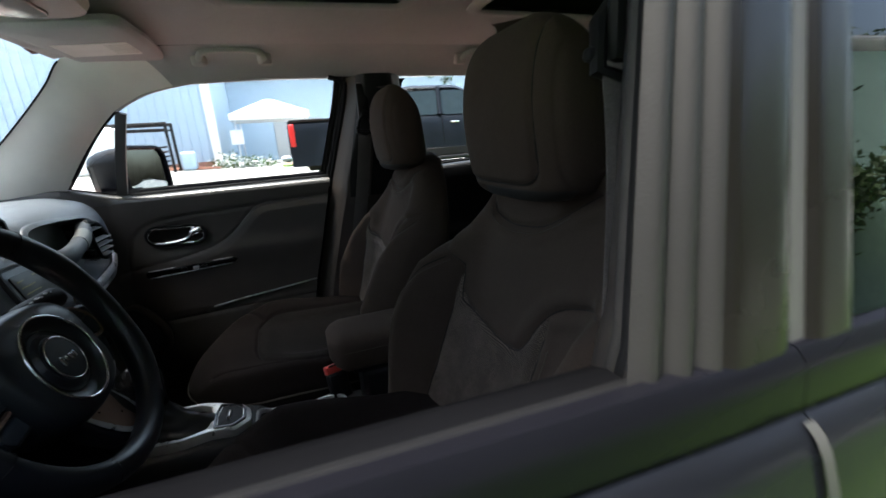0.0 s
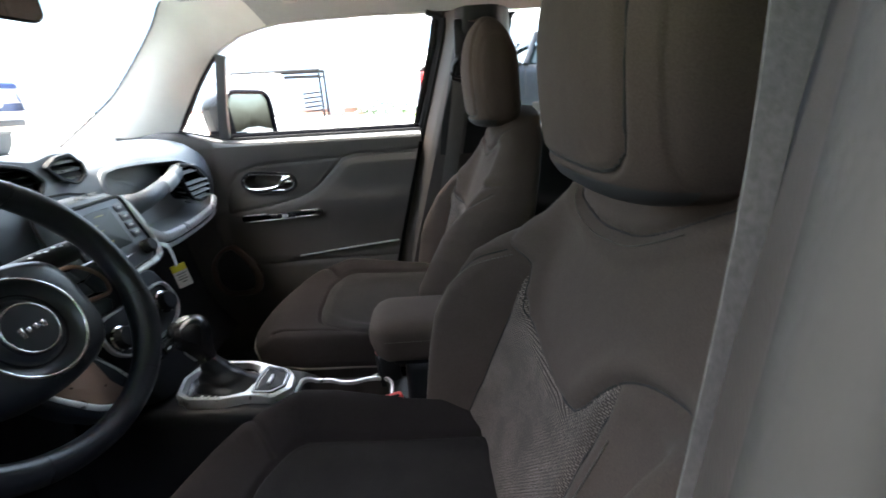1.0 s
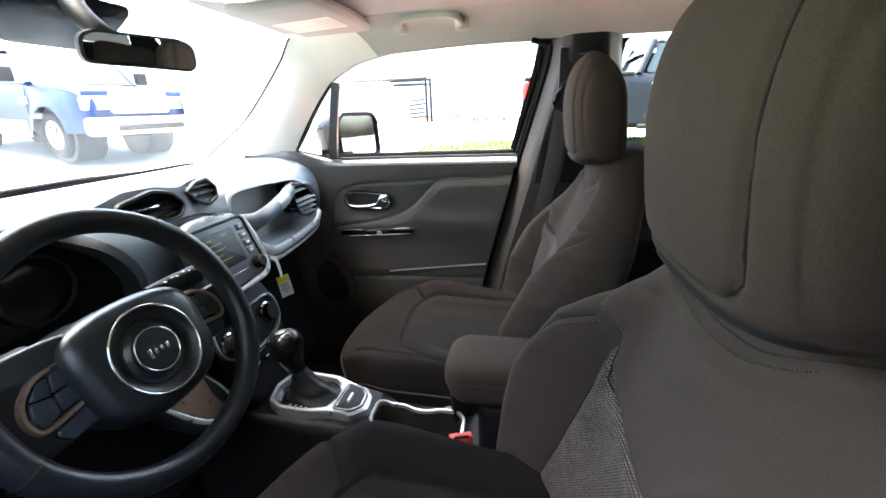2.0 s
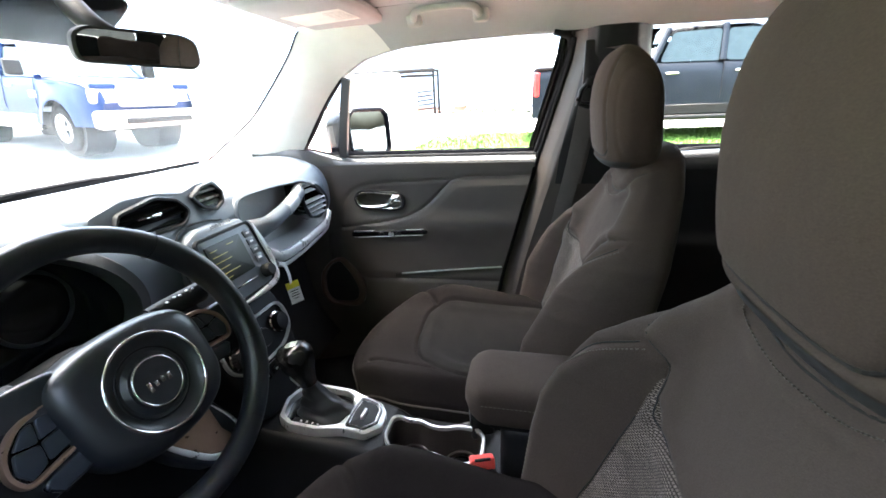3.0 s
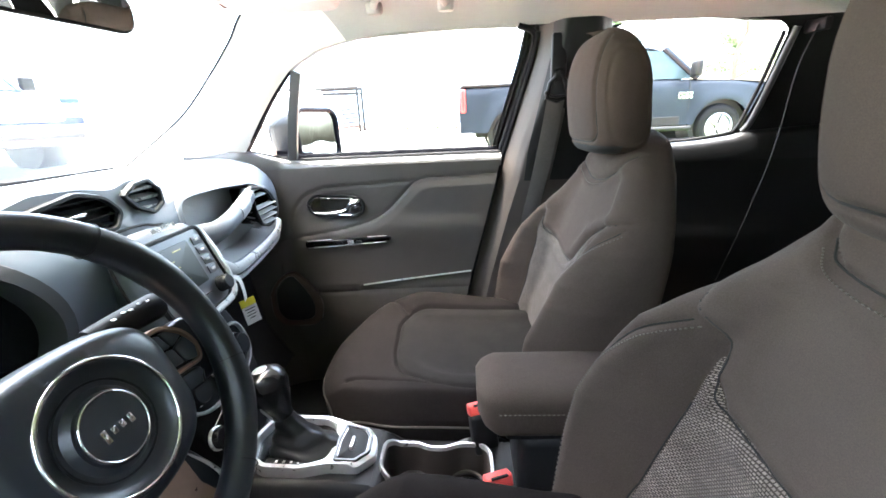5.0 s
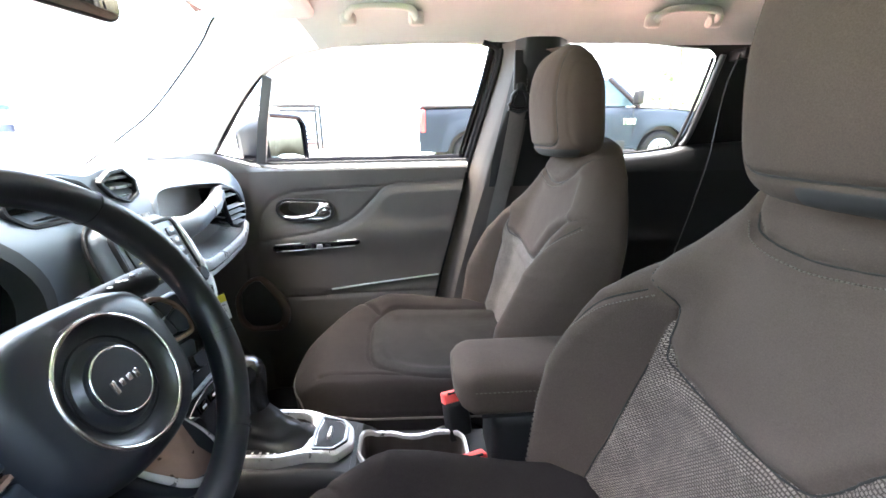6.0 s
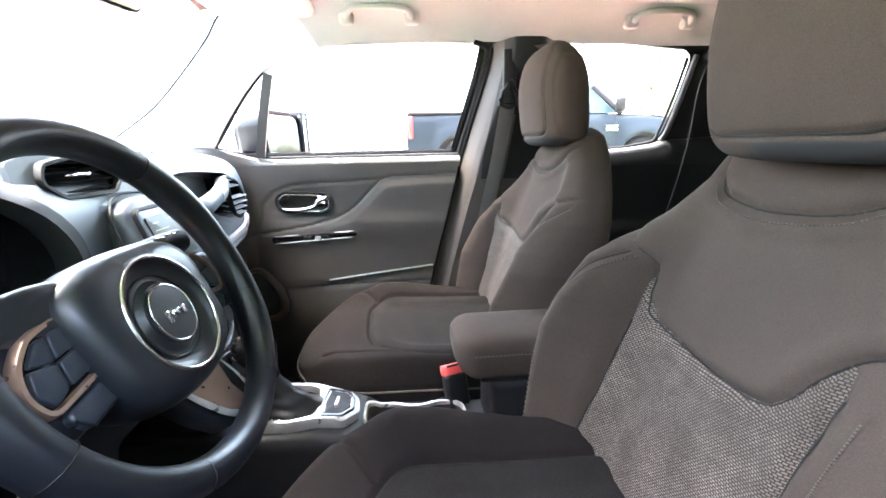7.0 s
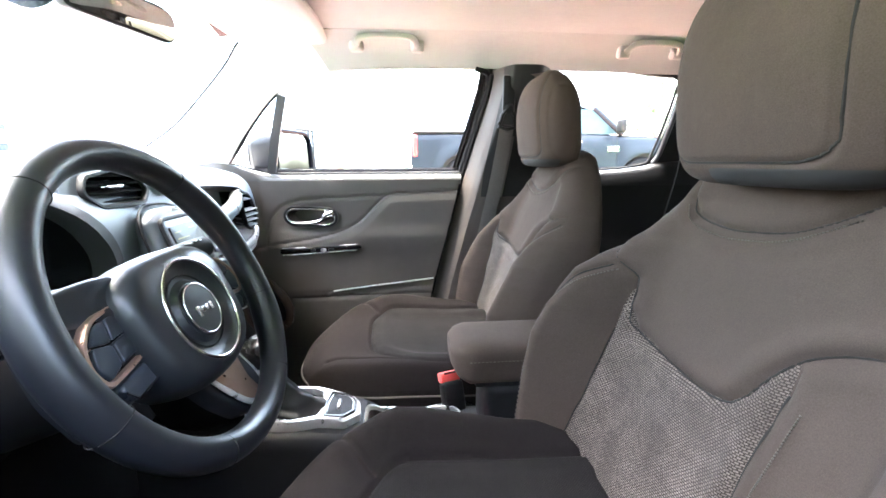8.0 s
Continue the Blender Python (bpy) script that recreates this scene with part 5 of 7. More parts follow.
hood_d = np.minimum(poly_sdf(hood_p, inset(hood_o, 0.004)), np.minimum(-poly_sdf(hood_p, vl), -poly_sdf(hood_p, vr)))
plate_v, plate_f = clip(hood_g[0], hood_g[1], hood_d)
front_plate = ([air_place(p[0], p[1], 0.004) for p in plate_v], plate_f)
hood_side = loft([[air_place(*q, 0.004) for q in inset(hood_o, 0.004)], [air_place(*q, 0.0) for q in hood_o], [air_place(*(cv + (q - cv) * 1.02), -0.05) for q in hood_o], [air_place(*(cv + (q - cv) * 1.0 + np.array([0, -0.004])), -0.11) for q in hood_o], [air_place(*(cv + (q - cv) * 0.92 + np.array([0, -0.022])), -0.20) for q in hood_o]], False)
hood = part("vent_housing", join(front_plate, hood_side), DASH, dash, "moulded twin vent housing")
a1 = air_vent("centre_vent", vl, lambda y, z, w: (air_place(y, z, w)[0] + 0.006, y, z), 4, 0.045, 0, "left of the twin vents, black slats", RUBBER)
a1["label"] = "wide centre air vent with black slats"
part("vent_tab", rbox(0.006, 0.05, 0.005, 0.002, 2, Matrix.Translation((-0.838, -0.045, 1.136))), CHROME, a1)
air_vent("centre_vent", vr, lambda y, z, w: (air_place(y, z, w)[0] + 0.006, y, z), 3, 0.045, 0, "narrow centre air vent with silver slats", SATIN, 0.005)

# instrument cluster
cc = np.array([-0.31, 1.06])
clus = lambda y, z, w: (dash_x(y, min(max(z, 0.93), 1.13)) + w, y, z)
part("cluster_hood", ring_plate(inset(CLUSTER, -0.022), inset(CLUSTER, 0.006), 0.030, 0.012, clus), COWL, dash, "rounded instrument hood")
part("cluster_well", loft([[clus(*q, 0.01) for q in CLUSTER], [clus(*(cc + (q - cc) * 0.86), -0.07) for q in CLUSTER], [clus(*(cc + (q - cc) * 0.4), -0.08) for q in CLUSTER]], "last"), GLOSS, dash, "unlit black instrument cluster")
for y in (-0.385, -0.235):
    part("gauge_ring", tube([(-0.868, y + 0.052 * math.cos(a), 1.055 + 0.052 * math.sin(a)) for a in np.linspace(0, 2 * math.pi, 40, endpoint=False)], 0.003, 8, True, up=(1, 0, 0)), COWL, dash, "thin grey gauge ring")

# radio and centre stack
RC = Vector((-0.771, 0.058, 1.013))
RU = Vector((-0.335, 0, 0.942)).normalized()
RN = Vector((0.942, 0, 0.335)).normalized()


def on_radio(u, v, w):
    p = RC + Vector((0, u, 0)) + RU * v + RN * w
    return tuple(p)


stack_o = rounded_poly([(-0.088, 0.075), (-0.05, 0.092), (0.01, 0.092), (0.03, 0.084), (0.075, 0.084), (0.092, 0.06), (0.088, -0.05), (0.070, -0.080), (-0.070, -0.080), (-0.088, -0.05)], 0.015)
stack = part("radio_surround", slab(stack_o, 0.05, 0.018, lambda u, v, w: on_radio(u, v, w - 0.052)), DASH, dash, "raised centre stack")
rad_o = rounded_poly([(-0.075, 0.066), (0.075, 0.066), (0.080, -0.045), (0.062, -0.070), (-0.062, -0.070), (-0.080, -0.045)], 0.012)
part("radio_frame", ring_plate(inset(rad_o, -0.005), inset(rad_o, 0.002), 0.007, 0.003, on_radio), BLACK, dash, "black frame round the radio")
side_strip = [on_radio(u, v, 0.004) for u, v in ((0.082, 0.066), (0.087, 0.0), (0.086, -0.042), (0.070, -0.072), (0.0, -0.078), (-0.06, -0.077))]
part("radio_strip", tube(smooth_curve(side_strip, 40), np.interp(np.linspace(0, 1, 40), [0, 0.15, 0.75, 1], [0.004, 0.0085, 0.007, 0.002]), 8), SATIN_LIGHT, dash, "satin silver strip beside the radio")
radio = part("radio", slab(rad_o, 0.006, 0.002, lambda u, v, w: on_radio(u, v, w - 0.002)), RADIO_FACE, dash, "dark grey radio face")
scr_o = rounded_poly([(-0.064, 0.052), (0.034, 0.052), (0.034, -0.026), (-0.064, -0.026)], 0.004)
part("screen", slab(scr_o, 0.003, 0.001, lambda u, v, w: on_radio(u, v, w + 0.0035)), SCREEN, radio, "dim radio screen with rows of amber text")
for k, (v, wd) in enumerate([(0.040, 0.018), (0.028, 0.040), (0.016, 0.045), (0.004, 0.030), (-0.008, 0.052), (-0.018, 0.024)]):
    part("screen_text", rbox(0.0005, wd, 0.0016, 0.0002, 1, Matrix.Translation(on_radio(-0.056 + wd / 2, v, 0.0069)) @ Matrix.Rotation(-0.34, 4, "Y")), AMBER, radio)
part("screen_text", rbox(0.0005, 0.02, 0.0020, 0.0002, 1, Matrix.Translation(on_radio(0.0, 0.042, 0.0069)) @ Matrix.Rotation(-0.34, 4, "Y")), AMBER, radio)
for v in (0.045, 0.026, 0.007, -0.012):
    part("button", rbox(0.003, 0.022, 0.015, 0.002, 2, Matrix.Translation(on_radio(0.057, v, 0.005)) @ Matrix.Rotation(-0.34, 4, "Y")), RADIO_FACE, radio)
    part("button_mark", rbox(0.0008, 0.010, 0.004, 0.0003, 1, Matrix.Translation(on_radio(0.057, v, 0.0072)) @ Matrix.Rotation(-0.34, 4, "Y")), MARK, radio)
face_rot = RN.to_track_quat("Z", "Y").to_matrix().to_4x4()


def knob(name, at, r, h, parent, mat=BLACK, rot=None, ring=None):
    m = Matrix.Translation(at) @ (rot or face_rot)
    prof = [(r * 1.12, 0), (r * 1.1, 0.003), (r, 0.005), (r * 0.95, h * 0.9), (r * 0.86, h), (r * 0.4, h)]
    k = part(name, lathe(prof, 28, m), mat, parent)
    if ring:
        part("ring", lathe([(r * 1.14, 0.001), (r * 1.16, 0.004), (r * 1.02, 0.006), (r * 1.0, 0.003)], 28, m), ring, k)
    grip = [rbox(0.0016, 0.0016, h * 0.8, 0.0004, 1, m @ Matrix.Translation((r * 0.98 * math.cos(a), r * 0.98 * math.sin(a), h * 0.5))) for a in np.linspace(0, 2 * math.pi, 22, endpoint=False)]
    part("grip", join(*grip), mat, k)
    return k


knob("tuning_knob", on_radio(0.056, -0.044, 0.003), 0.0135, 0.020, dash, BLACK)
part("disc_slot", rbox(0.004, 0.07, 0.003, 0.001, 1, Matrix.Translation(on_radio(-0.01, -0.045, 0.004)) @ Matrix.Rotation(-0.34, 4, "Y")), CHROME, radio)
# the dash line that runs round the radio
line = smooth_curve([on_radio(-0.105, -0.03, -0.018), on_radio(-0.098, 0.06, -0.018), on_radio(-0.06, 0.098, -0.022), on_radio(0.0, 0.100, -0.022), on_radio(0.03, 0.092, -0.02), on_radio(0.09, 0.088, -0.02)], 30)
part("trim_line", tube(line, 0.0022, 6), BLACK, dash)
text_curve = bpy.data.curves.new("raised_lettering", "FONT")
text_curve.body, text_curve.size, text_curve.extrude = "SINCE 1941", 0.0115, 0.0009
text_curve.align_x = "CENTER"
text_ob = bpy.data.objects.new("raised_lettering", text_curve)
text_mesh = bpy.data.meshes.new_from_object(text_ob)
tv = [on_radio(v.co.x + 0.010, v.co.y + 0.079, v.co.z + 0.0006) for v in text_mesh.vertices]
part("raised_lettering", (tv, [tuple(f.vertices) for f in text_mesh.polygons]), DASH_GREY, dash, "raised lettering", smooth=False)
bpy.data.objects.remove(text_ob)
# lower stack with climate knobs
LC, LU, LN = Vector((-0.748, 0.045, 0.835)), Vector((-0.30, 0, 0.954)).normalized(), Vector((0.954, 0, 0.30)).normalized()


def on_low(u, v, w):
    return tuple(LC + Vector((0, u, 0)) + LU * v + LN * w)


low_o = rounded_poly([(-0.098, 0.092), (0.098, 0.092), (0.112, 0.02), (0.095, -0.09), (0.075, -0.15), (-0.075, -0.15), (-0.095, -0.09), (-0.112, 0.02)], 0.03)
climate = part("climate_panel", slab(low_o, 0.10, 0.008, lambda u, v, w: on_low(u, v, w - 0.10)), BLACK, dash, "black climate control panel")
pod_o = rounded_poly([(-0.104, 0.055), (0.104, 0.055), (0.108, -0.012), (0.06, -0.045), (-0.06, -0.045), (-0.108, -0.012)], 0.03)
part("pod_frame", ring_plate(pod_o, inset(pod_o, 0.006), 0.007, 0.003, on_low), SATIN, climate, "satin frame round the climate knobs")
low_rot = LN.to_track_quat("Z", "Y").to_matrix().to_4x4()
for u, v, r in ((-0.070, 0.005, 0.021), (0.0, 0.008, 0.021), (0.066, 0.012, 0.021)):
    knob("climate_knob", on_low(u, v, 0.001), r, 0.020, dash, BLACK, low_rot, CHROME)
knob("small_knob", on_low(-0.078, -0.080, 0.001), 0.017, 0.016, dash, BLACK, low_rot, SATIN)
for u, v in ((-0.03, -0.07), (0.005, -0.07), (0.04, -0.07)):
    part("button", rbox(0.005, 0.026, 0.016, 0.002, 2, Matrix.Translation(on_low(u, v, 0.002)) @ Matrix.Rotation(-0.3, 4, "Y")), GLOSS, climate)
    part("button_mark", rbox(0.001, 0.012, 0.004, 0.0004, 1, Matrix.Translation(on_low(u, v, 0.005)) @ Matrix.Rotation(-0.3, 4, "Y")), MARK, climate)
part("chrome_strip", tube([on_low(u, -0.052 - 0.02 * (u / 0.09) ** 2, 0.002) for u in np.linspace(-0.085, 0.085, 16)], 0.0022, 8), CHROME, climate)
# slim cover at the end of the dash top
end_o = rounded_poly([(-1.03, 0.50), (-0.985, 0.50), (-0.96, 0.575), (-1.0, 0.585)], 0.015)
part("defrost_outlet", slab(end_o, 0.006, 0.002, lambda x, y, w: (x, y, 1.148 - 0.03 * max(0, y - 0.5) + w)), BLACK, dash, "narrow dark outlet on the dash top")
knee = grid(lambda y, t: (-1.0 + 0.10 * t - 0.02 * math.sin(3 * t), y, 0.90 - 0.42 * t), np.linspace(-0.68, 0.68, 30), np.linspace(0, 1, 12))
part("knee_panel", knee, BLACK, dash)


# ---- steering wheel and column ----
WC = Vector((-0.607, -0.314, 1.035))
WN = Vector((math.cos(radians(24)), 0, math.sin(radians(24))))
WU = Vector((-math.sin(radians(24)), 0, math.cos(radians(24))))


def on_wheel(p, q, n):
    """Wheel plane: p to the passenger's side, q up, n towards the driver."""
    return tuple(WC + Vector((0, p, 0)) + WU * q + WN * n)


def on_hub(p, q, n):
    """The same about the hub, which sits a little low in the rim."""
    return on_wheel(p + 0.008, q - 0.018, n)


wheel = empty("steering_wheel", *WC)
tagged(wheel, "black leather steering wheel with bronze spokes and chrome-ringed hub", "steering wheel")
R_RIM = 0.160
rim_pts, rim_r = [], []
for a in np.linspace(0, 2 * math.pi, 96, endpoint=False):
    rim_pts.append(on_wheel(R_RIM * math.cos(a), R_RIM * math.sin(a) * (0.985 if math.sin(a) < 0 else 1.0), 0))
    grip = math.exp(-((abs(math.degrees(a) - 180) - 150) / 14) ** 2)
    rim_r.append(0.0152 + 0.0018 * grip)
rim = part("rim", tube(rim_pts, rim_r, 18, True, up=tuple(WN), flat=1.12), LEATHER, wheel, "smooth black leather rim")
for deg in (52, 128, -18, 198, -60, 240):
    a = radians(deg)
    c = Vector(on_wheel(R_RIM * math.cos(a), R_RIM * math.sin(a), 0))
    rad = (c - WC).normalized()
    ring = [tuple(c + rad * 0.0163 * math.cos(t) + WN * 0.0178 * math.sin(t)) for t in np.linspace(0, 2 * math.pi, 24, endpoint=False)]
    part("rim_seam", tube(ring, 0.0005, 5, True, up=tuple(WN)), BLACK, rim)

# hub cover: a domed, soft-cornered boss with a short wing to each side
HUB_SIDE = [(0.0, 0.075), (0.045, 0.073), (0.078, 0.062), (0.090, 0.040), (0.089, 0.0), (0.086, -0.036), (0.068, -0.060), (0.036, -0.073), (0.0, -0.076)]
hub_raw = rounded_poly(HUB_SIDE[::-1] + [(-p, q) for p, q in HUB_SIDE[1:-1]], 0.02, 6)
hub_a = np.arctan2(hub_raw[:, 1], hub_raw[:, 0])
order = np.argsort(hub_a)
ANG = np.linspace(-math.pi, math.pi, 96, endpoint=False)
hub_r = np.interp(ANG, hub_a[order], np.hypot(hub_raw[:, 0], hub_raw[:, 1])[order], period=2 * math.pi)
rings = []
for s, n in [(0.95, -0.050), (1.0, -0.030), (1.0, -0.018), (0.985, -0.010), (0.95, -0.002), (0.88, 0.004), (0.78, 0.007)]:
    rings.append([on_hub(s * r * math.cos(t), s * r * math.sin(t), n) for r, t in zip(hub_r, ANG)])
for r, n in ((0.060, 0.0085), (0.0565, 0.0085), (0.054, 0.003), (0.046, -0.001), (0.036, -0.001), (0.031, 0.004), (0.012, 0.004)):
    rings.append([on_hub(r * math.cos(t), r * math.sin(t), n) for t in ANG])
hub = part("hub_cover", loft(rings, "last"), HUB, wheel, "satin black airbag cover")


def wheel_ring(name, r, tube_r, n, mat, parent, label=""):
    return part(name, tube([on_hub(r * math.cos(t), r * math.sin(t), n) for t in np.linspace(0, 2 * math.pi, 72, endpoint=False)], tube_r, 10, True, up=tuple(WN)), mat, parent, label)


wheel_ring("chrome_ring", 0.0565, 0.0020, 0.0085, CHROME, hub, "chrome ring round the hub")
wheel_ring("groove_ring", 0.041, 0.0012, -0.0005, BLACK, hub)
emblem = part("emblem", loft([[on_hub(r * math.cos(t), r * math.sin(t), n) for t in np.linspace(0, 2 * math.pi, 60, endpoint=False)] for r, n in ((0.0285, 0.002), (0.0285, 0.006), (0.027, 0.0075), (0.015, 0.008))]), HUB, hub, "round black emblem disc")
wheel_ring("emblem_ring", 0.0280, 0.0011, 0.0070, CHROME, hub)
bars = [rbox(0.0030, 0.0048, h, 0.0010, 2, Matrix.Translation(on_hub(u, dv_, 0.0092)) @ Matrix.Rotation(-radians(24), 4, "Y")) for u, h, dv_ in ((-0.0135, 0.012, -0.001), (-0.0055, 0.0065, -0.001), (0.0025, 0.0065, -0.001), (0.0105, 0.0085, -0.002))]
part("emblem_mark", join(*bars), CHROME, emblem, "raised plain chrome mark")


def facing(outline, s):
    """The outline on the passenger's side (s = 1) or mirrored to the driver's."""
    return outline if s > 0 else (np.asarray(outline) * np.array([-1, 1]))[::-1]


# side spokes with switch pads
sink = lambda p: 0.014 * max(0.0, abs(p) - 0.085) / 0.06
for s in (1, -1):
    wing_o = rounded_poly([(0.060, 0.030), (0.092, 0.032), (0.125, 0.040), (0.150, 0.040), (0.150, 0.066), (0.118, 0.072), (0.085, 0.071), (0.060, 0.068)], 0.010)
    if s < 0:
        part("wing", slab(facing(wing_o, s), 0.026, 0.006, lambda p, q, n: on_hub(p, q, n - 0.034 - sink(p))), HUB, wheel, "satin black wing of the airbag cover")
    top_q = 0.045 if s < 0 else 0.036
    sp_o = rounded_poly([(0.074, top_q), (0.120, top_q), (0.154, top_q), (0.158, 0.0), (0.150, -0.040), (0.118, -0.037), (0.078, -0.034)], 0.008)
    spoke = part("spoke", slab(facing(sp_o, s), 0.020, 0.006, lambda p, q, n: on_hub(p, q, n - 0.038)), LEATHER, wheel, "black moulded spoke")
    fr_o = rounded_poly([(0.078, 0.046), (0.110, 0.043), (0.131, 0.026), (0.138, 0.004), (0.130, -0.016), (0.078, -0.008)], 0.010)
    frame_ = part("spoke_frame", ring_plate(facing(fr_o, s), facing(inset(fr_o, 0.0055), s), 0.009, 0.003, lambda p, q, n: on_hub(p, q, n - 0.019)), BRONZE, wheel, "bronze frame round the switch pad")
    part("switch_pad", slab(facing(inset(fr_o, 0.005), s), 0.006, 0.002, lambda p, q, n: on_hub(p, q, n - 0.019)), GLOSS, frame_)
    cells = [[(0.084, 0.037), (0.098, 0.036), (0.103, 0.018), (0.086, 0.020)], [(0.100, 0.036), (0.109, 0.035), (0.123, 0.022), (0.105, 0.017)], [(0.105, 0.015), (0.124, 0.020), (0.130, 0.004), (0.124, -0.009), (0.108, -0.003)], [(0.085, 0.018), (0.103, 0.016), (0.106, -0.003), (0.086, 0.000)]]
    for c in cells:
        part("switch", slab(facing(rounded_poly(c, 0.003, 3), s), 0.004, 0.0012, lambda p, q, n: on_hub(p, q, n - 0.0135)), SWITCH, frame_)
    low_o = rounded_poly([(0.080, -0.011), (0.118, -0.016), (0.122, -0.022), (0.112, -0.035), (0.080, -0.031)], 0.004)
    low_sw = part("lower_switch", slab(facing(low_o, s), 0.009, 0.003, lambda p, q, n: on_hub(p, q, n - 0.020)), SWITCH, frame_, "blue-black rocker switch")
    part("chrome_edge", tube([on_hub(s * p, q, -0.0105) for p, q in ((0.082, -0.030), (0.100, -0.0325), (0.112, -0.034), (0.120, -0.024))], 0.0011, 6, up=tuple(WN)), BLACK, low_sw)
# lower spoke: bronze facing in a silver edge
lo_o = rounded_poly([(-0.050, -0.060), (-0.030, -0.100), (-0.006, -0.132), (0.030, -0.148), (0.058, -0.138), (0.057, -0.108), (0.040, -0.060)], 0.007)
low_spoke = part("lower_spoke", slab(lo_o, 0.024, 0.006, lambda p, q, n: on_hub(p + 0.012, q, n - 0.040)), LEATHER, wheel, "black lower spoke")
face_o = rounded_poly([(-0.040, -0.062), (-0.022, -0.094), (0.0, -0.123), (0.032, -0.138), (0.050, -0.130), (0.049, -0.104), (0.032, -0.062)], 0.004)
part("spoke_face", slab(inset(face_o, 0.003), 0.005, 0.002, lambda p, q, n: on_hub(p + 0.012, q, n - 0.0185 - 0.006 * max(0.0, (p + q * 0.2) / 0.04))), BRONZE, low_spoke, "bronze facing on the lower spoke")
edge = smooth_curve([on_hub(0.012 + -0.041, -0.060, -0.014), on_hub(0.012 + -0.022, -0.094, -0.013), on_hub(0.012, -0.123, -0.012), on_hub(0.012 + 0.032, -0.138, -0.013), on_hub(0.012 + 0.050, -0.129, -0.015), on_hub(0.012 + 0.049, -0.102, -0.016), on_hub(0.012 + 0.033, -0.064, -0.017)], 40)
part("spoke_edge", tube(edge, np.interp(np.linspace(0, 1, 40), [0, 0.2, 0.6, 0.8, 1], [0.0025, 0.0038, 0.0038, 0.0022, 0.0014]), 10, up=tuple(WN), flat=0.6), SATIN, low_spoke, "satin silver edge")

column = empty("steering_column", -0.72, -0.314, 0.98)
tagged(column, "black steering column shroud with two control stalks", "steering column")
col_rings = [[on_wheel(r * 1.15 * math.cos(t), r * math.sin(t) - 0.01, n) for t in np.linspace(0, 2 * math.pi, 28, endpoint=False)] for r, n in ((0.05, -0.035), (0.062, -0.05), (0.068, -0.10), (0.06, -0.22))]
part("shroud", loft(col_rings), BLACK, column)
for s in (1, -1):
    pts = smooth_curve([on_wheel(s * 0.045, 0.042, -0.050), on_wheel(s * 0.09, 0.045, -0.042), on_wheel(s * 0.150, 0.042, -0.036)], 14)
    stalk = part("stalk", tube(pts, np.linspace(0.008, 0.011, 14), 12, up=(1, 0, 0), flat=0.7), BLACK, column, "black control stalk with white symbols")
    end = smooth_curve([on_wheel(s * 0.075, 0.045, -0.045), on_wheel(s * 0.147, 0.042, -0.036), on_wheel(s * 0.153, 0.0418, -0.0355)], 8)
    part("stalk_end", tube(end, [0.0120, 0.0135, 0.0142, 0.0146, 0.0148, 0.0145, 0.013, 0.008], 16, up=(1, 0, 0), flat=1.0), BLACK, stalk)
    marks = [rbox(0.004, 0.0035, 0.0012, 0.0003, 1, Matrix.Translation(Vector(on_wheel(s * (u - 0.008), 0.0515 + 0.0015 * (k % 2), -0.0285 + 0.0005 * k)))) for k, u in enumerate((0.105, 0.118, 0.126, 0.138, 0.147))]
    part("symbols", join(*marks), MARK, stalk)

# ---- centre console ----
console = empty("centre_console", -0.45, 0.035, 0.40)
tagged(console, "black centre console with silver shifter surround and cup holders", "centre console")
CY = 0.033


def top_z(x):
    return float(np.interp(x, [-0.80, -0.70, -0.55, -0.47, -0.44, -0.25, 0.1], [0.70, 0.682, 0.672, 0.655, 0.635, 0.628, 0.628]))


cons = []
for x in np.linspace(-0.86, 0.12, 50):
    w = float(np.interp(x, [-0.86, -0.70, -0.5, -0.3, 0.12], [0.10, 0.088, 0.080, 0.074, 0.078]))
    z = top_z(x)
    dip = 0.085 if -0.478 < x < -0.262 else 0.0
    cons.append([(x, CY - w * 1.12, 0.40), (x, CY - w, z - 0.03), (x, CY - w * 0.94, z - 0.008), (x, CY - w * 0.82, z), (x, CY - w * 0.80, z - dip), (x, CY + w * 0.80, z - dip), (x, CY + w * 0.82, z), (x, CY + w * 0.94, z - 0.008), (x, CY + w, z - 0.03), (x, CY + w * 1.12, 0.40)])
part("body", loft(cons), BLACK, console, "black grained console body")


def on_console(x, y, w):
    return (x, y, top_z(x) + w)


bz = rounded_poly([(-0.705, 0.035), (-0.69, 0.085), (-0.665, 0.098), (-0.575, 0.098), (-0.545, 0.088), (-0.50, 0.082), (-0.482, 0.060), (-0.478, 0.020), (-0.505, -0.014), (-0.55, -0.020), (-0.60, -0.034), (-0.66, -0.034), (-0.69, -0.018)], 0.007)
bz_in = rounded_poly([(-0.692, 0.035), (-0.680, 0.076), (-0.660, 0.086), (-0.582, 0.086), (-0.563, 0.074), (-0.557, 0.060), (-0.555, 0.035), (-0.556, 0.012), (-0.562, -0.004), (-0.585, -0.017), (-0.60, -0.022), (-0.657, -0.022), (-0.680, -0.008)], 0.006)
part("shifter_surround", ring_plate(bz, bz_in, 0.020, 0.005, on_console), SATIN, console, "satin silver shifter surround")
part("shifter_floor", slab(inset(bz_in, -0.003), 0.006, 0.002, on_console), GLOSS, console)
gate = rounded_poly([(-0.665, -0.018), (-0.592, -0.018), (-0.592, 0.000), (-0.665, 0.000)], 0.005)
part("gear_gate", slab(gate, 0.009, 0.002, on_console), BLACK, console)
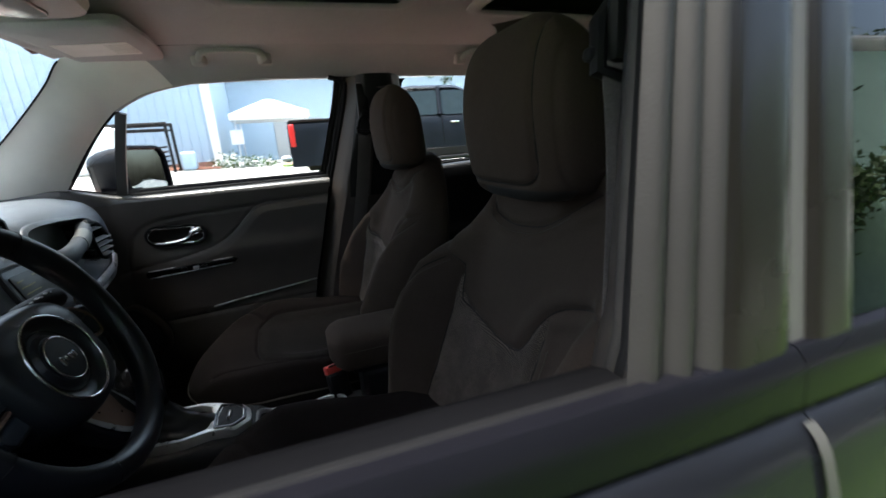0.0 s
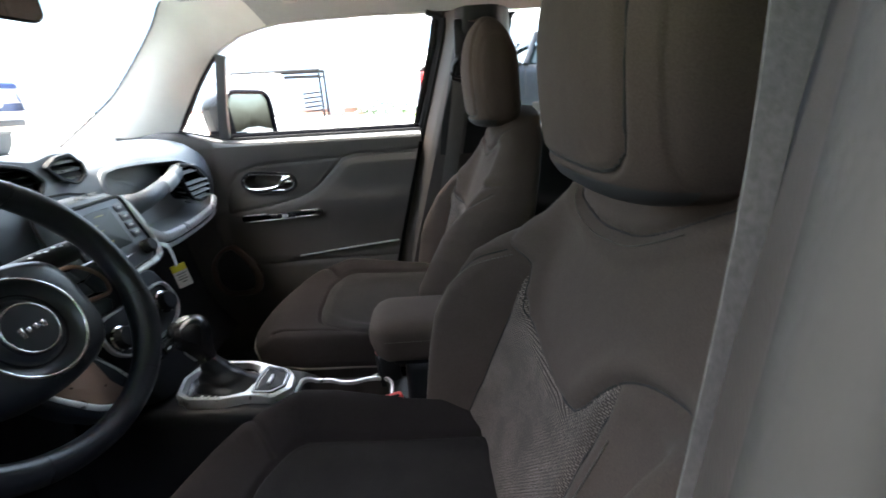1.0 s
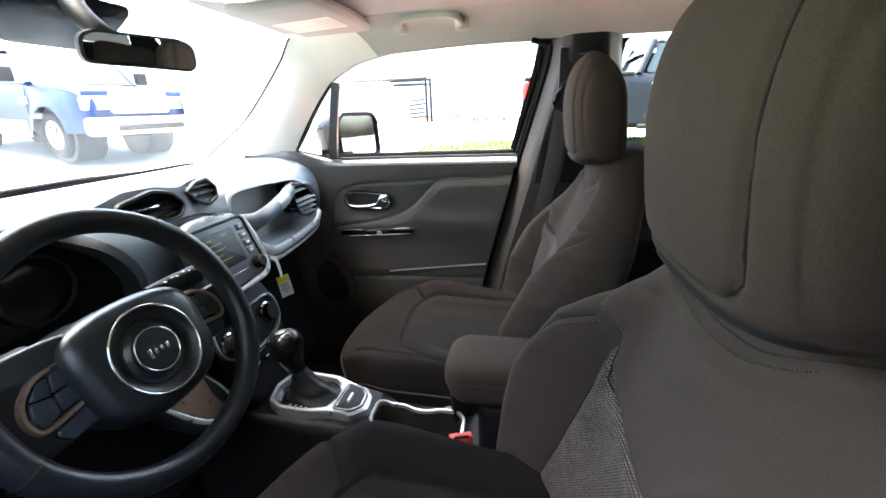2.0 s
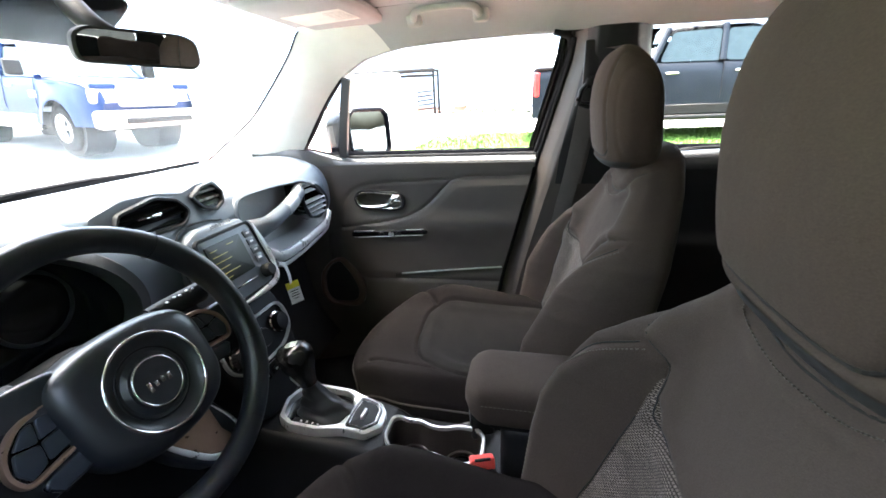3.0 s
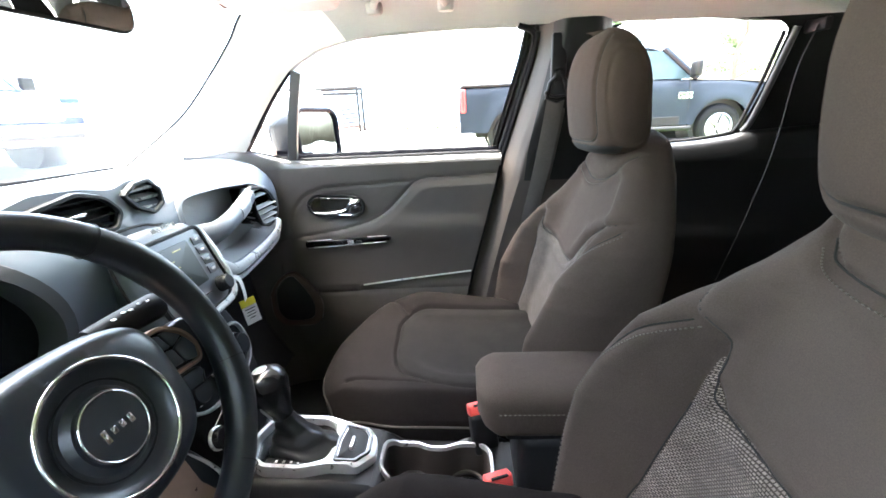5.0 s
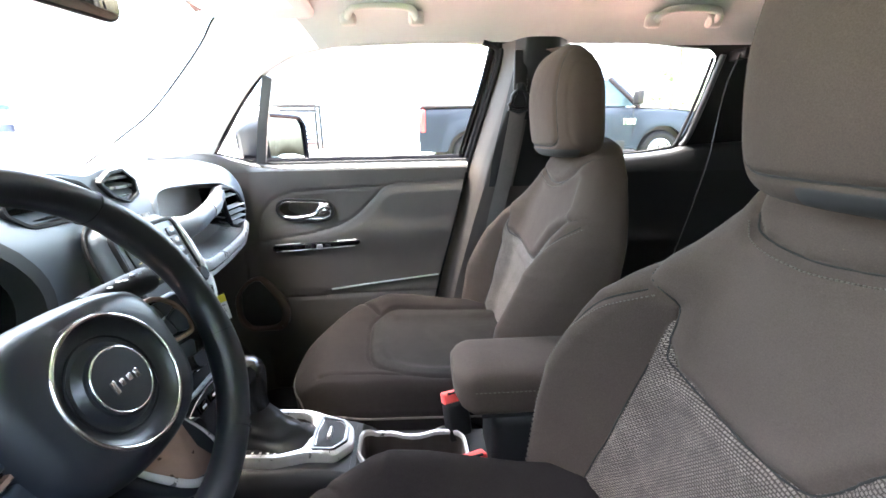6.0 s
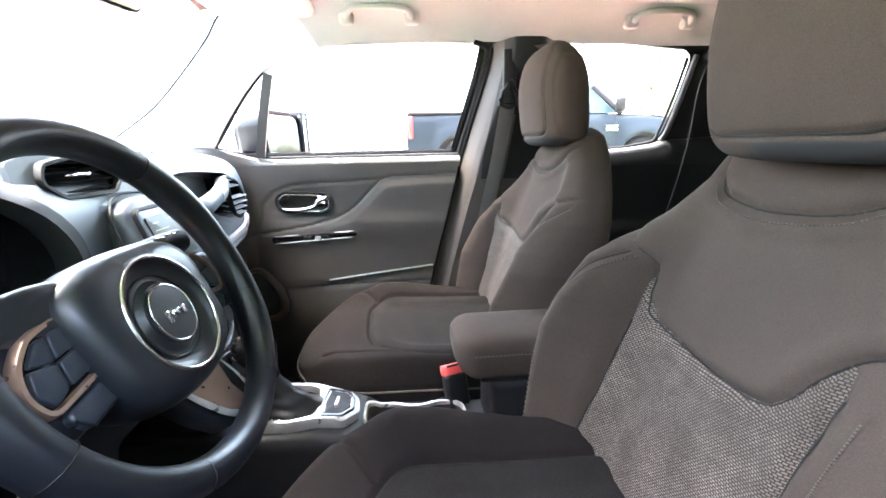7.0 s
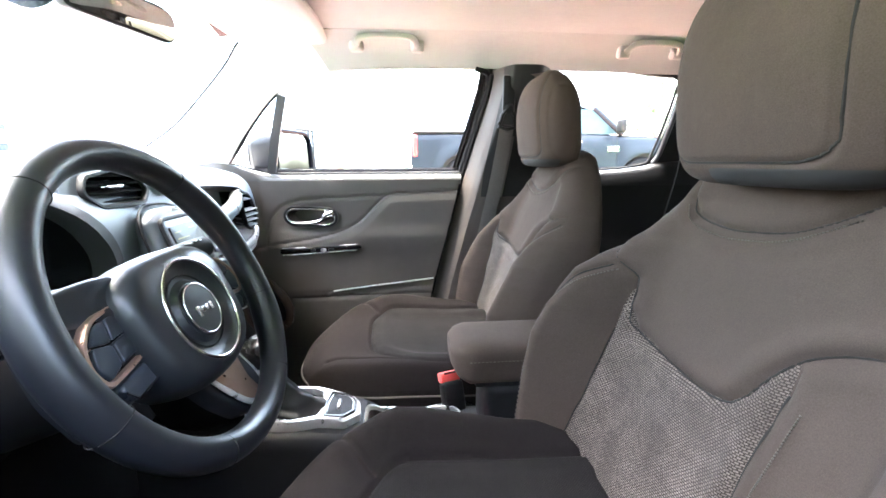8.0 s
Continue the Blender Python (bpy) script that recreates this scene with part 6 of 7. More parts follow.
for x in (-0.645, -0.632, -0.619, -0.607):
    part("gate_mark", rbox(0.004, 0.005, 0.0008, 0.0002, 1, Matrix.Translation(on_console(x, -0.009, 0.0095))), MARK, console)
tray = rounded_poly([(-0.546, -0.012), (-0.508, -0.007), (-0.487, 0.020), (-0.489, 0.058), (-0.502, 0.075), (-0.543, 0.078), (-0.549, 0.035)], 0.006)
sw_tray = part("brake_switch", ring_plate(tray, inset(tray, 0.006), 0.0225, 0.003, on_console), GLOSS, console, "small dark tray with a parking brake switch")
part("tray_floor", slab(inset(tray, 0.007), 0.006, 0.002, lambda x, y, w: on_console(x, y, w + 0.0152)), BLACK, sw_tray)
part("switch_lever", rbox(0.007, 0.028, 0.010, 0.003, 2, Matrix.Translation(on_console(-0.520, 0.030, 0.024))), SATIN, sw_tray)
# gear lever: gaiter, stem, knob
lever = empty("gear_lever", -0.61, CY, 0.68)
tagged(lever, "black gear lever with a glossy knob and pleated vinyl gaiter", "gear lever")
base_c, top_c = Vector((-0.608, 0.034, 0.680)), Vector((-0.640, 0.034, 0.752))
gait = []
for k, t in enumerate(np.linspace(0, 1, 18)):
    c = base_c.lerp(top_c, t)
    rx = float(np.interp(t, [0, 0.15, 0.5, 0.8, 1], [0.056, 0.050, 0.030, 0.019, 0.016]))
    ry = float(np.interp(t, [0, 0.15, 0.5, 0.8, 1], [0.042, 0.038, 0.025, 0.018, 0.016]))
    pl = 0.0035 * math.sin(t * 19) * (1 - t)
    gait.append([(c.x + (rx + pl) * math.cos(a) * (1 + 0.05 * math.cos(5 * a + 2 * t)) + 0.010 * (1 - t) * math.cos(a), c.y + (ry + pl) * math.sin(a) * (1 + 0.06 * math.sin(4 * a)), c.z + 0.004 * math.sin(3 * a + 6 * t) * (1 - t)) for a in np.linspace(0, 2 * math.pi, 40, endpoint=False)])
part("gaiter", loft(gait), VINYL, lever, "pleated black vinyl gaiter")
part("collar", tube([tuple(top_c + Vector((0, 0, -0.004))), tuple(top_c + Vector((-0.002, 0, 0.006)))], 0.0165, 18, up=(1, 0, 0)), CHROME, lever)
kn = []
for x, z, rx, ry in ((-0.641, 0.750, 0.0150, 0.0150), (-0.645, 0.762, 0.0165, 0.017), (-0.650, 0.778, 0.021, 0.022), (-0.656, 0.795, 0.0275, 0.0275), (-0.661, 0.812, 0.0315, 0.030), (-0.664, 0.826, 0.031, 0.029), (-0.666, 0.837, 0.025, 0.023), (-0.667, 0.843, 0.014, 0.013)):
    kn.append([(x + 1.22 * rx * math.cos(a), 0.034 + 1.22 * ry * math.sin(a), z + 0.25 * rx * math.cos(a)) for a in np.linspace(0, 2 * math.pi, 30, endpoint=False)])
part("knob", loft(kn), LEVER_GLOSS, lever, "glossy black gear knob")
part("knob_badge", lathe([(0.014, 0), (0.0145, 0.001), (0.011, 0.003), (0.004, 0.0032)], 20, Matrix.Translation((-0.667, 0.034, 0.841)) @ Matrix.Rotation(-0.2, 4, "Y")), SATIN, lever)
part("release_bar", tube(smooth_curve([(-0.655, 0.006, 0.805), (-0.662, 0.008, 0.782), (-0.652, 0.016, 0.757)], 10), 0.003, 8), SATIN, lever)
# twin cup holder with a figure-eight silver frame
cup_o = rounded_poly([(-0.470, 0.058), (-0.455, 0.077), (-0.41, 0.082), (-0.385, 0.070), (-0.355, 0.070), (-0.33, 0.082), (-0.285, 0.082), (-0.268, 0.065), (-0.266, 0.010), (-0.285, -0.016), (-0.33, -0.018), (-0.355, -0.006), (-0.385, -0.006), (-0.41, -0.018), (-0.455, -0.012), (-0.470, 0.005)], 0.02)
deck_v, deck_f = grid(lambda x, y: (x, y, top_z(x) - 0.0005), np.linspace(-0.50, -0.245, 90), np.linspace(CY - 0.064, CY + 0.064, 60))
part("cup_deck", clip(deck_v, deck_f, -poly_sdf(np.array(deck_v)[:, :2], inset(cup_o, 0.004))), BLACK, console)
cup = part("cup_frame", ring_plate(inset(cup_o, -0.001), inset(cup_o, 0.006), 0.012, 0.004, on_console), SATIN, console, "silver figure-eight cup holder frame")
part("cup_well", loft([[on_console(*q, 0.004) for q in inset(cup_o, 0.006)], [(q[0], q[1], 0.600) for q in inset(cup_o, 0.007)], [(q[0], q[1], 0.572) for q in inset(cup_o, 0.014)]], "last"), CUP, cup, "dark brown-black cup wells")
for cx in (-0.42, -0.315):
    part("cup_ring", tube([(cx + 0.034 * math.cos(a), 0.032 + 0.036 * math.sin(a), 0.582) for a in np.linspace(0, 2 * math.pi, 30, endpoint=False)], 0.004, 8, True), CUP, cup)
    part("cup_mat", lathe([(0.030, 0), (0.030, 0.002), (0.01, 0.0022)], 24, Matrix.Translation((cx, 0.032, 0.574))), GLOSS, cup)

# armrest on the console box
arm = empty("armrest", -0.13, 0.036, 0.63)
tagged(arm, "charcoal cloth centre armrest with stitched side seam", "armrest")
arm_rings = []
for t in np.linspace(0, 1, 30):
    x = -0.294 + 0.33 * t
    s = min(1.0, (t / 0.10 + 0.001) ** 0.45)
    hw, hh = 0.074 * (0.62 + 0.38 * s), 0.040 * (0.45 + 0.55 * s)
    zc = 0.797 + 0.004 * (1 - s)
    arm_rings.append([(x, 0.037 + hw * math.copysign(abs(math.cos(a)) ** 0.55, math.cos(a)), zc + hh * math.copysign(abs(math.sin(a)) ** 0.6, math.sin(a)) - 0.012 * (math.sin(a) < -0.2) * s) for a in np.linspace(0, 2 * math.pi, 48, endpoint=False)])
part("pad", loft(arm_rings), SEAT, arm, "padded cloth armrest lid")
seam_line = [(x, -0.0385 + 0.0 * x, 0.803) for x in np.linspace(-0.262, 0.03, 80)]
tagged(part("stitching", join(*[tube([seam_line[i], seam_line[i + 1]], 0.0009, 5) for i in range(0, 78, 2)]), STITCH, arm), kind="stuff")
part("lid_plate", rbox(0.27, 0.125, 0.014, 0.005, 2, Matrix.Translation((-0.115, 0.037, 0.750))), BLACK, arm)
part("box", rbox(0.25, 0.126, 0.34, 0.018, 3, Matrix.Translation((-0.105, 0.037, 0.575))), BLACK, arm, "black console box under the armrest")

# seat belt buckles


def buckle(x, y, z, turn, label):
    b = empty("seat_belt_buckle", x, y, z - 0.14)
    tagged(b, label, "belt buckle", "belt buckles")
    m = Matrix.Translation((x, y, z)) @ Matrix.Rotation(turn, 4, "Z") @ Matrix.Rotation(-0.35, 4, "Y")
    part("body", rbox(0.030, 0.050, 0.075, 0.007, 3, m @ Matrix.Translation((0.004, 0, -0.046))), BLACK, b)
    part("button", rbox(0.024, 0.047, 0.022, 0.004, 3, m @ Matrix.Translation((-0.004, 0, 0.0))), RED, b, "bright red release button")
    part("slot", rbox(0.006, 0.030, 0.004, 0.001, 1, m @ Matrix.Translation((0.008, 0, 0.0105))), BLACK, b)
    part("strap", ribbon([tuple(m @ Vector((0.004, 0, -0.07))), tuple(m @ Vector((0.01, 0, -0.12))), tuple(m @ Vector((0.03, 0, -0.20)))], 0.035, 0.006, (0, 1, 0)), BELT, b)


buckle(-0.262, -0.028, 0.662, -1.25, "black seat belt buckle with red button beside the driver seat")
buckle(-0.286, 0.118, 0.690, -1.25, "black seat belt buckle with red button beside the passenger seat")

# hang tag under the dash
tag_ = empty("hang_tag", -0.80, 0.23, 0.93)
tagged(tag_, "white paper hang tag with yellow band on a white strap", "hang tag")
strap = smooth_curve([(-0.800, 0.222, 0.945), (-0.790, 0.235, 0.935), (-0.790, 0.246, 0.905), (-0.795, 0.256, 0.875)], 14)
part("strap", ribbon(strap, 0.011, 0.0012, (0, 1, 0.3)), WHITE, tag_)
part("card", rbox(0.0012, 0.034, 0.060, 0.0004, 1, pose(-0.793, 0.262, 0.846, 6, -6, -38)), WHITE, tag_, "white card")
part("band", rbox(0.0020, 0.0342, 0.018, 0.0004, 1, pose(-0.793, 0.262, 0.846, 6, -6, -38) @ Matrix.Translation((0, 0, 0.021))), YELLOW, tag_, "yellow printed band")
part("print", join(*[rbox(0.0018, w * 1.3, 0.002, 0.0003, 1, pose(-0.793, 0.262, 0.846, 6, -6, -38) @ Matrix.Translation((0, 0, z - 0.850))) for z, w in ((0.855, 0.018), (0.848, 0.014), (0.841, 0.018), (0.834, 0.010))]), BLACK, tag_)


# ---- roof fittings, mirrors, belts, rear bench ----
def grab_handle(x0, x1, y, z):
    h = empty("grab_handle", (x0 + x1) / 2, y, z)
    tagged(h, "pale grey plastic roof grab handle above the door", "grab handle", "grab handles")
    for x in (x0, x1):
        part("mount", rbox(0.042, 0.026, 0.040, 0.010, 3, Matrix.Translation((x, y + 0.012, z - 0.006)) @ Matrix.Rotation(0.35, 4, "X")), HANDLE_GREY, h)
    pts = smooth_curve([(x0, y, z - 0.010), (x0 + 0.012, y - 0.022, z + 0.004), (x0 + 0.04, y - 0.030, z + 0.010), ((x0 + x1) / 2, y - 0.032, z + 0.011), (x1 - 0.04, y - 0.030, z + 0.010), (x1 - 0.012, y - 0.022, z + 0.004), (x1, y, z - 0.010)], 40)
    part("grip", tube(pts, 0.0095, 12, up=(0, 1, 0), flat=0.8), HANDLE_GREY, h)
    return h


grab_handle(-0.515, -0.335, 0.588, 1.520)
rear_grab = grab_handle(0.315, 0.490, 0.590, 1.514)
hook = smooth_curve([(0.455, 0.575, 1.512), (0.455, 0.560, 1.500), (0.455, 0.558, 1.490), (0.455, 0.566, 1.486)], 10)
part("coat_hook", tube(hook, 0.005, 8, up=(1, 0, 0)), HANDLE_GREY, rear_grab)


def sun_visor(y0, y1, label):
    v = empty("sun_visor", -0.70, (y0 + y1) / 2, 1.52)
    tagged(v, label, "sun visor", "sun visors")
    o = rounded_poly([(-0.815, y0), (-0.60, y0), (-0.592, (y0 + y1) / 2), (-0.60, y1), (-0.80, y1)], 0.03)
    vz = lambda x, y: 1.518 + 0.05 * (x + 0.70)
    part("flap", loft([[(q[0], q[1], vz(*q) + 0.012) for q in o], [(q[0], q[1], vz(*q)) for q in inset(o, -0.003)], [(q[0], q[1], vz(*q) - 0.008) for q in inset(o, 0.003)], [(q[0], q[1], vz(*q) - 0.011) for q in inset(o, 0.012)]]), HEADLINER, v, "pale cloth visor flap folded up")
    s = 1 if y1 > 0 else -1
    yl0, yl1 = (0.372, 0.498) if s > 0 else (-0.47, -0.35)
    card = part("warning_label", rbox(0.150, abs(yl1 - yl0), 0.001, 0.0004, 1, Matrix.Translation((-0.703, (yl0 + yl1) / 2, vz(-0.703, 0) - 0.0118)) @ Matrix.Rotation(-0.05, 4, "Y")), LABEL, v, "pale printed warning label")
    lines = [rbox(0.05, 0.004, 0.001, 0.0003, 1, Matrix.Translation((-0.655, yl0 + 0.02 * s + 0.012 * k * s, vz(-0.655, 0) - 0.0124)) @ Matrix.Rotation(-0.05, 4, "Y")) for k in range(8)]
    part("print", join(*lines), LABEL_INK, card)
    part("hinge", tube([(-0.80, y1 - 0.02 * s, 1.522), (-0.80, y1 + 0.02 * s, 1.527)], 0.008, 10, up=(1, 0, 0)), HANDLE_GREY, v)


LABEL = plastic("visor_label", (0.62, 0.61, 0.56), 0.6, 400, 0.1)
LABEL_INK = plastic("label_ink", (0.45, 0.44, 0.40), 0.7, 400, 0)
sun_visor(0.235, 0.605, "pale grey folded sun visor with a printed label, passenger side")
sun_visor(-0.235, -0.605, "pale grey folded sun visor on the driver side")

dome = empty("overhead_console", -0.72, 0.02, 1.52)
tagged(dome, "pale grey overhead console with dark lamp lenses", "overhead console")
do = rounded_poly([(-0.86, -0.16), (-0.845, 0.10), (-0.79, 0.205), (-0.70, 0.225), (-0.62, 0.19), (-0.60, 0.0), (-0.62, -0.19), (-0.70, -0.225), (-0.80, -0.205)], 0.05)
part("housing", loft([[(q[0], q[1], 1.552) for q in do], [(q[0], q[1], 1.528) for q in do], [(q[0], q[1], 1.516) for q in inset(do, 0.008)], [(q[0], q[1], 1.512) for q in inset(do, 0.025)]]), HANDLE_GREY, dome)
for y in (-0.09, 0.11):
    lo = rounded_poly([(-0.75, y - 0.06), (-0.68, y - 0.06), (-0.68, y + 0.06), (-0.75, y + 0.06)], 0.03)
    part("lamp_lens", slab(lo, 0.006, 0.003, lambda a, b, w: (a, b, 1.512 - w)), LENS, dome)
part("switch", rbox(0.03, 0.05, 0.008, 0.003, 2, Matrix.Translation((-0.79, 0.03, 1.514))), BLACK, dome)

mirror = empty("rear_view_mirror", -0.80, -0.02, 1.40)
tagged(mirror, "black-framed interior rear view mirror below the windscreen top", "rear view mirror")
mo = rounded_poly([(-0.114, -0.026), (0.098, -0.032), (0.114, -0.018), (0.110, 0.022), (0.08, 0.034), (-0.09, 0.034), (-0.114, 0.020)], 0.02) * 0.83
mn = Vector((0.94, -0.265, -0.14)).normalized()
mu = Vector((0, 0, 1))
mr = mu.cross(mn).normalized()
mu = mn.cross(mr)
MC = Vector((-0.80, -0.005, 1.402))
om = lambda u, v, w: tuple(MC + mr * u + mu * v + mn * w)
part("housing", loft([[om(*(q * 0.55), -0.045) for q in mo], [om(*(q * 0.9), -0.03) for q in mo], [om(*(q * 1.0), -0.012) for q in mo], [om(*q, 0.0) for q in mo], [om(*q, 0.003) for q in inset(mo, 0.004)]]), BLACK, mirror)
part("glass", loft([[om(*q, 0.0032) for q in inset(mo, 0.0042)], [om(*(q * 0.5), 0.0034) for q in inset(mo, 0.0042)]]), MIRROR, mirror, "mirror glass")
stem = smooth_curve([om(0, 0.01, -0.04), (-0.86, -0.02, 1.435), (-0.905, -0.015, 1.475), (-0.93, 0.0, 1.51)], 14)
part("stem", tube(stem, np.linspace(0.014, 0.020, 14), 12, up=(0, 1, 0)), BLACK, mirror, "black mirror stem")
po = rounded_poly([(-0.09, -0.02), (0.09, -0.02), (0.13, 0.06), (-0.13, 0.06)], 0.03)
part("screen_patch", slab(po, 0.004, 0.001, lambda u, v, w: (-0.985 + 0.92 * v + w, u, 1.445 + v)), GLOSS, mirror, "black patch behind the mirror")

# outside mirror on the passenger's side
out_mirror = empty("door_mirror", -0.82, 0.86, 1.13)
tagged(out_mirror, "graphite door mirror with square glass outside the passenger window", "door mirror")
om_o = rounded_poly([(-0.100, -0.082), (0.082, -0.086), (0.106, -0.062), (0.104, 0.058), (0.080, 0.082), (-0.080, 0.084), (-0.108, 0.052)], 0.03)
on_ = Vector((0.93, -0.36, 0.04)).normalized()
ou = Vector((0, 0, 1))
orr = ou.cross(on_).normalized()
ou = on_.cross(orr)
OC = Vector((-0.798, 0.90, 1.200))
oo = lambda u, v, w: tuple(OC + orr * u + ou * v + on_ * w)
part("housing", loft([[oo(*(q * 0.55), -0.150) for q in om_o], [oo(*(q * 0.86), -0.132) for q in om_o], [oo(*(q * 0.98), -0.10) for q in om_o], [oo(*(q * 1.05), -0.05) for q in om_o], [oo(*(q * 1.06), -0.01) for q in om_o], [oo(*(q * 1.04), 0.004) for q in om_o], [oo(*(q * 0.98), 0.0) for q in om_o]]), BODY, out_mirror, "graphite mirror shell")
part("glass", loft([[oo(*(q * 0.97), 0.0) for q in om_o], [oo(*(q * 0.4), 0.001) for q in om_o]]), MIRROR_DULL, out_mirror, "square mirror glass")
part("rim", tube([oo(*(q * 1.01), 0.003) for q in om_o], 0.008, 8, True), TRIM_GLOSS, out_mirror, "black edge round the mirror glass")
part("arm", loft([[(x, 0.80 + 0.06 * t, z) for x, z in ((-0.91, 1.120), (-0.81, 1.115), (-0.81, 1.15), (-0.91, 1.16))] for t in (0, 0.5, 1.0)]), TRIM_GLOSS, out_mirror)

# front seat belts: anchor, webbing, slider
for s, dx in ((1, 0.0), (-1, 0.0)):
    belt = empty("seat_belt", -0.02, s * 0.70, 0.5)
    tagged(belt, "dark grey seat belt hanging from the centre pillar anchor", "seat belt", "front seat belts")
    yb = lambda z: s * (side_y(0.0, z) - float(np.interp(z, [0.6, 0.95, 1.08, 1.4], [0.088, 0.096, 0.118, 0.112])))
    part("anchor_slot", rbox(0.040, 0.016, 0.15, 0.007, 2, Matrix.Translation((-0.05, yb(1.36) + s * 0.012, 1.36))), BLACK, belt)
    part("anchor_ring", tube([(-0.078, yb(1.285) - s * 0.01, 1.280), (-0.072, yb(1.30) - s * 0.014, 1.315), (-0.050, yb(1.32) - s * 0.014, 1.340), (-0.030, yb(1.30) - s * 0.014, 1.312), (-0.026, yb(1.28) - s * 0.01, 1.280), (-0.052, yb(1.27) - s * 0.012, 1.272)], 0.007, 8, True, up=(0, 1, 0)), BLACK, belt)
    part("anchor_bolt", lathe([(0.014, 0), (0.016, 0.004), (0.010, 0.010)], 18, Matrix.Translation((-0.05, yb(1.335) - s * 0.004, 1.335)) @ Matrix.Rotation(s * math.pi / 2, 4, "X")), BLACK, belt)
    pts = smooth_curve([(-0.053, yb(1.275) - s * 0.010, 1.278), (-0.062, yb(1.20) - s * 0.012, 1.20), (-0.080, yb(1.08) - s * 0.010, 1.08), (-0.103, yb(0.95) - s * 0.006, 0.95), (-0.13, yb(0.80) - s * 0.004, 0.80), (-0.16, yb(0.62) - s * 0.004, 0.62)], 30)
    part("webbing", ribbon(pts, 0.046, 0.0016, (1, 0, 0)), BELT, belt, "grey woven belt webbing")
    part("webbing", ribbon([(p[0] + 0.012, p[1] + s * 0.012, p[2]) for p in pts[2:]], 0.046, 0.0016, (1, 0.25 * s, 0)), BELT, belt)
    part("stop_button", rbox(0.012, 0.012, 0.012, 0.005, 2, Matrix.Translation((-0.080, yb(1.292) - s * 0.014, 1.292))), BLACK, belt)

# rear seat belt by the far window
rear_belt = empty("rear_seat_belt", 0.55, 0.62, 0.80)
tagged(rear_belt, "grey rear seat belt hanging beside the far window", "seat belt")
part("webbing", ribbon(smooth_curve([(0.60, 0.63, 1.42), (0.565, 0.622, 1.32), (0.545, 0.62, 1.12), (0.495, 0.62, 0.90), (0.45, 0.62, 0.74)], 20), 0.040, 0.0016, (0.62, 0.78, 0)), SEAL_GREY, rear_belt, "grey woven belt webbing")
part("guide", rbox(0.02, 0.07, 0.03, 0.006, 2, Matrix.Translation((0.602, 0.632, 1.425))), BLACK, rear_belt)

# rear bench
bench = empty("rear_bench_seat", 0.85, 0, 0.40)
tagged(bench, "dark cloth rear bench seat behind the front seats", "rear seat")
rb = []
for t in np.linspace(-1, 1, 30):
    y = 0.62 * t
    e = 1 - 0.5 * max(0.0, abs(t) - 0.93) / 0.07
    rb.append([(0.78, y, 0.60), (0.80, y, 0.68), (0.92, y, 0.98 * e + 0.6 * (1 - e)), (0.95, y, 1.06 * e + 0.6 * (1 - e)), (0.99, y, 1.075 * e + 0.6 * (1 - e)), (1.06, y, 1.04 * e + 0.6 * (1 - e)), (1.02, y, 0.60)])
part("backrest", loft(rb), SEAT, bench)
part("cushion", rbox(0.52, 1.24, 0.16, 0.06, 4, Matrix.Translation((0.58, 0, 0.60))), SEAT, bench)
for y in (-0.36, 0.36):
    part("head_restraint", rbox(0.10, 0.26, 0.15, 0.045, 4, Matrix.Translation((1.0, y, 1.13))), SEAT, bench)


# ---- outside: yard, lawn, building, parked pickups, trees ----
def ground_z(x, y):
    return float(np.interp(y, [1.2, 3.5, 6.5, 9.5, 16, 40], [0, 0.08, 0.36, 0.47, 0.62, 0.9])) + 0.058 * min(max(-x - 2, 0), 12)


gx = np.concatenate([np.linspace(-400, -20, 14), np.linspace(-18, 14, 45), np.linspace(20, 400, 14)])
gy = np.concatenate([np.linspace(-400, -12, 12), np.linspace(-10, 26, 50), np.linspace(30, 400, 12)])
tagged(part("ground", grid(lambda x, y: (x, y, ground_z(x, y)), gx, gy), ASPHALT), "pale worn asphalt and concrete yard", "ground", kind="structure")


def patch(name, outline, mat, lift, label, category, n=40):
    """A sheet that follows the ground inside an outline, with a rounded raised edge."""
    o = rounded_poly(outline, 0.5)
    lo, hi = o.min(axis=0), o.max(axis=0)
    V, F = grid(lambda x, y: (x, y, 0), np.linspace(lo[0], hi[0], n), np.linspace(lo[1], hi[1], n))
    d = poly_sdf(np.array(V)[:, :2], o)
    V = [(x, y, ground_z(x, y) + lift * min(1.0, max(0.0, k / 0.1 + 0.3))) for (x, y, _), k in zip(V, d)]
    return tagged(part(name, clip(V, F, d), mat), label, category, kind="structure")


patch("lawn", [(-3.2, 6.9), (6.5, 6.0), (9.5, 8.2), (4.0, 9.6), (-1.0, 9.6)], GRASS, 0.05, "short bright green lawn strip", "lawn")
patch("red_paving", [(-6.0, 1.3), (5.0, 1.3), (6.5, 4.0), (6.2, 5.7), (-0.5, 6.4), (-3.2, 6.7), (-6.0, 7.0)], REDPAVE, 0.012, "reddish paving between the car and the lawn", "paving")
patch("mulch_bed", [(-12, 17.6), (-3.4, 17.2), (-2.6, 18.6), (-12, 18.6)], MULCH, 0.08, "red-brown bark mulch bed along the building", "mulch bed")
patch("driver_lawn", [(-8, -1.45), (9, -1.45), (10, -9.0), (-9, -9.0)], GRASS, 0.05, "green lawn beside the driver side", "lawn", 150)


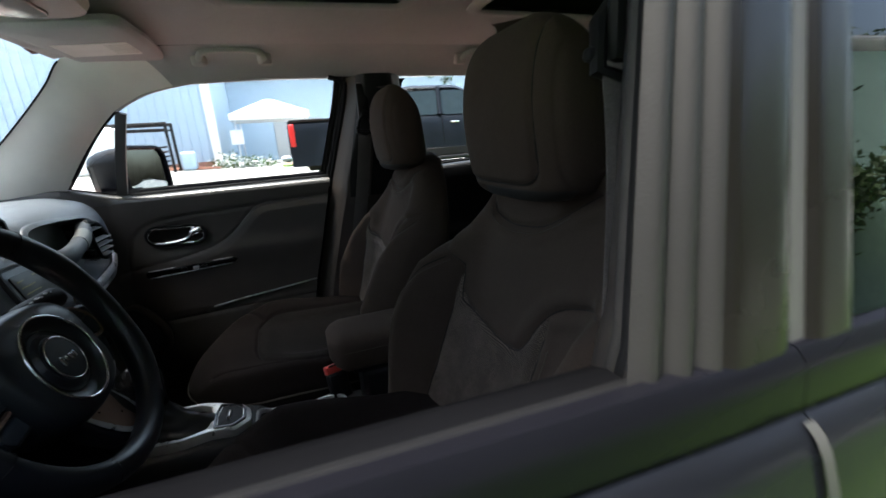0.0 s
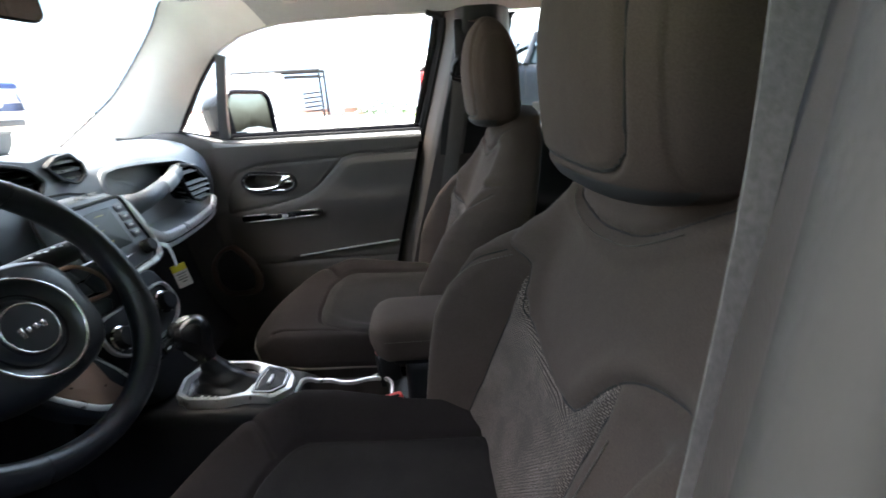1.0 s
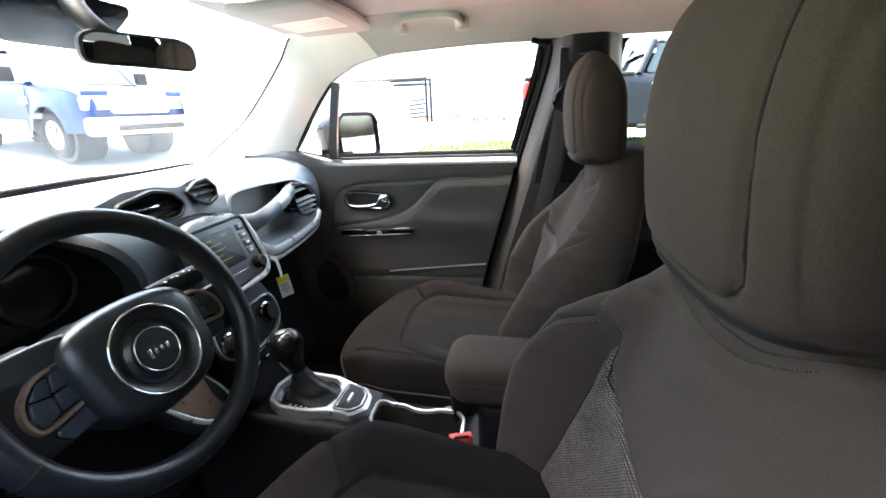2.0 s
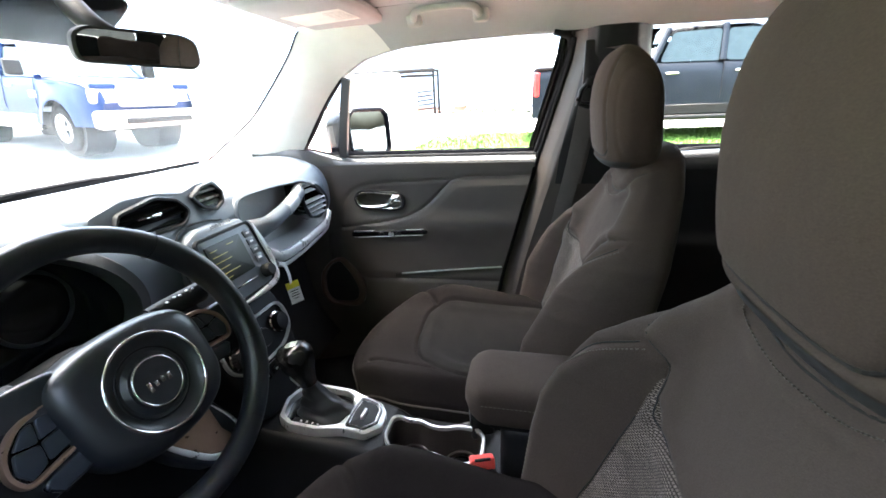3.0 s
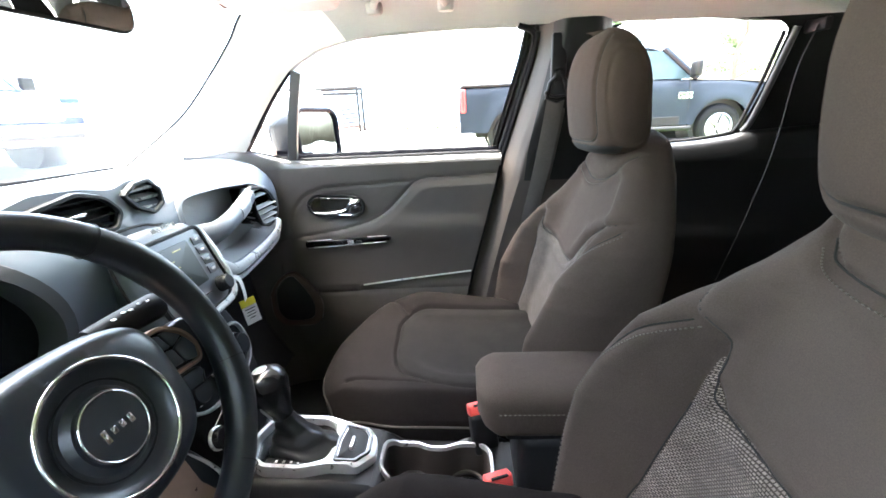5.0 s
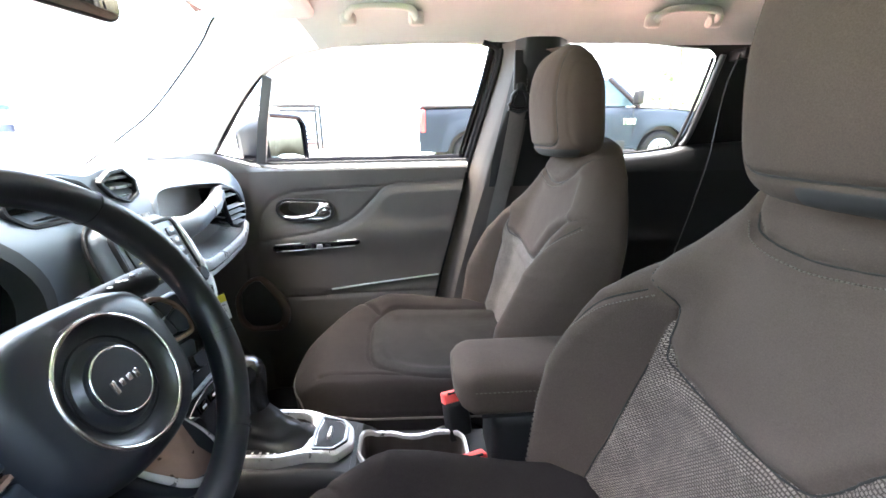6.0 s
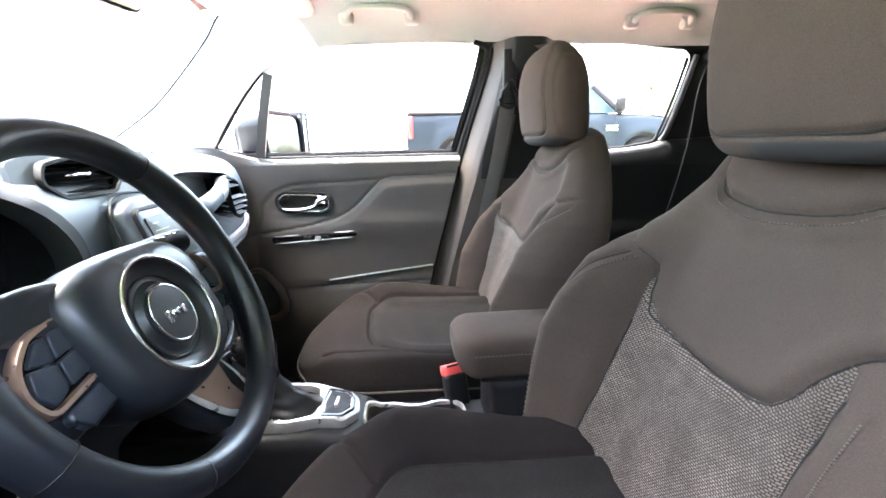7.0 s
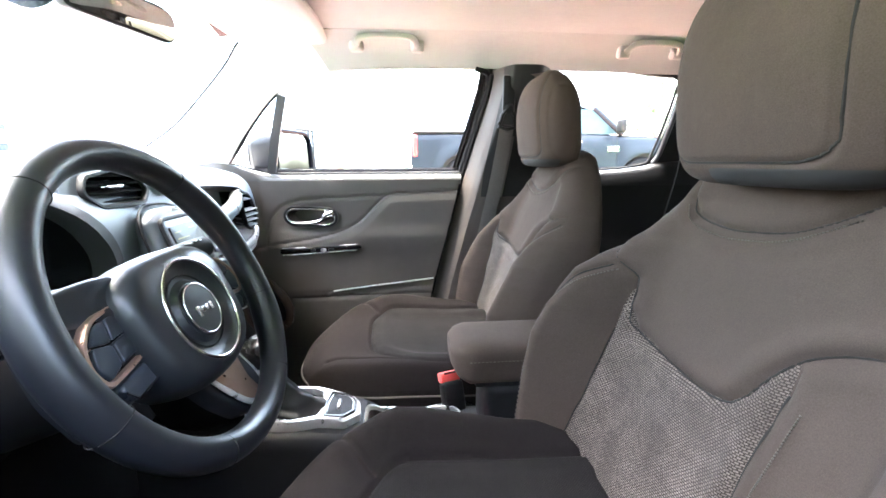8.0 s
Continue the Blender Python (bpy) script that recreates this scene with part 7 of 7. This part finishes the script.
def blades(name, n, area, seed):
    r = random.Random(seed)
    V, F = [], []
    for _ in range(n):
        x, y = r.uniform(*area[0]), r.uniform(*area[1])
        z, a, h = ground_z(x, y) + 0.045, r.uniform(0, 6.28), r.uniform(0.03, 0.09)
        k = len(V)
        dx, dy_ = 0.012 * math.cos(a), 0.012 * math.sin(a)
        lean = r.uniform(-0.03, 0.03)
        V += [(x - dx, y - dy_, z), (x + dx, y + dy_, z), (x + lean, y + lean, z + h)]
        F.append((k, k + 1, k + 2))
    tagged(part(name, (V, F), GRASS, smooth=False), "loose green grass blades on the lawn", "grass", kind="stuff")


blades("grass", 11000, ((-2.4, 6.3), (6.95, 9.3)), 3)

# building: metal-clad hall with upright ribs
hall = empty("metal_building", -8, 19, 0.5)
tagged(hall, "pale blue ribbed metal building with a white corner trim", "building")
BX0, BX1, BY, BH = -26.0, -3.0, 18.7, 6.0
part("wall", rbox(BX1 - BX0, 0.3, BH + 1, 0.02, 1, Matrix.Translation(((BX0 + BX1) / 2, BY + 0.25, BH / 2))), CLAD, hall, "pale blue wall sheet")
rib = rbox(0.05, 0.05, BH, 0.015, 1)
rib_me = None
for k in range(72):
    m = Matrix.Translation((BX1 - 0.35 - 0.31 * k, BY + 0.09, BH / 2 + 0.35))
    if rib_me is None:
        o = part("rib", rib, CLAD, hall)
        rib_me = o.data
    else:
        o = new("rib", rib_me)
        o.parent = hall
        o.matrix_parent_inverse = Matrix.Translation(hall.location).inverted()
    o.matrix_basis = m
part("corner_trim", rbox(0.30, 0.34, BH, 0.02, 1, Matrix.Translation((BX1 - 0.08, BY + 0.12, BH / 2 + 0.3))), WHITE_METAL, hall, "white corner flashing")
part("base_band", rbox(BX1 - BX0, 0.06, 0.5, 0.01, 1, Matrix.Translation(((BX0 + BX1) / 2, BY + 0.06, 0.75))), BASE_BROWN, hall, "darker foot of the wall")
part("shutter", rbox(3.6, 0.08, 3.4, 0.02, 1, Matrix.Translation((-16.5, BY + 0.05, 2.2))), SHUTTER, hall, "grey roller door")
part("roof", rbox(BX1 - BX0 + 0.8, 9, 0.2, 0.05, 1, Matrix.Translation(((BX0 + BX1) / 2, BY + 4.4, BH + 0.7)) @ Matrix.Rotation(0.08, 4, "X")), WHITE_METAL, hall)
annex = empty("metal_annex", 3, 26, 0.5)
tagged(annex, "pale blue set-back wing of the building", "building")
part("wall", rbox(16, 0.3, 5.0, 0.02, 1, Matrix.Translation((4.6, 25.2, 2.8))), CLAD, annex)
part("return_wall", rbox(0.3, 6.4, 6.0, 0.02, 1, Matrix.Translation((-3.1, 22.0, 3.0))), CLAD, annex)
part("fascia", rbox(16, 0.5, 0.5, 0.03, 1, Matrix.Translation((4.6, 25.0, 5.2))), WHITE_METAL, annex)
part("door", rbox(2.6, 0.08, 2.4, 0.03, 1, Matrix.Translation((0.4, 25.02, 1.7))), SHUTTER, annex)

canopy = empty("canopy_tent", -0.9, 20.5, 0.55)
tagged(canopy, "white canopy tent on thin poles beside the building", "canopy")
for x, y in ((-2.3, 19.5), (0.6, 19.5), (-2.3, 21.8), (0.6, 21.8)):
    part("pole", tube([(x, y, 0.5), (x, y, 2.75)], 0.03, 10, up=(1, 0, 0)), WHITE_METAL, canopy)
part("roof", loft([[(-2.5, 19.3, 2.6), (0.8, 19.3, 2.6), (0.8, 22.0, 2.6), (-2.5, 22.0, 2.6)], [(-2.5, 19.3, 2.85), (0.8, 19.3, 2.85), (0.8, 22.0, 2.85), (-2.5, 22.0, 2.85)], [(-1.0, 20.5, 3.5), (-0.7, 20.5, 3.5), (-0.7, 20.8, 3.5), (-1.0, 20.8, 3.5)]]), WHITE_METAL, canopy, "white fabric canopy roof", smooth=False)
part("notice", rbox(0.5, 0.03, 0.6, 0.01, 1, Matrix.Translation((-2.3, 19.4, 1.9))), WHITE_METAL, canopy)

rack = empty("pipe_rack", -6.4, 16.6, 0.55)
tagged(rack, "black tubular rack standing by the building wall", "rack")
for y in (16.4, 17.2):
    for x in (-4.2, -7.4):
        part("post", tube([(x, y, 0.5), (x, y, 2.42)], 0.05, 8, up=(1, 0, 0)), BLACK, rack)
    part("beam", tube([(-7.5, y, 2.42), (-4.15, y, 2.42)], 0.055, 8), BLACK, rack)
    part("beam", tube([(-7.5, y, 2.22), (-5.6, y, 2.24), (-4.15, y, 2.22)], 0.035, 8), BLACK, rack)
for k in range(5):
    part("rung", tube([(-4.25, 16.3, 1.0 + 0.16 * k), (-4.8, 16.0, 0.95 + 0.16 * k)], 0.03, 8), BLACK, rack)
for x, y, sx, sy, sz, nm, lab in ((-6.6, 15.9, 2.2, 0.9, 1.45, "white_tank", "white rounded tank beside the pipe rack"), (-3.9, 17.4, 0.5, 0.5, 0.7, "blue_bin", "pale blue bin by the wall")):
    tagged(part(nm, rbox(sx, sy, sz, 0.12, 3, Matrix.Translation((x, y, ground_z(x, y) + sz / 2))), WHITE_METAL if nm == "white_tank" else CLAD), lab, "tank" if nm == "white_tank" else "bin")
fence = empty("slat_fence", -8.9, 14.5, 0.5)
tagged(fence, "pale upright slat panel by the yard", "fence")
for k in range(7):
    part("slat", rbox(0.10, 0.04, 1.1, 0.01, 1, Matrix.Translation((-9.3 + 0.16 * k, 14.5, 1.15))), SLAT, fence)
part("rail", rbox(1.2, 0.05, 0.08, 0.01, 1, Matrix.Translation((-8.82, 14.54, 0.85))), SLAT, fence)
for x, y, h in ((-2.5, 18.0, 0.7), (-1.9, 18.2, 0.55), (-1.2, 17.9, 0.45), (-2.9, 18.3, 0.5)):
    r = random.Random(int(x * 100))
    V, F = [], []
    for _ in range(260):
        p = Vector((x + r.gauss(0, 0.22), y + r.gauss(0, 0.2), ground_z(x, y) + abs(r.gauss(0.25, 0.2)) * h * 1.4))
        u, w = Vector((r.gauss(0, 1), r.gauss(0, 1), r.gauss(0, 1))).normalized() * 0.06, Vector((r.gauss(0, 1), r.gauss(0, 1), r.gauss(0, 1))).normalized() * 0.035
        k = len(V)
        V += [tuple(p - u), tuple(p + w), tuple(p + u), tuple(p - w)]
        F.append((k, k + 1, k + 2, k + 3))
    shrub = empty("flowering_shrub", x, y, ground_z(x, y))
    tagged(shrub, "small shrub with pale blossoms at the building corner", "shrub", "shrubs")
    part("leaves", (V[:640], F[:160]), LEAF, shrub, smooth=False)
    part("blossoms", (V[640:], [tuple(i - 640 for i in f) for f in F[160:]]), WHITE_METAL, shrub, smooth=False)
    part("stem", tube([(x, y, ground_z(x, y)), (x, y, ground_z(x, y) + 0.3)], 0.03, 6, up=(1, 0, 0)), BARK, shrub)


# ---- pickups ----
def pickup(name, place_m, body_mat, lower_mat, label, group):
    """Crew-cab pickup, its length along its own +x (front), width y, ground z = 0."""
    t = new(name)
    tagged(t, label, "pickup truck", group)
    sub = []

    def add(nm, geo, mat, parent=None, lab="", smooth=True):
        o = link(nm, geo[0], geo[1], mat, None, lab, smooth)
        o.parent = parent or t
        sub.append(o)
        return o
    HW = 0.99
    # lower body side profile (x, z) with wheel arches
    xs = np.linspace(0, 5.8, 150)

    def top_of(x):
        return float(np.interp(x, [0, 0.06, 1.9, 1.95, 4.2, 4.4, 5.0, 5.55, 5.75, 5.8], [1.22, 1.30, 1.32, 1.30, 1.26, 1.25, 1.22, 1.16, 1.08, 0.9]))

    def low_of(x):
        z = 0.48
        for c in (1.03, 4.74):
            d = abs(x - c)
            if d < 0.50:
                z = max(z, 0.40 + math.sqrt(max(0.0, 0.50 ** 2 - d * d)))
        return z
    V, F = [], []
    prof = [(0.0, 0.02), (0.12, 0.005), (0.45, 0.0), (0.62, -0.015), (0.80, -0.03), (0.93, -0.05), (1.0, -0.09)]
    for s in (1, -1):
        k0 = len(V)
        for x in xs:
            a, b = low_of(x), top_of(x)
            nose = 0.14 * max(0.0, (x - 5.2) / 0.6) ** 2
            for f, dy_ in prof:
                z = a + (b - a) * f
                swell = 0.035 * sum(math.exp(-((math.hypot(x - c, z - 0.42) - 0.53) / 0.06) ** 2) for c in (1.03, 4.74))
                V.append((x, s * (HW + dy_ - nose + swell - 0.02), z))
        m = len(prof)
        for i in range(len(xs) - 1):
            for j in range(m - 1):
                F.append((k0 + i * m + j, k0 + i * m + j + 1, k0 + (i + 1) * m + j + 1, k0 + (i + 1) * m + j))
    body = add("body", (V, F), body_mat, None, "painted body sides")
    lower = join(*[rbox(1.9 if c == 3.05 else 0.5, 0.03, 0.16, 0.01, 1, Matrix.Translation((c, s * (HW - 0.01), 0.55))) for s in (1, -1) for c in (3.05,)])
    add("sill", lower, lower_mat, None, "lower sill band")
    # bonnet, bed floor, tailgate, front
    add("bonnet", grid(lambda x, y: (x, y, top_of(x) + 0.03 * (1 - (y / 0.9) ** 2) - 0.004 + 0.015 * math.exp(-((abs(y) - 0.45) / 0.12) ** 2)), np.linspace(4.15, 5.72, 16), np.linspace(-0.92, 0.92, 21)), body_mat, None, "bonnet with raised centre")
    add("bed_floor", rbox(1.85, 1.8, 0.06, 0.01, 1, Matrix.Translation((0.98, 0, 0.85))), BLACK)
    add("bed_rail", join(*[rbox(1.86, 0.10, 0.05, 0.02, 2, Matrix.Translation((0.97, s * 0.90, 1.31))) for s in (1, -1)]), lower_mat)
    add("tailgate", rbox(0.08, 1.80, 0.62, 0.02, 2, Matrix.Translation((0.05, 0, 1.0))), body_mat, None, "closed tailgate")
    # cabin
    cab = [(1.98, 1.30, 0.90), (2.06, 1.62, 0.83), (2.22, 1.86, 0.75), (2.50, 1.90, 0.73), (3.45, 1.89, 0.73), (3.72, 1.80, 0.76), (4.28, 1.30, 0.90)]
    roof_rings = []
    for x, z, w in cab[1:6]:
        roof_rings.append([(x, -w, z - 0.06), (x, -w + 0.10, z), (x, 0, z + 0.03), (x, w - 0.10, z), (x, w, z - 0.06)])
    add("roof", ([p for r in roof_rings for p in r], [(i * 5 + j, i * 5 + j + 1, (i + 1) * 5 + j + 1, (i + 1) * 5 + j) for i in range(4) for j in range(4)]), body_mat)
    for s in (1, -1):
        for (a, b) in (((1.98, 1.30, 0.90), (2.20, 1.82, 0.76)), ((3.02, 1.29, 0.91), (3.05, 1.84, 0.75)), ((4.28, 1.27, 0.90), (3.70, 1.80, 0.77))):
            add("pillar", tube([(a[0], s * a[2], a[1]), (b[0], s * b[2], b[1])], 0.055, 8), body_mat)
        for quad in ([(2.08, 1.31), (2.98, 1.29), (3.00, 1.78), (2.27, 1.76)], [(3.08, 1.29), (4.18, 1.27), (3.68, 1.76), (3.10, 1.78)]):
            o = rounded_poly(quad, 0.07)
            add("window", ([(x, s * (float(np.interp(z, [1.27, 1.82], [0.90, 0.765])) + 0.004), z) for x, z in o], [list(range(len(o)))]), TRUCK_GLASS, None, "tinted cab window")
            add("handle", rbox(0.20, 0.03, 0.035, 0.012, 3, Matrix.Translation((2.28 if quad[0][0] < 3 else 3.32, s * (HW - 0.035), 1.13))), CHROME, None, "chrome door handle")
        add("door_gap", join(*[tube([(x, s * (HW - 0.03), 0.58), (x, s * (HW - 0.012), 0.85), (x, s * (HW - 0.055), 1.20), (x, s * (HW - 0.09), 1.28)], 0.006, 6, up=(1, 0, 0)) for x in (1.97, 3.05, 4.15)]), BLACK)
        add("mirror", rbox(0.12, 0.24, 0.26, 0.04, 3, Matrix.Translation((4.12, s * 1.14, 1.42))), BLACK, None, "black door mirror")
        add("side_step", tube([(2.0, s * 1.0, 0.42), (4.2, s * 1.0, 0.42)], 0.045, 10), CHROME if lower_mat is not BLACK else BLACK)
        add("tail_lamp", rbox(0.10, 0.10, 0.42, 0.03, 3, Matrix.Translation((0.07, s * 0.93, 1.05))), TAIL_RED, None, "red tail lamp")
        add("headlamp", rbox(0.16, 0.42, 0.24, 0.05, 3, Matrix.Translation((5.66, s * 0.70, 0.98))), LAMP, None, "clear headlamp")
        for c in (1.03, 4.74):
            w = add("wheel", tube([(c + 0.30 * math.cos(a), s * 0.86, 0.42 + 0.30 * math.sin(a)) for a in np.linspace(0, 2 * math.pi, 40, endpoint=False)], 0.115, 12, True, up=(0, 1, 0)), RUBBER, None, "black tyre")
            disc = lathe([(0.25, 0.0), (0.25, 0.10), (0.22, 0.11), (0.20, 0.07), (0.06, 0.06), (0.05, 0.10), (0.02, 0.10)], 30, Matrix.Translation((c, s * 0.86, 0.42)) @ Matrix.Rotation(-s * math.pi / 2, 4, "X"))
            add("rim", disc, ALLOY, w, "alloy rim")
            spk = [rbox(0.15, 0.035, 0.05, 0.01, 2, Matrix.Translation((c, s * 0.945, 0.42)) @ Matrix.Rotation(a, 4, "Y") @ Matrix.Translation((0.13, 0, 0))) for a in np.linspace(0, 2 * math.pi, 5, endpoint=False)]
            add("spokes", join(*spk), ALLOY, w)
            add("arch_liner", lathe([(0.50, -0.4), (0.50, 0.08)], 30, Matrix.Translation((c, s * 0.80, 0.42)) @ Matrix.Rotation(-s * math.pi / 2, 4, "X")), BLACK)
    add("windscreen", ([(4.26, -0.86, 1.30), (4.26, 0.86, 1.30), (3.73, 0.72, 1.82), (3.73, -0.72, 1.82)], [(0, 1, 2, 3)]), TRUCK_GLASS)
    add("rear_screen", ([(2.0, -0.84, 1.32), (2.0, 0.84, 1.32), (2.18, 0.72, 1.80), (2.18, -0.72, 1.80)], [(0, 1, 2, 3)]), TRUCK_GLASS)
    add("front_bumper", rbox(0.28, 2.0, 0.30, 0.08, 4, Matrix.Translation((5.86, 0, 0.60))), lower_mat if lower_mat is not BLACK else CHROME, None, "front bumper")
    add("bumper_slot", rbox(0.04, 1.2, 0.10, 0.02, 2, Matrix.Translation((6.0, 0, 0.58))), BLACK)
    add("rear_bumper", rbox(0.22, 1.96, 0.20, 0.05, 3, Matrix.Translation((-0.08, 0, 0.60))), CHROME, None, "rear bumper")
    gr = rounded_poly([(-0.52, 0.80), (0.52, 0.80), (0.50, 1.18), (-0.50, 1.18)], 0.08)
    add("grille", slab(gr, 0.08, 0.02, lambda y, z, w: (5.70 + w, y, z)), LAMP if lower_mat is not BLACK else BLACK, None, "large grille")
    bars_ = [rbox(0.03, 0.95, 0.018, 0.005, 1, Matrix.Translation((5.79, 0, z))) for z in np.linspace(0.85, 1.13, 6)] + [rbox(0.05, 0.05, 0.36, 0.01, 1, Matrix.Translation((5.79, 0, 0.99)))]
    add("grille_bars", join(*bars_), GRILLE_BAR)
    add("nose", rbox(0.12, 1.75, 0.55, 0.05, 3, Matrix.Translation((5.66, 0, 0.92))), body_mat)
    add("badge", join(*[rbox(0.05, 0.006, 0.05, 0.004, 1, Matrix.Translation((3.98 + 0.065 * k, -HW + 0.022, 1.02 + 0.0 * k))) for k in range(4)] + [rbox(0.05, 0.006, 0.05, 0.004, 1, Matrix.Translation((3.98 + 0.065 * k, -HW + 0.022, 0.955))) for k in range(4)]), CHROME, None, "plain chrome badge bars")
    add("chassis", rbox(5.2, 1.5, 0.28, 0.02, 1, Matrix.Translation((2.9, 0, 0.52))), BLACK)
    t.matrix_world = place_m
    return t


pickup("pickup_truck", pose(-0.28, 8.5, ground_z(0, 8) + 0.01, 0, 0, 0), TRUCK_GREY, BLACK, "dark blue-grey crew cab pickup parked across the lawn", "pickups")
pickup("pickup_truck", pose(-12.2, 6.95, ground_z(-12.2, 6.95) + 0.03, 0, 3.6, -12) @ Matrix.Scale(0.95, 4), TRUCK_BLUE, TRUCK_TAN, "blue pickup with pale bumper and lower panels facing the car", "pickups")
cone = empty("red_marker", -10.6, 10.7, 0.6)
tagged(cone, "small red marker on the ground by the building", "marker")
part("body", lathe([(0.2, 0), (0.2, 0.03), (0.13, 0.04), (0.05, 0.5), (0.02, 0.5)], 16, Matrix.Translation((-10.6, 10.7, 0.6))), TAIL_RED, cone)


# ---- trees ----
def tree(x, y, h, seed, spread, label, conifer=False, limbs_n=16, leaves_n=420):
    r = random.Random(seed)
    z0 = ground_z(x, y)
    t = empty("tree", x, y, z0)
    tagged(t, label, "tree", "trees")
    pts = [(x + r.uniform(-0.1, 0.1) * k, y + r.uniform(-0.1, 0.1) * k, z0 + h * 0.85 * k / 6) for k in range(7)]
    part("trunk", tube(pts, np.linspace(0.2, 0.04, 7) * h / 7, 10, up=(1, 0, 0)), BARK, t)
    limbs, tips = [], []
    for k in range(26 if conifer else limbs_n):
        f = r.uniform(0.2, 0.95)
        base = Vector((x, y, z0 + h * 0.85 * f))
        a = r.uniform(0, 6.28)
        ln = spread * (1.05 - f if conifer else r.uniform(0.5, 1.0))
        tip = base + Vector((math.cos(a) * ln, math.sin(a) * ln, (-0.1 if conifer else 0.35) * ln))
        limbs.append(tube([tuple(base), tuple(base.lerp(tip, 0.5) + Vector((0, 0, 0.05))), tuple(tip)], [0.05, 0.03, 0.01], 6))
        tips.append((base, tip))
    part("limbs", join(*limbs), BARK, t)
    V, F = [], []
    for base, tip in tips:
        for _ in range(leaves_n):
            p = base.lerp(tip, r.uniform(0.25, 1.1)) + Vector((r.gauss(0, 0.22), r.gauss(0, 0.22), r.gauss(0, 0.16))) * (0.8 if conifer else 1.3)
            u = Vector((r.gauss(0, 1), r.gauss(0, 1), r.gauss(0, 1))).normalized() * r.uniform(0.06, 0.13)
            w = u.orthogonal().normalized() * r.uniform(0.03, 0.06)
            k = len(V)
            V += [tuple(p - u), tuple(p + w), tuple(p + u), tuple(p - w)]
            F.append((k, k + 1, k + 2, k + 3))
    part("crown", (V, F), LEAF, t, smooth=False)


tree(9.0, 26.0, 9.0, 11, 2.0, "dark green conifer behind the parked pickup", True)
tree(12.5, 30.0, 10.0, 12, 2.6, "tall green tree behind the yard")
tree(17.0, 28.0, 8.0, 13, 3.0, "broad green tree behind the yard")
tree(5.0, 33.0, 9.0, 14, 2.4, "green tree behind the building wing")
tree(10.0, -6.9, 6.0, 15, 1.8, "green tree on the driver side lawn")
tree(7.5, -11.0, 7.0, 16, 2.8, "green tree on the driver side lawn")
# Unseen row, dense and tall so it cuts sky light from the driver side.
for k, (x, y, h) in enumerate(((-10.0, -9.0, 10.0), (-6.5, -9.6, 11.0), (0.6, -9.4, 10.5), (4.0, -9.0, 10.0), (7.2, -9.8, 10.0), (19.0, -9.5, 9.0))):
    tree(x, y, h, 40 + k, 3.2, "leafy green tree added behind the driver side lawn to screen the sky", limbs_n=24, leaves_n=620)
tree(-3.0, -9.0, 7.0, 17, 2.8, "green tree on the driver side lawn")
hut = empty("mint_building", 13.6, -7.0, 0)
tagged(hut, "pale mint green painted building on the driver side lawn", "building")
part("wall", rbox(4.6, 2.0, 6.4, 0.03, 1, Matrix.Translation((14.0, -7.2, 3.2))), MINT, hut, "mint painted wall")
part("roof", rbox(5.0, 2.5, 0.16, 0.04, 1, Matrix.Translation((14.0, -7.2, 6.5)) @ Matrix.Rotation(0.1, 4, "X")), WHITE_METAL, hut)
